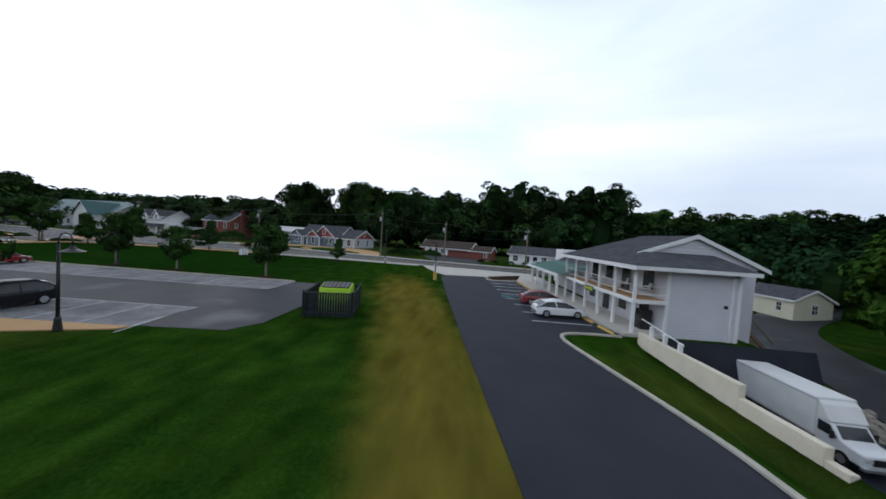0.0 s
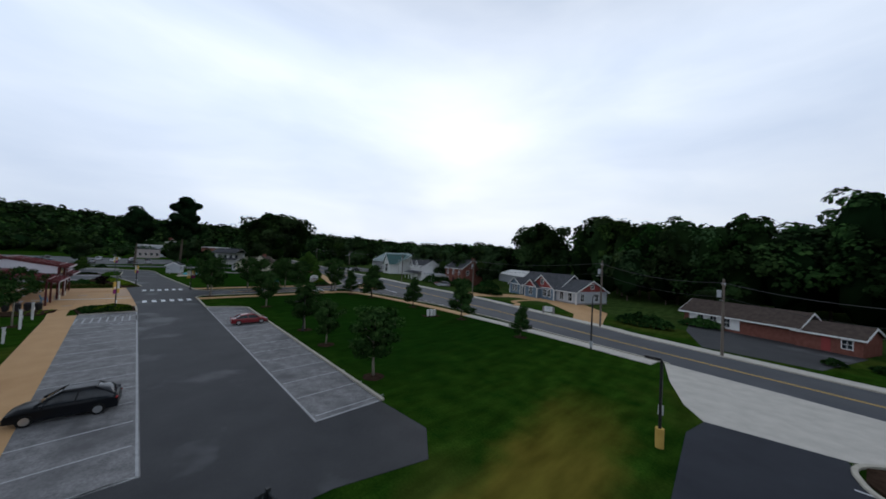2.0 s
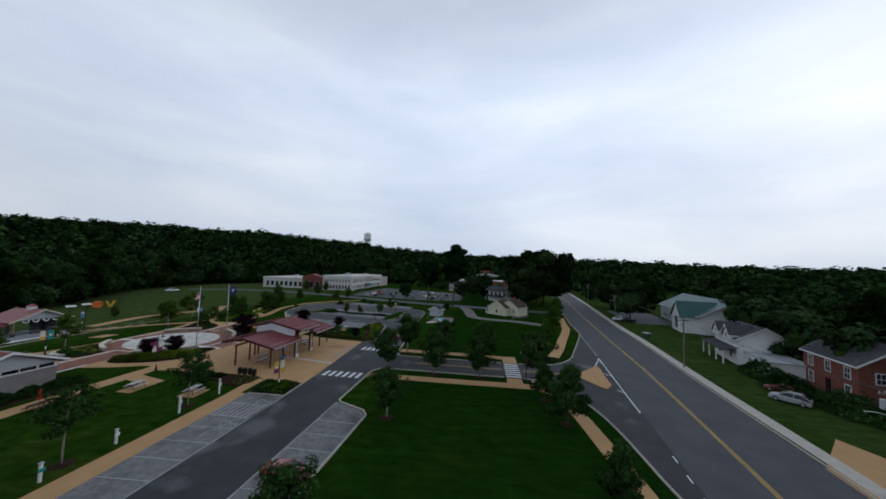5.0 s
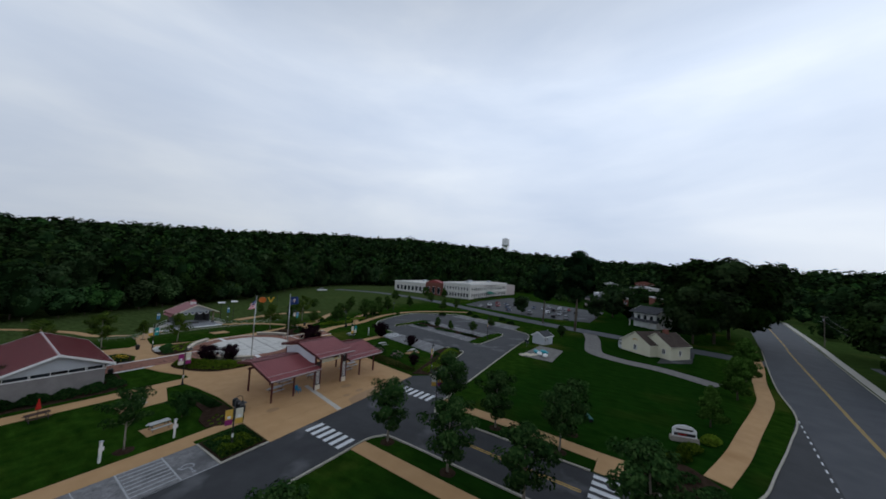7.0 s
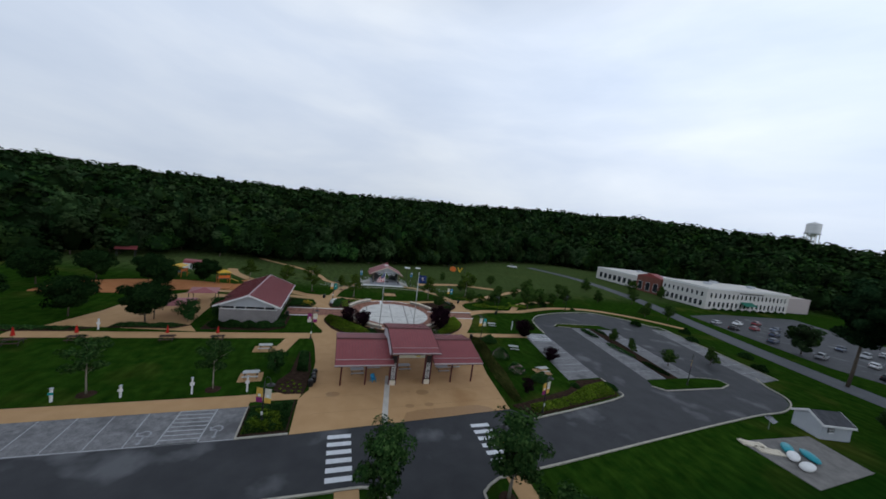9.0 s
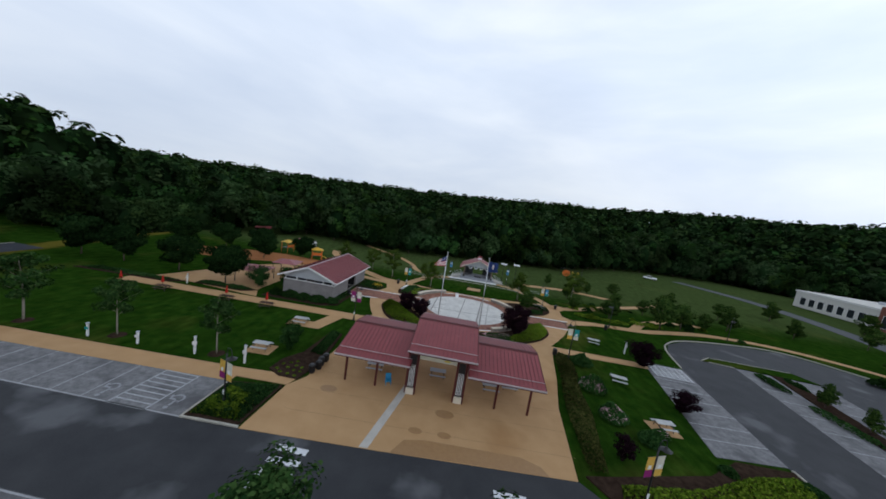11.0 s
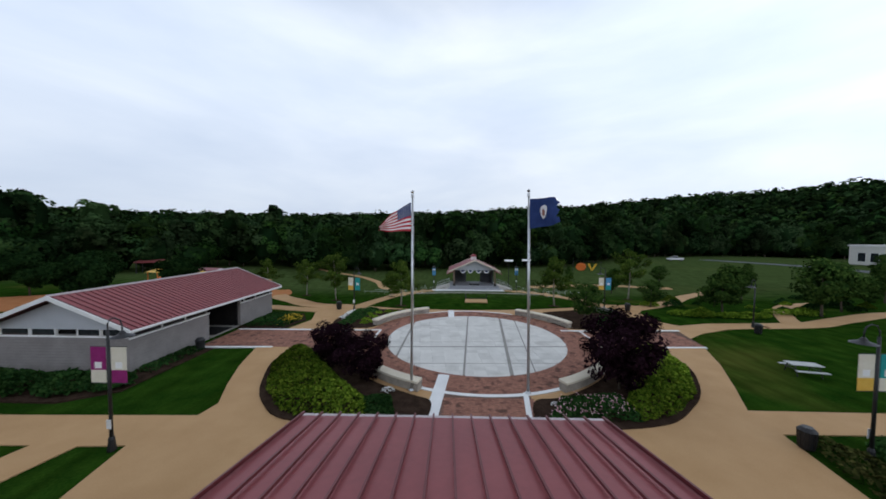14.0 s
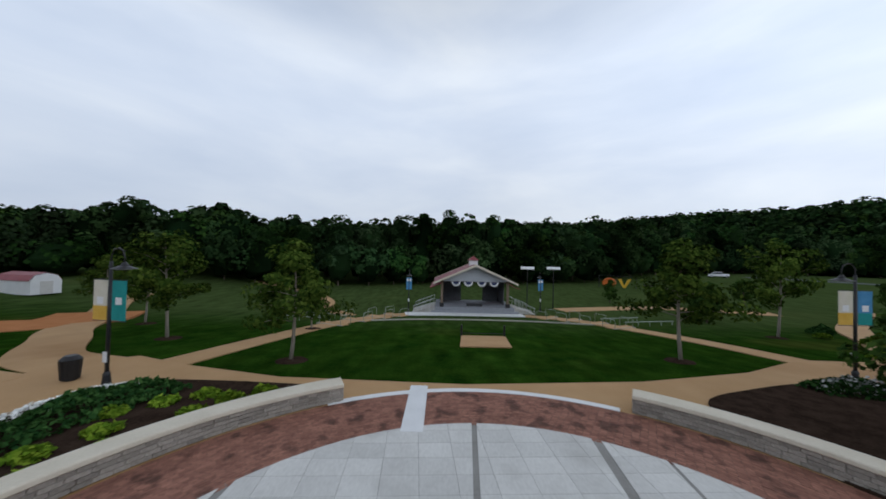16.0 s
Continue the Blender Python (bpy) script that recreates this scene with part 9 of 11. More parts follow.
# ---- houses across the road ----
def bungalow():
    """Long bungalow: grey wing, two red front gables, a recessed porch and a small far wing; front faces +y, west corner at the origin."""
    h = thing("craftsman_house", "slate blue bungalow with red gables, white trim and a grey roof", "house", -50.0, -109.0, 0, -20)
    h.scale = (0.92, 1.0, 1.0)
    part("grey_wing", gable_wall(0.0, 6.6, -9.4, 0.0, 0, 2.8, 5.2, "x"), GREY_SIDING, h, "grey sided west wing")
    part("siding", lap_boards(Shape(), 0.0, 6.4, -9.4, 0.0, 0.3, 2.8, "nw", 0.22), GREY_SIDING, h)
    part("main_wall", Shape().box(6.6, -9.0, 0, 22.0, -0.6, 2.9), BLUE_SIDING, h, "slate blue lapped siding")
    part("siding", lap_boards(Shape(), 6.6, 22.0, -9.0, -0.6, 0.3, 2.8, "n", 0.22), BLUE_SIDING, h)
    gable_roof(h, 0.0, 6.8, -9.4, 0.0, 2.9, 5.3, SHINGLE, "x", 0.45, label="grey shingled wing roof")
    gable_roof(h, 6.0, 23.0, -9.2, -0.4, 3.0, 6.2, SHINGLE, "x", 0.3, label="grey shingled main roof")
    part("end_gable", gable_wall(-0.06, -0.01, -9.2, -0.2, 2.85, 2.9, 5.0, "x"), RED_SIDING, h, "red shingled end gable")
    window(h, -0.06, -4.7, 3.5, 0.8, 1.0, "x", -1)
    for y in (-1.8, -6.2):
        window(h, 0.0, y, 0.7, 1.0, 1.6, "x", -1)
    part("corner_board", Shape().box(-0.08, -0.12, 0, 0.16, 0.1, 2.8), WHITE, h, "white corner board")
    for x in (1.9, 4.6):
        window(h, x, 0.0, 0.65, 1.15, 1.75, "y", 1)
    # big red gable and the lower one before it
    for x0, x1, y0, ex, ze, zr, red in ((6.6, 15.6, -5.0, 0.6, 2.8, 5.9, True), (11.8, 17.0, -2.0, 1.6, 2.7, 4.5, True), (20.0, 25.2, -7.0, 0.9, 2.7, 4.5, False)):
        cx = (x0 + x1) / 2
        part("front_wing", gable_wall(x0, x1, y0, ex, 0, ze, zr - 0.15), BLUE_SIDING, h, "slate blue projecting wing")
        if red:
            part("red_gable", Shape().wedge([(x0 + 0.15, ze + 0.1), (x1 - 0.15, ze + 0.1), (cx, zr - 0.25)], "y", ex - 0.02, ex + 0.05), RED_SIDING, h, "red shingled gable")
        gable_roof(h, x0, x1, y0, ex, ze + 0.08, zr, SHINGLE, "y", 0.4, label="grey shingled gable roof")
        part("gable_band", Shape().box(x0, ex, ze - 0.08, x1, ex + 0.08, ze + 0.1), WHITE, h, "white gable band")
        for x in (x0 + 0.1, x1 - 0.1):
            part("corner_board", Shape().box(x - 0.12, ex - 0.1, 0, x + 0.12, ex + 0.06, ze), WHITE, h, "white corner board")
    window(h, 11.1, 0.65, 3.6, 0.95, 1.3, "y", 1)
    window(h, 8.4, 0.6, 0.75, 1.05, 1.7, "y", 1)
    window(h, 10.0, 0.6, 0.75, 1.05, 1.7, "y", 1)
    window(h, 14.4, 1.6, 0.75, 1.1, 1.7, "y", 1)
    window(h, 21.9, 0.9, 0.75, 0.95, 1.7, "y", 1)
    window(h, 23.3, 0.9, 0.75, 0.95, 1.7, "y", 1)
    part("front_door", Shape().box(18.2, -0.6, 0.15, 19.2, -0.5, 2.3), WHITE, h, "white front door")
    for x in (17.4, 19.8):
        part("porch_post", Shape().box(x - 0.12, 0.3, 0, x + 0.12, 0.54, 2.8), WHITE, h)
    part("foundation", Shape().box(-0.04, -9.44, 0, 6.6, 0.04, 0.3), BLOCK, h)
    return h


bungalow()
sg = thing("yard_sign", "white sign board between two brick piers", "sign", -52.5, -91.9, 0, 12)
sg.scale = (0.72, 0.72, 0.9)
for x in (-1.2, 1.2):
    part("pier", Shape().box(x - 0.22, -0.22, 0, x + 0.22, 0.22, 1.35), BLOCK, sg, bevel=0.02)
part("board", Shape().box(-0.98, -0.06, 0.45, 0.98, 0.06, 1.45), WHITE, sg)
for k in range(3):
    part("text_bar", Shape().box(-0.7, 0.062, 1.2 - 0.22 * k, 0.7 - 0.2 * k, 0.07, 1.29 - 0.22 * k), GREY_SIDING, sg)
ranch = thing("brick_ranch_house", "low brick ranch house with a brown roof", "house", -76.8, -106.1, 0, -22)
ranch.scale = (0.78, 0.85, 0.95)
part("wall", Shape().box(-8.5, -3.5, 0, 8.5, 3.5, 2.5), BRICK_WALL, ranch)
part("porch_wall", Shape().box(-1.0, 3.48, 0.4, 7.5, 3.56, 2.2), WHITE, ranch, "white panelled front")
gable_roof(ranch, -8.5, 8.5, -3.5, 3.5, 2.6, 4.3, BROWN_SHINGLE, "x", 0.7, label="brown shingled roof")
for x in (1.0, 3.2, 5.4):
    window(ranch, x, 3.56, 0.7, 1.0, 1.3, "y", 1)
wing = part("wing", gable_wall(-15.5, -8.5, -2.0, 4.0, 0, 2.2, 3.3, "x"), BRICK_WALL, ranch, "brick wing")
gable_roof(ranch, -15.5, -8.5, -2.0, 4.0, 2.3, 3.5, BROWN_SHINGLE, "x", 0.4)
part("red_door", Shape().box(-12.4, 3.98, 0.1, -11.4, 4.06, 2.0), RED_SIDING, ranch, "bright red door")
window(ranch, -14.0, 4.0, 0.8, 1.0, 1.0, "y", 1)
cot = thing("white_cottage", "long low white house with a grey roof", "house", -101.0, -92.5, 0, -25)
part("wall", gable_wall(-10.0, 10.0, -3.2, 3.2, 0, 2.4, 3.9, "x"), WHITE, cot)
gable_roof(cot, -10.0, 10.0, -3.2, 3.2, 2.5, 4.1, SHINGLE, "x", 0.4)
for x in (-8.0, -5.0, -1.0, 2.4, 6.0, 8.6):
    window(cot, x, 3.2, 0.8, 1.0, 1.2, "y", 1)
part("door", Shape().box(3.8, 3.18, 0.1, 4.7, 3.26, 2.0), DARK, cot, "dark front door")
bh = thing("brick_house", "two-storey red brick house with a dark roof", "house", -4.5, -122.0, 0, -15)
part("wall", gable_wall(-5.6, 5.6, -4.2, 4.2, 0, 5.6, 8.4, "x"), BRICK_WALL, bh)
gable_roof(bh, -5.6, 5.6, -4.2, 4.2, 5.7, 8.6, SHINGLE, "x", 0.3)
part("chimney", Shape().box(-6.2, -0.7, 0, -5.6, 0.7, 9.2), BRICK_WALL, bh, bevel=0.03)
for x in (-3.8, 0.0, 3.8):
    window(bh, x, 4.2, 3.4, 1.0, 1.5, "y", 1)
    if x:
        window(bh, x, 4.2, 0.8, 1.0, 1.6, "y", 1)
part("door", Shape().box(-0.5, 4.18, 0.1, 0.5, 4.28, 2.3), DARK, bh)
for y in (-2.0, 2.0):
    window(bh, -5.6, y, 3.4, 0.9, 1.4, "x", -1)
farm = thing("white_farmhouse", "white farmhouse with steep gables and a porch", "house", 14.5, -121.0, 0, -15)
part("wall", gable_wall(-5.0, 5.0, -4.5, 4.5, 0, 5.0, 7.4, "x"), WHITE, farm)
gable_roof(farm, -5.0, 5.0, -4.5, 4.5, 5.1, 7.6, SHINGLE, "x", 0.4)
for cx in (-2.6, 2.6):
    part("dormer", gable_wall(cx - 1.5, cx + 1.5, 2.0, 5.2, 4.6, 5.8, 7.4), WHITE, farm)
    gable_roof(farm, cx - 1.5, cx + 1.5, 1.0, 5.2, 5.9, 7.6, SHINGLE, "y", 0.3)
    window(farm, cx, 5.2, 5.0, 0.8, 1.0, "y", 1)
    window(farm, cx, 4.5, 1.0, 1.0, 1.5, "y", 1)
part("porch_roof", Shape().slab([(-5.6, 7.0, 2.7), (5.6, 7.0, 2.7), (5.6, 4.4, 3.4), (-5.6, 4.4, 3.4)][::-1], 0.12), SHINGLE, farm)
for x in (-5.2, -1.8, 1.8, 5.2):
    part("porch_post", Shape().box(x - 0.1, 6.6, 0, x + 0.1, 6.8, 2.7), WHITE, farm)
part("side_wing", Shape().box(-13.0, -2.5, 0, -5.0, 3.0, 2.6), WHITE, farm, "long low white wing")
part("wing_roof", Shape().box(-13.3, -2.8, 2.6, -4.9, 3.3, 2.85), GREY_SIDING, farm)
for x in (-11.5, -9.0, -6.6):
    window(farm, x, 3.0, 0.9, 1.0, 1.0, "y", 1)
hall = thing("green_roofed_hall", "long hall with a teal metal roof and white gables", "building", 63.0, -142.0, 0, -14)
hall.scale = (1.25, 1.1, 1.0)
part("wall", gable_wall(-17.0, 17.0, -8.0, 7.0, 0, 5.6, 9.9, "x"), WHITE, hall)
TEAL_ROOF = paint("teal_metal_roof", (0.028, 0.085, 0.085), (0.04, 0.11, 0.108), 0.5, metal=0.2)
gable_roof(hall, -17.0, 17.0, -8.0, 7.0, 5.7, 10.2, TEAL_ROOF, "x", 0.7, label="teal metal roof")
part("entry_gable", gable_wall(-16.0, -9.0, 5.0, 11.0, 0, 5.0, 9.0), WHITE, hall)
gable_roof(hall, -16.0, -9.0, 2.0, 11.0, 5.1, 9.4, TEAL_ROOF, "y", 0.5)
window(hall, -12.5, 11.0, 1.0, 2.4, 3.6, "y", 1)
for x in (1.0, 4.0, 7.0, 10.0, 13.0):
    window(hall, x, 7.0, 1.0, 1.2, 1.6, "y", 1)
ware = thing("white_roof_shed", "long shed with a pale metal roof behind the bungalow", "shed", -14.0, -151.0, 0, -30)
part("wall", gable_wall(-17.0, 17.0, -6.0, 6.0, 0, 3.2, 4.8, "x"), GREY_SIDING, ware)
gable_roof(ware, -17.0, 17.0, -6.0, 6.0, 3.3, 5.0, WHITE, "x", 0.5, label="pale metal roof")

# ---- cream house in the park ----
ch = thing("cream_house", "cream sided gabled house with brown roof and brick chimney", "house", 68.0, -72.9, 0, -38)
ch.scale = (0.82, 0.82, 0.82)
part("wall", gable_wall(-5.2, 5.2, -5.0, 5.4, 0, 3.6, 6.6, "x"), CREAM, ch)
part("siding", lap_boards(Shape(), -5.2, 5.2, -5.0, 5.4, 0.2, 3.6, "ws", 0.24), CREAM, ch)
gable_roof(ch, -5.2, 5.2, -5.0, 5.4, 3.7, 6.9, BROWN_SHINGLE, "x", 0.35, trim=CREAM)
part("side_wing", gable_wall(-2.0, 6.4, -9.2, 0.4, -0.2, 4.1, 7.1, "x"), CREAM, ch, "cream gabled wing")
gable_roof(ch, -2.0, 6.4, -9.2, 0.4, 4.2, 7.4, BROWN_SHINGLE, "x", 0.35, trim=CREAM)
part("lean_to", Shape().wedge([(5.4, 0), (7.2, 0), (7.2, 2.4), (5.4, 3.0)], "x", -4.6, 1.0), GREY_SIDING, ch, "pale grey lean-to")
part("lean_to_roof", Shape().slab([(-4.8, 7.4, 2.35), (1.2, 7.4, 2.35), (1.2, 5.3, 3.15), (-4.8, 5.3, 3.15)][::-1], 0.1), BROWN_SHINGLE, ch)
part("chimney", Shape().box(1.6, -5.0, 3, 2.9, -3.8, 8.4), BRICK_WALL, ch, "red brick chimney", bevel=0.03)
window(ch, -5.2, 0.2, 1.1, 1.0, 1.5, "x", -1)
window(ch, -2.0, -7.0, 1.5, 0.9, 1.3, "x", -1)
window(ch, -4.6, 6.3, 1.0, 0.9, 1.1, "x", -1)
window(ch, 2.0, -9.2, 1.4, 0.9, 1.3, "y", -1)
fan = Shape()
for k in range(5):
    a0, a1 = math.pi * k / 5, math.pi * (k + 0.85) / 5
    fan.add([(-5.26, 0.2 + 0.95 * math.cos(a0), 4.15 + 0.6 * math.sin(a0)), (-5.26, 0.2 + 0.95 * math.cos(a1), 4.15 + 0.6 * math.sin(a1)), (-5.26, 0.2 + 0.4 * math.cos(a1), 4.1 + 0.22 * math.sin(a1)), (-5.26, 0.2 + 0.4 * math.cos(a0), 4.1 + 0.22 * math.sin(a0))], [(0, 1, 2, 3)])
part("gable_fan", fan, paint("gold_paint", (0.45, 0.28, 0.06), (0.52, 0.33, 0.09), 0.5), ch, "gold half-round gable ornament")
porch = thing("grey_porch_house", "old house with a dark two-tier porch under trees", "house", 124.0, -74.5, 0, -35)
part("wall", Shape().box(-5.0, -5.0, 0, 5.0, 5.0, 6.0), WHITE, porch)
for z in (2.6, 6.0):
    part("porch_roof", Shape().slab([(-7.0, -6.0, z), (-4.8, -6.0, z + 0.9), (-4.8, 6.0, z + 0.9), (-7.0, 6.0, z)], 0.14), SHINGLE, porch)
gable_roof(porch, -5.0, 5.0, -5.0, 5.0, 6.6, 8.4, SHINGLE, "y", 0.6)
for y in (-5.4, -2.7, 0, 2.7, 5.4):
    part("porch_post", Shape().box(-6.9, y - 0.1, 0, -6.7, y + 0.1, 2.6), WHITE, porch)
    part("dark_window", Shape().box(-5.04, y - 0.6, 3.4, -5.0, y + 0.6, 5.0), GLASS, porch)
shed = thing("garden_shed", "small grey shed with a double door and shingled roof", "shed", 56.2, -48.0, 0, -16)
shed.scale = (0.78, 1.05, 1.25)
part("wall", gable_wall(-3.2, 2.6, -1.7, 1.7, 0, 1.9, 2.6, "x"), GREY_SIDING, shed, "pale grey boarded walls")
gable_roof(shed, -3.2, 2.6, -1.7, 1.7, 1.95, 2.75, SHINGLE, "x", 0.25)
part("double_door", Shape().box(2.6, -0.9, 0.1, 2.66, -0.05, 1.8).box(2.6, 0.05, 0.1, 2.66, 0.9, 1.8), WHITE, shed, "white double door")
part("door_trim", Shape().box(2.66, -0.5, 0.2, 2.68, -0.42, 1.7).box(2.66, 0.42, 0.2, 2.68, 0.5, 1.7).box(2.66, -0.95, 1.8, 2.69, 0.95, 1.9), BLACK_METAL, shed)
window(shed, -1.5, -1.7, 0.9, 0.7, 0.6, "y", -1)
for dx in (-0.5, 0.5):
    part("shutter", Shape().box(-1.5 + dx - 0.1, -1.76, 0.85, -1.5 + dx + 0.1, -1.71, 1.55), BLACK_METAL, shed, "black shutter")
BLUEP = paint("teal_hull_plastic", (0.02, 0.28, 0.34), (0.03, 0.34, 0.40), 0.35)
for i, (x, y, a, mt, nm) in enumerate(((42.0, -51.2, 20, WHITE, "white"), (43.4, -50.0, 35, BLUEP, "teal"), (41.2, -52.8, 5, WHITE, "white"), (44.6, -51.6, 60, BLUEP, "teal"))):
    boat = new("small_boat", mesh_of("small_boat", Shape().ball((0, 0, 0.35), (1.35, 0.62, 0.4), 14, 7), mt, smooth=True))
    boat.matrix_basis = pose(x, y, 0.06 - 0.0, 0, 0, a)
    tagged(boat, nm + " upturned dinghy on the concrete slab", "boat", "boats on the slab")
for x, y in ((39.6, -48.4), (40.4, -49.8)):
    pal = thing("pallet_stack", "stack of pale boards on the slab", "boards", x, y, 0.06, -25)
    for k in range(4):
        part("board", Shape().box(-1.5, -0.6 + 0.3 * k, 0.0, 1.5, -0.36 + 0.3 * k, 0.14), CAP, pal)
    part("crossbar", Shape().box(-1.2, -0.6, 0.14, -1.0, 0.6, 0.2).box(1.0, -0.6, 0.14, 1.2, 0.6, 0.2), CAP, pal)
sol = thing("solar_panel", "small tilted solar panel on a post", "solar panel", 47.4, -46.2, 0, 10)
part("post", Shape().cyl(0, 0, 0, 1.4, 0.05), STEEL, sol)
part("panel", Shape().slab([(-0.9, -0.6, 1.3), (0.9, -0.6, 1.3), (0.9, 0.5, 1.8), (-0.9, 0.5, 1.8)], 0.05), GLASS, sol, "dark glass panel")

# ---- white civic building ----
civ = thing("white_civic_building", "long white two-storey building with parapets and rows of windows", "building", 146.3, 24.8, 0, 0)
IVORY = paint("ivory_render", (0.56, 0.54, 0.50), (0.64, 0.62, 0.58), 0.75)
PINKISH = paint("pale_brick_render", (0.42, 0.36, 0.34), (0.48, 0.42, 0.40), 0.8)
part("main_block", Shape().box(0, 0, 0, 62, 21, 10.2), IVORY, civ, bevel=0.1)
part("cornice", Shape().box(-0.3, -0.3, 9.4, 62.3, 21.3, 9.9), WHITE, civ)
part("low_block", Shape().box(5, 21, 0, 40, 70, 7.6), IVORY, civ, bevel=0.1)
part("low_cornice", Shape().box(4.7, 21.3, 7.0, 40.2, 70.3, 7.35), WHITE, civ)
part("brick_bay", Shape().box(2.6, 24, 0, 8, 38, 8.6), BRICK_WALL, civ, "red brick entrance bay")
part("bay_gable", Shape().wedge([(24, 8.6), (38, 8.6), (31, 10.6)], "x", 2.6, 8.0), RED_SIDING, civ, "red entrance gable")
part("east_wing", Shape().box(62, 2, 0, 86, 20, 8.0), PINKISH, civ)
for k in range(9):
    window(civ, 0.0, 2.0 + 2.2 * k, 5.6, 0.9, 2.0, "x", -1, bars=False)
    window(civ, 0.0, 2.0 + 2.2 * k, 1.2, 1.3, 2.4, "x", -1, bars=False)
for k in range(19):
    window(civ, 3.0 + 3.1 * k, 0.0, 5.4, 1.3, 2.2, "y", -1, bars=False)
    window(civ, 3.0 + 3.1 * k, 0.0, 1.2, 1.5, 2.4, "y", -1, bars=False)
for k in range(14):
    y = 23.0 + 3.6 * k
    if y > 40 and y < 69:
        window(civ, 5.0, y, 1.4, 2.2, 3.2, "x", -1, bars=False)
for k in range(3):
    window(civ, 2.6, 26.5 + 4.5 * k, 1.0, 2.4, 4.5, "x", -1, bars=False)
part("awning", Shape().slab([(24, -2.6, 3.0), (33, -2.6, 3.0), (33, 0, 4.4), (24, 0, 4.4)], 0.15), paint("green_canvas", (0.015, 0.13, 0.09), (0.02, 0.16, 0.11), 0.7), civ, "green entrance awning")
for k, (x, y) in enumerate(((14, 9), (30, 16), (46, 8), (22, 40), (28, 58))):
    part("roof_unit", Shape().box(x, y, 10.2 if y < 21 else 7.6, x + 3, y + 2.4, 11.4 if y < 21 else 8.8), GREY_SIDING, civ, "grey roof unit", bevel=0.05)
for k in range(10):
    shrub_mass("building_shrub", "rounded evergreen beside the white building", oval(150 + 5.6 * k, 22.8, 1.1, 0.9), 2.4, SHRUB_LEAF, 400 + k, 260, 0.3)
part("letter_bars", Shape().box(22, -0.42, 8.2, 40, -0.36, 8.7), BLACK_METAL, civ, "row of dark lettering")

# ---- water tower ----
tw = thing("water_tower", "white water tower on tall legs above the woods", "water tower", 690.0, 226.0, 22)
tw.scale = (0.72, 0.72, 0.93)
part("tank", Shape().cyl(0, 0, 66, 82, 12.0, 12.0, 20).cyl(0, 0, 82, 86, 12.0, 1.0, 20).cyl(0, 0, 60, 66, 4.0, 12.0, 20), WHITE, tw, smooth=False)
for k in range(6):
    a = k * math.pi / 3
    part("leg", Shape().tube([(14 * math.cos(a), 14 * math.sin(a), 0), (11 * math.cos(a), 11 * math.sin(a), 68)], 0.9, 6), WHITE, tw)
part("riser", Shape().cyl(0, 0, 0, 62, 1.8, 1.8, 10), WHITE, tw)
part("balcony", Shape().cyl(0, 0, 65.4, 66.4, 13.6, 13.6, 20), GREY_SIDING, tw)
for k in range(14):
    x, y = cr.uniform(190, 420), cr.uniform(-90, -10)
    tn = thing("town_building", "pale flat-roofed building in the far town", "building", x, y, 0, cr.uniform(-20, 20), "far town buildings")
    w, d, h = cr.uniform(9, 20), cr.uniform(8, 14), cr.uniform(5, 9)
    part("wall", Shape().box(-w / 2, -d / 2, 0, w / 2, d / 2, h), cr.choice((IVORY, PINKISH, GREY_SIDING, BRICK_WALL)), tn)
    part("roof", Shape().box(-w / 2 - 0.2, -d / 2 - 0.2, h, w / 2 + 0.2, d / 2 + 0.2, h + 0.5), cr.choice((SHINGLE, GREY_SIDING, WHITE)), tn)
    for k2 in range(4):
        window(tn, -w / 2, -d / 2 + d * (k2 + 0.5) / 4, 1.5, 1.2, 1.6, "x", -1, bars=False)

for x, y, w, d, h, mt, lab in ((334.0, -38.0, 14.0, 15.0, 10.5, WHITE, "white flat-roofed building on the town hill"), (332.0, -69.0, 18.0, 25.0, 9.0, WHITE, "long white roofed works on the town hill"), (352.0, -68.0, 12.0, 17.0, 11.5, BRICK_WALL, "red brick building on the town hill")):
    tn = thing("hill_building", lab, "building", x, y, land(x, y) - 0.6, 4)
    part("wall", Shape().box(-w / 2, -d / 2, 0, w / 2, d / 2, h - 1.2), IVORY if mt is WHITE else mt, tn)
    part("roof", Shape().wedge([(-d / 2 - 0.4, h - 1.2), (d / 2 + 0.4, h - 1.2), (0, h + 0.6)], "x", -w / 2 - 0.4, w / 2 + 0.4), mt, tn)
    for k in range(5):
        window(tn, -w / 2, -d / 2 + d * (k + 0.5) / 5, h - 4.5, 1.4, 1.8, "x", -1, bars=False)


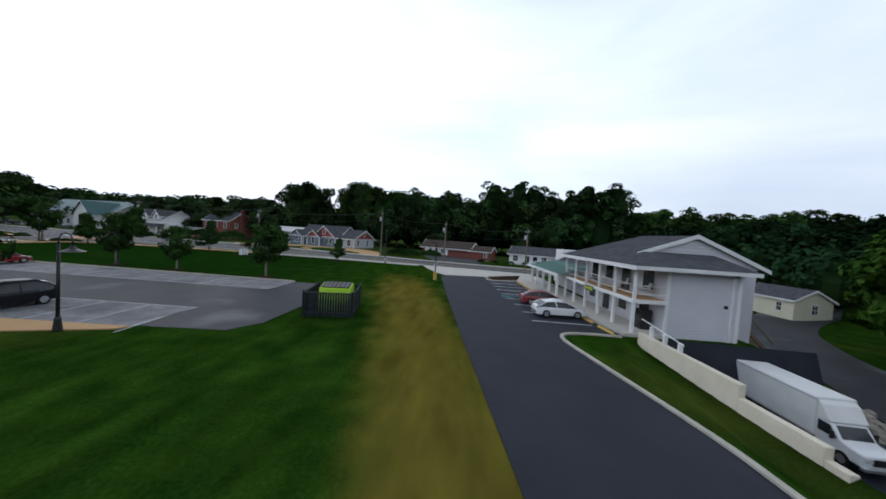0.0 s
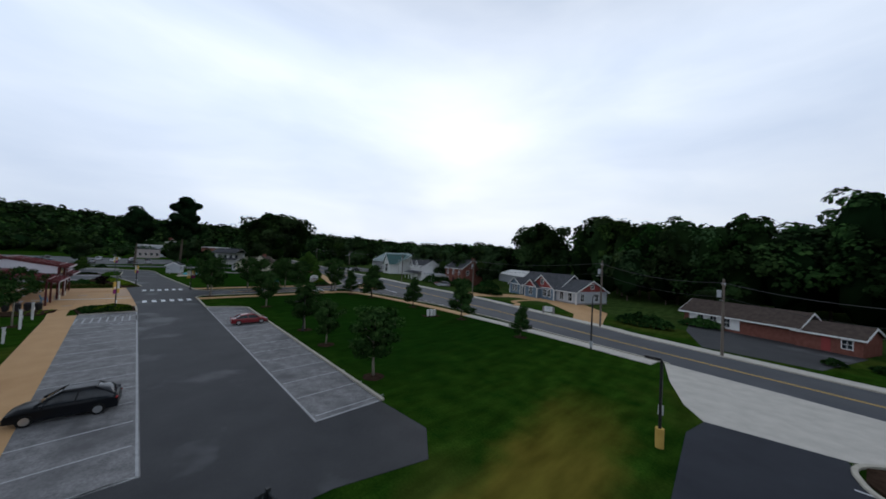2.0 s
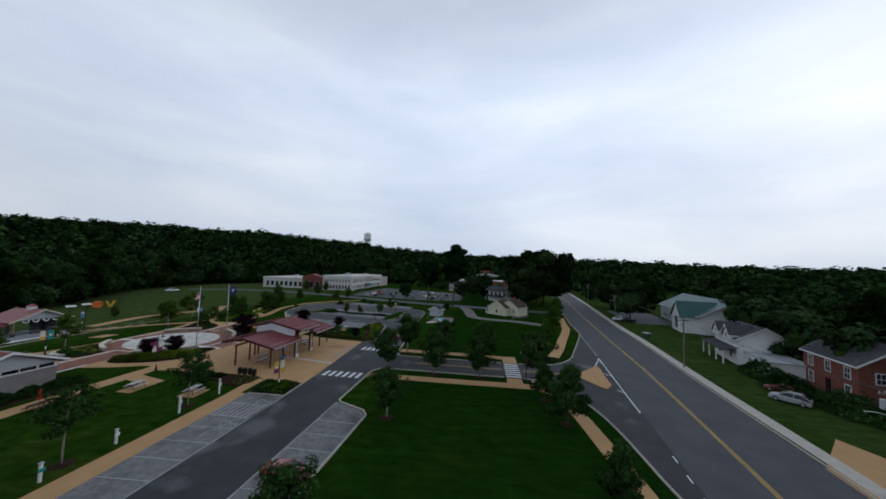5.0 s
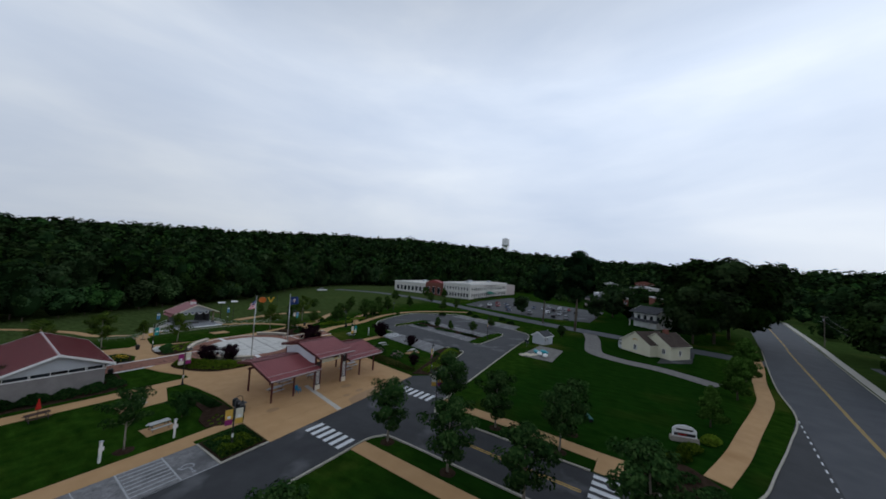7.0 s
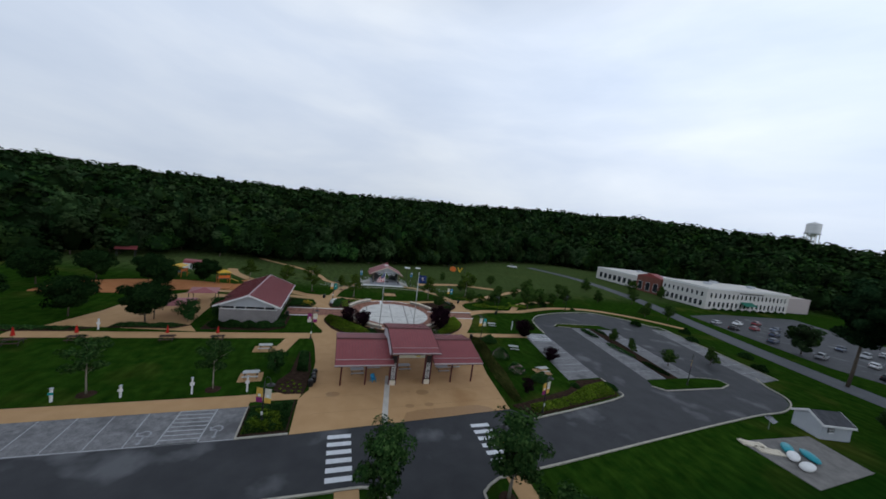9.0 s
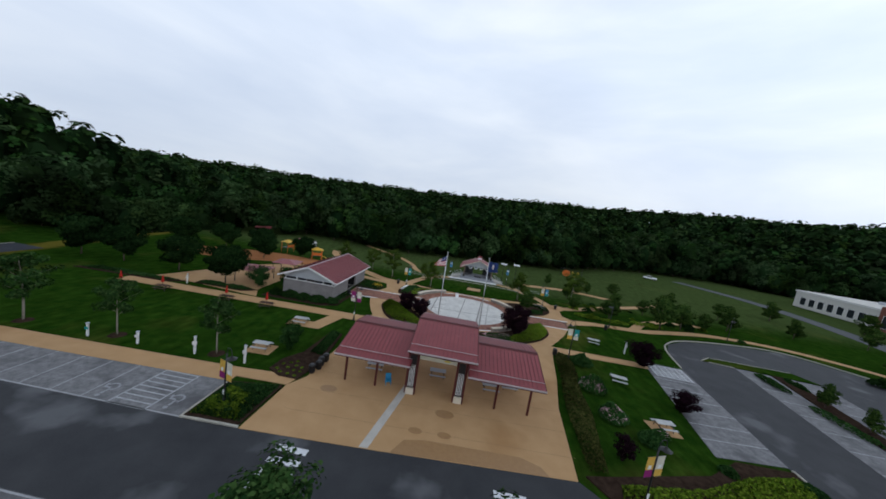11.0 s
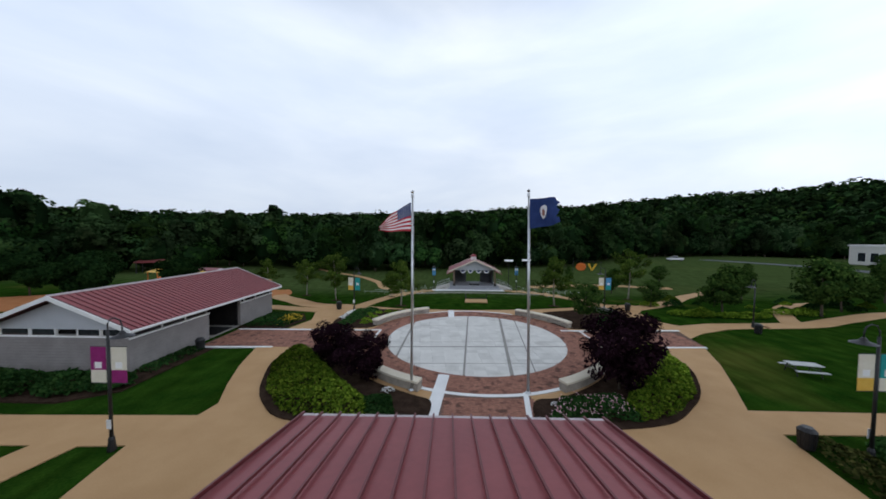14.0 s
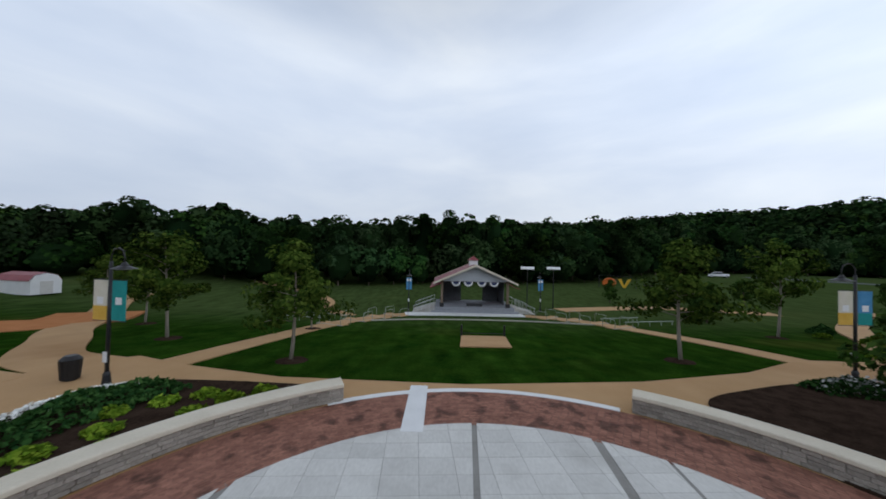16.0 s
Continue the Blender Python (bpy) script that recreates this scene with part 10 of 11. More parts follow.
# ---- lamps, poles and cables ----
def park_lamp(x, y, h, turn, banners=None, group="park lamps", base=False):
    ob = thing("park_lamp", "black post lamp with a hooked arm" + (" and two hanging banners" if banners else ""), "street lamp", x, y, land(x, y) + 0.04, turn, group)
    part("pole", Shape().cyl(0, 0, 0.0, h, 0.075, 0.055, 10), BLACK_METAL, ob, smooth=True)
    part("base", Shape().cyl(0, 0, 0.0, 0.5, 0.17, 0.11, 12).cyl(0, 0, 0.5, 0.62, 0.13, 0.08, 12), BLACK_METAL, ob)
    hook = [(0, 0, h - 0.1), (0, 0, h + 0.25), (0.12, 0, h + 0.46), (0.34, 0, h + 0.52), (0.56, 0, h + 0.42), (0.64, 0, h + 0.18), (0.64, 0, h - 0.02)]
    part("arm", Shape().tube(hook, 0.03, 6), BLACK_METAL, ob, smooth=True)
    part("lantern", Shape().cyl(0.64, 0, h - 0.16, h - 0.02, 0.14, 0.06, 12).cyl(0.64, 0, h - 0.28, h - 0.16, 0.42, 0.14, 14), BLACK_METAL, ob, "black shallow lamp shade")
    part("lens", Shape().cyl(0.64, 0, h - 0.31, h - 0.28, 0.26, 0.26, 12), LAMP_CLEAR, ob, "frosted lens")
    if banners:
        for s, (top, low, word) in zip((-1, 1), banners):
            z0, z1 = h - 2.3, h - 0.75
            ban = part("banner", Shape().box(min(s * 0.12, s * 0.78), -0.012, z0 + 0.55, max(s * 0.12, s * 0.78), 0.012, z1), top, ob, word)
            part("banner_foot", Shape().box(min(s * 0.12, s * 0.78), -0.012, z0, max(s * 0.12, s * 0.78), 0.012, z0 + 0.55), low, ban)
            part("emblem", Shape().box(min(s * 0.3, s * 0.6), -0.018, z0 + 0.62, max(s * 0.3, s * 0.6), 0.018, z0 + 0.9), WHITE, ban, "pale printed emblem")
            for z in (z0 - 0.03, z1 + 0.03):
                part("banner_arm", Shape().tube([(0, 0, z), (s * 0.82, 0, z)], 0.014, 5), BLACK_METAL, ob)
        part("notice", Shape().box(-0.1, -0.1, 1.0, 0.1, -0.08, 1.4), WHITE, ob, "small white notice")
    return ob


B_YEL = paint("yellow_banner", (0.62, 0.36, 0.06), (0.72, 0.46, 0.10), 0.8)
B_CREAM = paint("cream_banner", (0.62, 0.58, 0.46), (0.70, 0.66, 0.55), 0.8)
B_TEAL = paint("teal_banner", (0.02, 0.24, 0.23), (0.03, 0.30, 0.28), 0.8)
B_MAG = paint("plum_banner", (0.22, 0.02, 0.12), (0.28, 0.03, 0.16), 0.8)
B_BLUE = paint("sky_blue_banner", (0.06, 0.22, 0.42), (0.10, 0.30, 0.50), 0.8)
warm = ((B_CREAM, B_YEL, "cream and yellow printed banner"), (B_TEAL, B_TEAL, "teal printed banner"))
gold = ((B_YEL, B_MAG, "yellow and plum printed banner"), (B_CREAM, B_YEL, "cream and yellow printed banner"))
park_lamp(-19.6, -37.6, 4.6, -20, gold)
park_lamp(13.7, -39.2, 5.0, 20, gold)
park_lamp(-16.9, -15.2, 5.3, 0, ((B_MAG, B_CREAM, "plum printed banner"), (B_CREAM, B_MAG, "cream printed banner")))
park_lamp(15.7, -15.0, 5.4, 180, ((B_TEAL, B_CREAM, "teal printed banner"), (B_CREAM, B_YEL, "cream and yellow printed banner")))
park_lamp(-14.0, 10.5, 4.9, -10, warm)
park_lamp(18.0, 12.6, 5.0, 180, ((B_BLUE, B_TEAL, "sky blue printed banner"), (B_CREAM, B_YEL, "cream and yellow printed banner")))
park_lamp(47.7, -34.6, 5.6, 30, gold)
park_lamp(-60.6, -35.0, 3.8, 180)
park_lamp(-43.0, -53.4, 3.7, 90)
park_lamp(30.2, 5.4, 4.6, 200)
park_lamp(58.0, 11.0, 4.8, 250)
park_lamp(3.4, -47.4, 4.6, 120, gold)
park_lamp(-9.0, -71.9, 4.6, 60)
for x, y in ((-5.4, 40.6), (13.4, 44.0)):
    lp = park_lamp(x, y, 5.2, 90, None, "lamps by the stage")
    part("banner", Shape().box(-0.02, -0.36, 3.1, 0.02, 0.36, 4.7), B_BLUE, lp, "sky blue banner")
    part("banner_head", Shape().box(-0.024, -0.3, 4.2, 0.024, 0.3, 4.55), WHITE, lp, "white panel of the banner")
    part("collar", Shape().cyl(0, 0, 1.5, 1.9, 0.1, 0.1, 10), WHITE, lp, "white notice wrapped round the post")
for x, y in ((12.0, 46.0), (16.5, 47.5)):
    fl = thing("flood_light_mast", "mast with a flat white flood light panel", "mast", x, y, land(x, y), -15)
    part("pole", Shape().cyl(0, 0, 0, 6.2, 0.08, 0.06, 8), BLACK_METAL, fl)
    part("panel", Shape().slab([(-1.0, -0.4, 6.2), (1.0, -0.4, 6.2), (1.0, 0.4, 6.5), (-1.0, 0.4, 6.5)], 0.12), WHITE, fl, "flat white panel")
lot = thing("lot_lamp", "dark lamp post on a yellow concrete base by the lot", "street lamp", -75.75, -59.3, 0)
part("base", Shape().cyl(0, 0, 0, 0.95, 0.2, 0.2, 14), bpy.data.materials["road_marking_yellow"], lot, "yellow painted concrete base")
part("pole", Shape().box(-0.06, -0.06, 0.95, 0.06, 0.06, 4.4), BLACK_METAL, lot)
part("head", Shape().box(0.0, -0.12, 4.36, 0.75, 0.12, 4.5), BLACK_METAL, lot, "flat lamp head", bevel=0.02)
part("notice", Shape().box(-0.12, -0.09, 1.6, 0.12, -0.07, 2.1), WHITE, lot)
POLES = [(-66.3, -75.0, 5.0, "steel"), (-62.2, -89.0, 9.7, "wood"), (-76.0, -85.0, 8.2, "wood"), (-90.8, -78.6, 7.6, "wood"), (-30.0, -97.5, 9.0, "wood"), (6.0, -103.0, 9.5, "wood"), (60.0, -111.5, 10.0, "wood"), (130.0, -124.0, 11.0, "wood")]
for x, y, h, k in POLES:
    if k == "steel":
        ob = thing("road_lamp", "dark road lamp with a curved arm by the sidewalk", "street lamp", x, y, 0, -80)
        part("pole", Shape().cyl(0, 0, 0, h, 0.09, 0.07, 10), BLACK_METAL, ob)
        part("arm", Shape().tube([(0, 0, h - 0.05), (0.15, 0, h + 0.5), (0.8, 0, h + 0.75), (2.2, 0, h + 0.6)], 0.05, 6), BLACK_METAL, ob)
        part("head", Shape().box(1.9, -0.14, h + 0.46, 2.7, 0.14, h + 0.62), BLACK_METAL, ob, bevel=0.03)
        part("meter_box", Shape().box(-0.15, -0.12, 0.3, 0.15, 0.12, 0.9), GREY_SIDING, ob, "pale box at its foot")
        continue
    ob = thing("utility_pole", "grey wooden utility pole with a transformer", "utility pole", x, y, 0, 12, "utility poles")
    part("pole", Shape().cyl(0, 0, 0, h, 0.15, 0.10, 10), POLE_WOOD, ob)
    part("crossarm", Shape().box(-0.07, -1.0, h - 0.75, 0.07, 1.0, h - 0.6), POLE_WOOD, ob)
    for yy in (-0.9, -0.4, 0.4, 0.9):
        part("insulator", Shape().cyl(0, yy, h - 0.6, h - 0.42, 0.05, 0.03, 6), GREY_SIDING, ob)
    part("transformer", Shape().cyl(0.35, 0, h - 2.0, h - 1.25, 0.2, 0.2, 12), GREY_SIDING, ob, "grey transformer can")
    part("street_light", Shape().tube([(0, 0, h - 2.4), (0.3, 0.9, h - 2.2), (0.5, 1.6, h - 2.25)], 0.03, 5), STEEL, ob, "street light arm")
wires = [p for p in POLES if p[3] == "wood"]
wires = sorted(wires)
for (x0, y0, h0, _), (x1, y1, h1, _) in zip(wires, wires[1:]):
    cb = thing("power_cables", "sagging dark power cables between poles", "cables", 0, 0, 0, group="power cables")
    for off, dz in ((0.0, -0.4), (0.6, -0.4), (0.2, -1.9)):
        pts = []
        for i in range(11):
            t = i / 10
            pts.append((x0 + (x1 - x0) * t, y0 + (y1 - y0) * t + off, h0 + (h1 - h0) * t + dz - 4 * t * (1 - t) * 0.7))
        part("cable", Shape().tube(pts, 0.018, 4), BLACK_METAL, cb)


# ---- picnic tables, totems, bins and signs ----
def picnic_table(x, y, turn, mt=PICNIC, umbrella=False, pad=True):
    lab = "dark picnic table with a closed red umbrella" if umbrella else "pale grey picnic table on a small concrete pad" if pad else "pale grey picnic table with two benches"
    ob = thing("picnic_table", lab, "picnic table", x, y, land(x, y) + (0.055 if pad else 0.02), turn, "picnic tables in the lawn")
    if pad:
        part("pad", Shape().box(-1.35, -1.1, -0.1, 1.35, 1.1, 0.0), TAN, ob, "tan concrete pad")
    for k in range(4):
        part("top_board", Shape().box(-0.92, -0.40 + 0.205 * k, 0.72, 0.92, -0.22 + 0.205 * k, 0.765), mt, ob)
    for s in (-1, 1):
        part("bench", Shape().box(-0.92, s * 0.74 - 0.14, 0.42, 0.92, s * 0.74 + 0.14, 0.465), mt, ob, bevel=0.01)
        part("leg_frame", Shape().tube([(s * 0.7, -0.82, 0.42), (s * 0.7, 0.82, 0.42)], 0.035, 5).tube([(s * 0.7, -0.3, 0.72), (s * 0.7, -0.55, 0.0)], 0.035, 5).tube([(s * 0.7, 0.3, 0.72), (s * 0.7, 0.55, 0.0)], 0.035, 5), BLACK_METAL, ob)
    if umbrella:
        part("umbrella_pole", Shape().cyl(0, 0, 0.0, 2.5, 0.03, 0.025, 6), BLACK_METAL, ob)
        part("umbrella", Shape().cyl(0, 0, 1.25, 1.6, 0.24, 0.17, 8).cyl(0, 0, 1.6, 2.35, 0.17, 0.04, 8), paint("red_canvas", (0.42, 0.02, 0.015), (0.5, 0.03, 0.02), 0.8) if "red_canvas" not in bpy.data.materials else bpy.data.materials["red_canvas"], ob, "closed red umbrella")
    return ob


for x, y, a, pad in ((-23.0, -19.4, 2, False), (-22.9, -28.0, 4, True), (22.6, -6.2, -12, False), (20.9, -19.4, -12, False), (21.4, -28.4, 4, True)):
    picnic_table(x, y, a, pad=pad)
DARK_TABLE = paint("dark_brown_table_boards", (0.05, 0.03, 0.025), (0.085, 0.05, 0.04), 0.8)
for x, y in ((-36.8, -16.4), (-30.4, -16.2), (-46.9, -16.9), (-52.4, -18.2)):
    picnic_table(x, y, 8, DARK_TABLE, True, False)
for x, y in ((-9.6, -27.6), (-2.6, -26.6), (3.4, -27.4), (-7.2, -26.0), (5.6, -26.2)):
    picnic_table(x, y, 3, GREY_SIDING, False, False)
chair = thing("blue_chair", "bright blue plastic chair under the pavilion", "chair", -7.5, -30.0, 0.05, 20)
BLUE_PLASTIC = paint("bright_blue_plastic", (0.01, 0.22, 0.42), (0.015, 0.27, 0.48), 0.5)
part("seat", Shape().box(-0.3, -0.3, 0.38, 0.3, 0.3, 0.45), BLUE_PLASTIC, chair, bevel=0.02)
part("backrest", Shape().slab([(-0.3, 0.26, 0.45), (0.3, 0.26, 0.45), (0.3, 0.42, 0.98), (-0.3, 0.42, 0.98)], 0.05), BLUE_PLASTIC, chair)
for sx in (-0.26, 0.26):
    for sy in (-0.26, 0.26):
        part("leg", Shape().box(sx - 0.03, sy - 0.03, 0, sx + 0.03, sy + 0.03, 0.38), BLUE_PLASTIC, chair)
    part("armrest", Shape().box(sx - 0.05, -0.3, 0.62, sx + 0.05, 0.3, 0.66), BLUE_PLASTIC, chair)


def totem(x, y, h, turn, cap):
    ob = thing("exhibit_totem", "slim white exhibit post with a small printed panel", "sign post", x, y, land(x, y) + 0.01, turn, "white exhibit posts")
    part("post", Shape().box(-0.09, -0.09, 0, 0.09, 0.09, h), WHITE, ob, bevel=0.015)
    part("panel", Shape().box(-0.22, -0.12, h * 0.55, 0.22, -0.09, h * 0.75), WHITE if not cap else B_TEAL, ob, "small printed panel", bevel=0.01)
    part("cap", Shape().box(-0.13, -0.13, h, 0.13, 0.13, h + 0.06), GREY_SIDING, ob)
    return ob


for i, (x, y, h) in enumerate(((-39.6, -32.0, 1.4), (-34.3, -31.6, 1.3), (-28.0, -31.4, 1.9), (-22.5, -31.3, 1.9), (26.9, -8.3, 2.0), (-47.1, -12.4, 1.6))):
    totem(x, y, h, 10 * (i % 3), i == 0)


def bin_can(x, y, label="black steel litter bin"):
    ob = thing("litter_bin", label, "litter bin", x, y, land(x, y) + 0.05, 0, "black litter bins")
    part("body", Shape().cyl(0, 0, 0.05, 0.85, 0.27, 0.32, 14), BLACK_METAL, ob)
    part("lid", Shape().cyl(0, 0, 0.85, 1.0, 0.34, 0.2, 14), BLACK_METAL, ob)
    part("foot", Shape().cyl(0, 0, 0, 0.05, 0.2, 0.2, 10), BLACK_METAL, ob)
    for k in range(12):
        a = k * math.pi / 6
        part("slat", Shape().tube([(0.285 * math.cos(a), 0.285 * math.sin(a), 0.08), (0.335 * math.cos(a), 0.335 * math.sin(a), 0.83)], 0.018, 4), BLACK_METAL, ob)
    return ob


for x, y in ((-16.1, 11.1), (-22.4, -3.4), (13.9, -14.2), (21.0, 12.6), (-15.5, -30.7), (-15.2, -29.8), (28.6, 3.2), (-15.3, -29.0), (-15.2, -28.1)):
    bin_can(x, y)
SIGN_TEAL = paint("teal_sign_paint", (0.01, 0.12, 0.11), (0.015, 0.15, 0.14), 0.6)
bn = thing("teal_bench", "dark teal slatted bench in the lawn", "bench", 13.0, -66.5, 0, 35)
for k in range(4):
    part("slat", Shape().box(-0.9, -0.25 + 0.13 * k, 0.42, 0.9, -0.15 + 0.13 * k, 0.46), SIGN_TEAL, bn)
    part("back_slat", Shape().box(-0.9, 0.28, 0.5 + 0.12 * k, 0.9, 0.32, 0.58 + 0.12 * k), SIGN_TEAL, bn)
for s in (-0.8, 0.8):
    part("leg", Shape().box(s - 0.04, -0.25, 0, s + 0.04, 0.3, 0.42), BLACK_METAL, bn)
en = thing("entry_sign", "white arched town sign on a dark base among shrubs", "sign", 14.6, -77.2, 0, -72)
part("base", Shape().box(-1.5, -0.3, 0, 1.5, 0.3, 0.6), STONE, en, bevel=0.03)
part("board", Shape().wedge([(-1.3, 0.6), (1.3, 0.6), (1.3, 1.5), (0.9, 1.85), (0.0, 2.0), (-0.9, 1.85), (-1.3, 1.5)], "y", -0.08, 0.08), WHITE, en)
part("dark_panel", Shape().box(-1.15, -0.1, 0.7, 1.15, -0.082, 1.05), BLACK_METAL, en)
part("red_display", Shape().box(-0.7, -0.105, 0.78, 0.2, -0.1, 0.95), LAMP_RED, en, "dim red display bars")
part("lettering", Shape().box(-0.9, -0.09, 1.35, 0.9, -0.082, 1.55), BLACK_METAL, en, "dark bars of lettering")
bx = thing("lawn_sign_boxes", "three pale slabs standing on a mulch pad in the lawn", "marker", -43.4, -72.4, 0, 75)
part("pad", Shape().box(-1.3, -0.7, -0.1, 1.3, 0.7, 0.05), MULCH, bx)
for k in range(3):
    part("slab", Shape().box(-0.75 + 0.55 * k, -0.18, 0.05, -0.45 + 0.55 * k, 0.18, 1.0), WHITE, bx, bevel=0.02)
ub = thing("utility_box", "dark green utility box on the verge", "utility box", 34.8, -110.0, 0.0, 20)
part("cabinet", Shape().box(-0.8, -0.6, 0, 0.8, 0.6, 1.2), paint("utility_green", (0.02, 0.05, 0.03), (0.03, 0.065, 0.04), 0.6), ub, bevel=0.04)
part("lid", Shape().box(-0.85, -0.65, 1.2, 0.85, 0.65, 1.28), GREY_SIDING, ub)

# ---- playground and garden corner ----
sheet("playground_surface", [(-68.0, 14.0), (-60.0, 18.5), (-50.0, 21.0), (-38.5, 20.0), (-38.0, 15.2), (-46.0, 12.5), (-56.0, 7.4), (-68.0, 6.0)], 0.16, ORANGE_SURFACE, "orange loose playground surfacing", "playground")
setting("play_hollow", ribbon(Shape(), curve_pts([(-40.5, 17.4), (-36.0, 21.0), (-33.5, 26.0), (-36.5, 31.5)], 6), 6.5, 0.05), ORANGE_SURFACE, "orange loose playground surfacing", "playground")
sheet("play_plaza", [(-54.0, -11.5), (-47.0, -11.4), (-34.6, -12.6), (-36.6, -9.4), (-37.0, -1.0), (-36.5, 10.0), (-44.0, 11.0), (-50.7, 2.0), (-51.5, -4.0)], 0.046, TAN, "tan concrete area before the playground", "pavement")
bed("bed_play", [(-46.5, -11.6), (-38.0, -11.6), (-36.2, -9.9), (-46.0, -9.8)], 0.13)
shrub_mass("play_hedge", "low dark shrubs along the playground path", [(-46.2, -11.4), (-38.2, -11.4), (-37.0, -10.0), (-45.8, -10.0)], 0.7, SHRUB_LEAF, 420, 2200, 0.12)
bed("bed_play_west", [(-66.0, -14.2), (-50.0, -13.4), (-48.0, -11.8), (-64.0, -12.0)], 0.13)
shrub_mass("play_hedge", "low dark shrubs along the playground path", [(-65.0, -13.8), (-50.4, -13.2), (-49.0, -12.0), (-63.0, -12.2)], 0.6, SHRUB_LEAF, 421, 2200, 0.12)
for x, y, w in ((-40.6, -4.6, 2.7), (-39.4, 4.2, 2.5)):
    sh = thing("shade_shelter", "small shelter with a flat red hipped roof on posts", "shelter", x, y, 0.046, 10, "red shelters")
    part("roof", Shape().add([(-w, -w, 2.35), (w, -w, 2.35), (w, w, 2.35), (-w, w, 2.35), (0, 0, 3.0)], [(0, 1, 4), (1, 2, 4), (2, 3, 4), (3, 0, 4), (3, 2, 1, 0)]), ROOF_RED, sh, "red metal hipped roof")
    for sx in (-1, 1):
        for sy in (-1, 1):
            part("post", Shape().box(sx * (w - 0.3) - 0.06, sy * (w - 0.3) - 0.06, 0, sx * (w - 0.3) + 0.06, sy * (w - 0.3) + 0.06, 2.35), BLACK_METAL, sh)
PLAY_Y = paint("yellow_play_plastic", (0.62, 0.36, 0.02), (0.70, 0.44, 0.04), 0.4)
PLAY_O = paint("orange_play_plastic", (0.60, 0.13, 0.02), (0.68, 0.18, 0.03), 0.4)
for k, (x, y, z0) in enumerate(((-41.0, 20.5, 0.16), (-52.0, 25.0, 0.1))):
    pg = thing("play_structure", "orange and yellow climbing frame with a slide", "play frame", x, y, z0 - 0.02, 30 + 50 * k, "play frames")
    for sx in (-1.2, 1.2):
        for sy in (-1.0, 1.0):
            part("post", Shape().cyl(sx, sy, 0, 2.9, 0.07, n=8), PLAY_O, pg)
    part("deck", Shape().box(-1.2, -1.0, 1.2, 1.2, 1.0, 1.3), BLACK_METAL, pg)
    part("canopy", Shape().add([(-1.5, -1.3, 2.8), (1.5, -1.3, 2.8), (1.5, 1.3, 2.8), (-1.5, 1.3, 2.8), (0, 0, 3.5)], [(0, 1, 4), (1, 2, 4), (2, 3, 4), (3, 0, 4), (3, 2, 1, 0)]), PLAY_Y, pg, "yellow canopy")
    part("slide", Shape().slab([(1.2, -0.4, 1.35), (1.2, 0.4, 1.35), (3.4, 0.4, 0.25), (3.4, -0.4, 0.25)][::-1], 0.08), PLAY_Y, pg, "yellow slide")
    part("side_panel", Shape().box(-1.2, -1.04, 1.4, 1.2, -1.0, 2.1), PLAY_O, pg, "orange side panel")
    part("ladder", Shape().tube([(-1.9, -0.3, 0), (-1.2, -0.3, 1.3)], 0.03, 5).tube([(-1.9, 0.3, 0), (-1.2, 0.3, 1.3)], 0.03, 5), BLACK_METAL, pg)
sc = thing("letter_sculpture", "large orange ring and yellow wedge sculpture on the meadow", "sculpture", 47.0, 84.0, land(47, 84), -20)
sc.scale = (0.75, 0.75, 0.62)
part("ring", Shape().tube([(-2.6 + 1.9 * math.cos(a), 0, 2.2 + 1.9 * math.sin(a)) for a in np.linspace(0, 2 * math.pi, 25)], 0.4, 8), PLAY_O, sc, "orange ring", smooth=True)
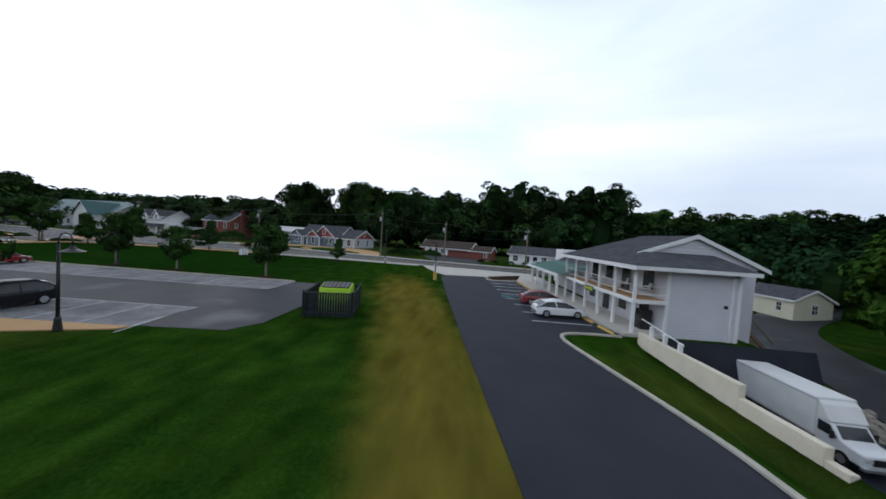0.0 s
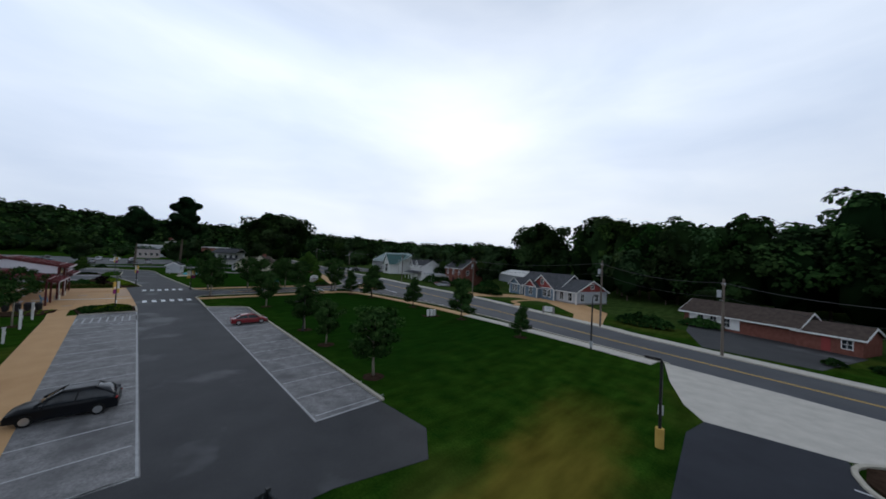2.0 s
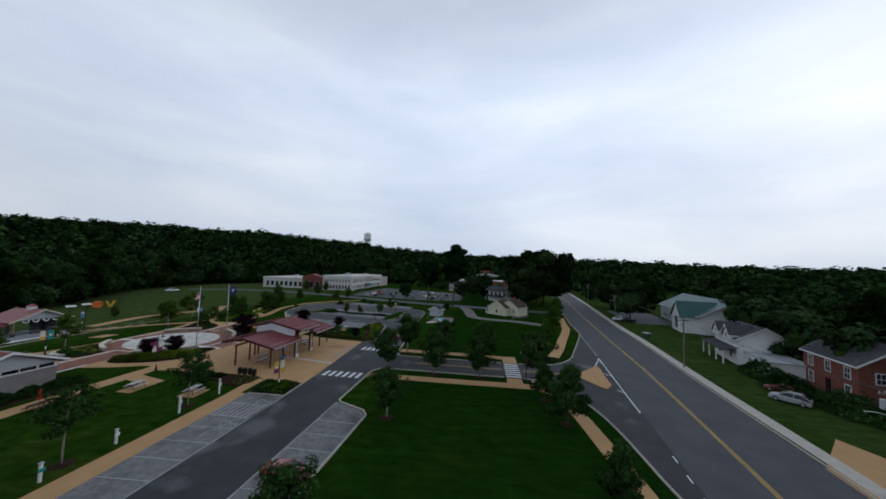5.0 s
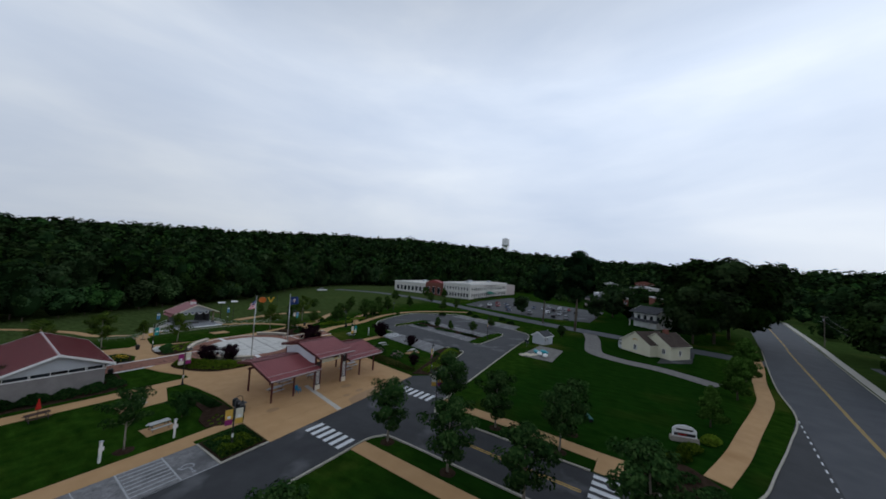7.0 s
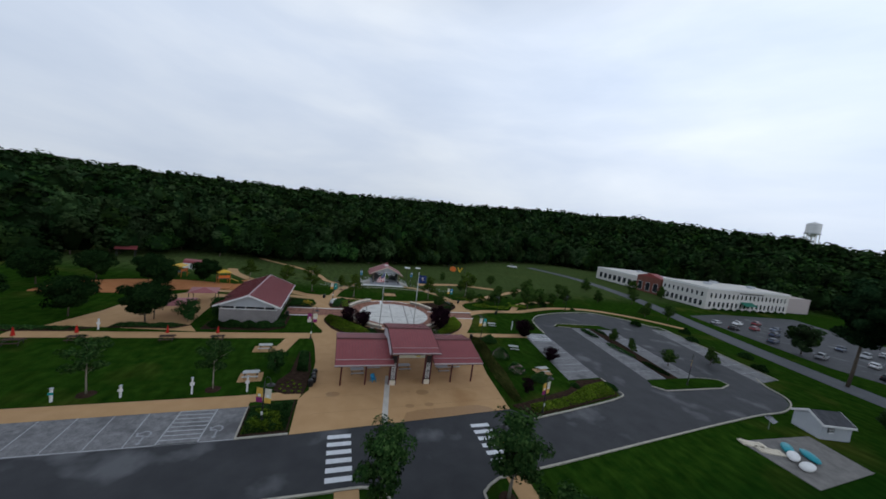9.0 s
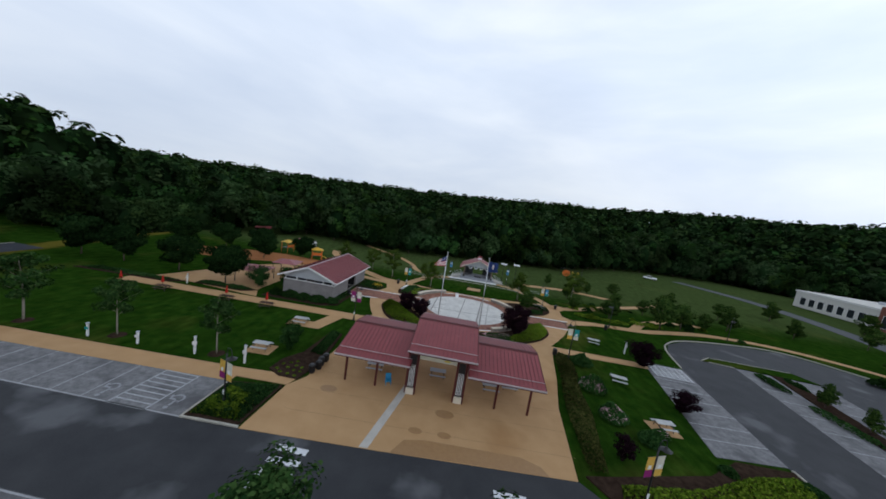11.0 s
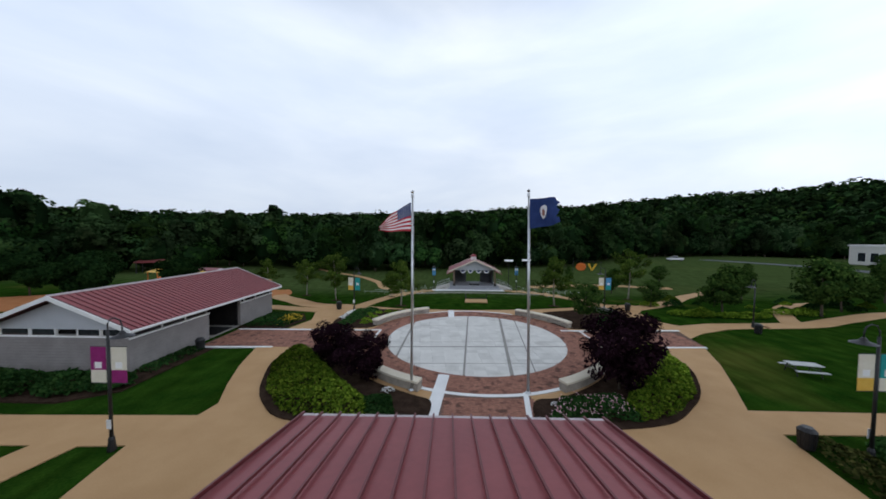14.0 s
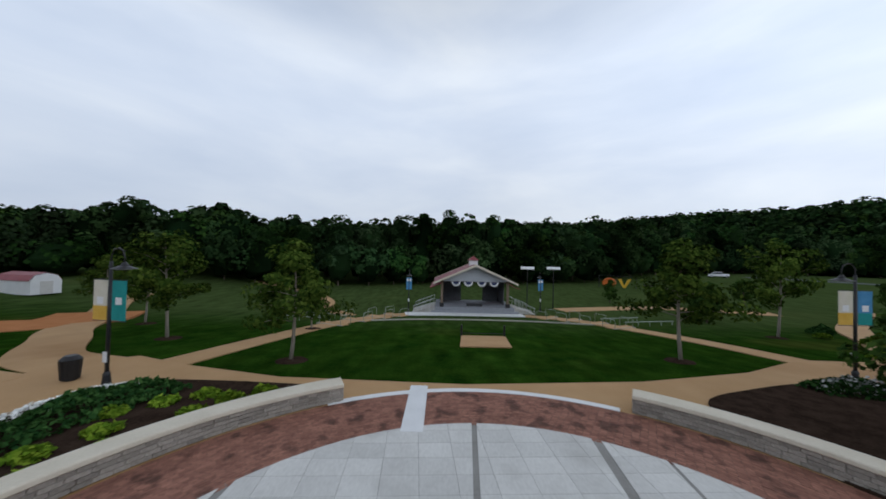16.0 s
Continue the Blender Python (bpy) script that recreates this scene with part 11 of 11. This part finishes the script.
part("disc", Shape().tube([(-2.6, -0.12, 2.2), (-2.6, 0.12, 2.2)], 1.6, 20), PLAY_O, sc, "orange disc")
part("wedge", Shape().slab([(0.2, 0, 4.2), (1.2, 0, 4.2), (2.4, 0, 0.4), (1.8, 0, 0.3)], 0.4).slab([(4.4, 0, 4.2), (3.4, 0, 4.2), (1.8, 0, 0.3), (2.6, 0, 0.3)][::-1], 0.4), PLAY_Y, sc, "yellow wedge")
for x in (-6.0, 6.0):
    part("mast", Shape().cyl(x, 0, 0, 5.6, 0.12, n=8), BLACK_METAL, sc)
part("beam", Shape().tube([(-6.0, 0, 5.6), (6.0, 0, 5.2)], 0.1, 6), BLACK_METAL, sc)
for x, y, a in ((29.0, 112.0, 0), (45.0, 118.0, 15), (-74.0, 46.0, 20)):
    hut = thing("picnic_hut", "small shelter with a pale roof on the far meadow", "shelter", x, y, land(x, y), a)
    part("roof", Shape().slab([(-2.4, -1.6, 2.6), (2.4, -1.6, 2.6), (2.4, 1.6, 3.1), (-2.4, 1.6, 3.1)], 0.15), WHITE if x > 0 else ROOF_RED, hut, "flat roof")
    for sx in (-2, 2):
        for sy in (-1.3, 1.3):
            part("post", Shape().box(sx - 0.08, sy - 0.08, 0, sx + 0.08, sy + 0.08, 2.75), BLACK_METAL, hut)
barn = thing("play_barn", "red-roofed white storage shed by the playground", "shed", -53.5, 38.5, land(-53.5, 38.5), -8)
barn.scale = (0.85, 0.85, 0.85)
part("wall", Shape().wedge([(-1.7, 0), (1.7, 0), (1.7, 2.0), (1.2, 2.75), (0, 3.1), (-1.2, 2.75), (-1.7, 2.0)], "x", -3.2, 3.2), WHITE, barn, "white board walls")
part("roof", Shape().add([(x, y, z) for x in (-3.3, 3.1) for y, z in ((-1.85, 2.0), (-1.28, 2.85), (0, 3.22), (1.28, 2.85), (1.85, 2.0))], [(k, k + 1, k + 6, k + 5) for k in range(4)]), ROOF_RED, barn, "red curved roof")
part("door", Shape().box(3.2, -0.7, 0, 3.25, 0.7, 1.9), IVORY, barn, "pale double door")
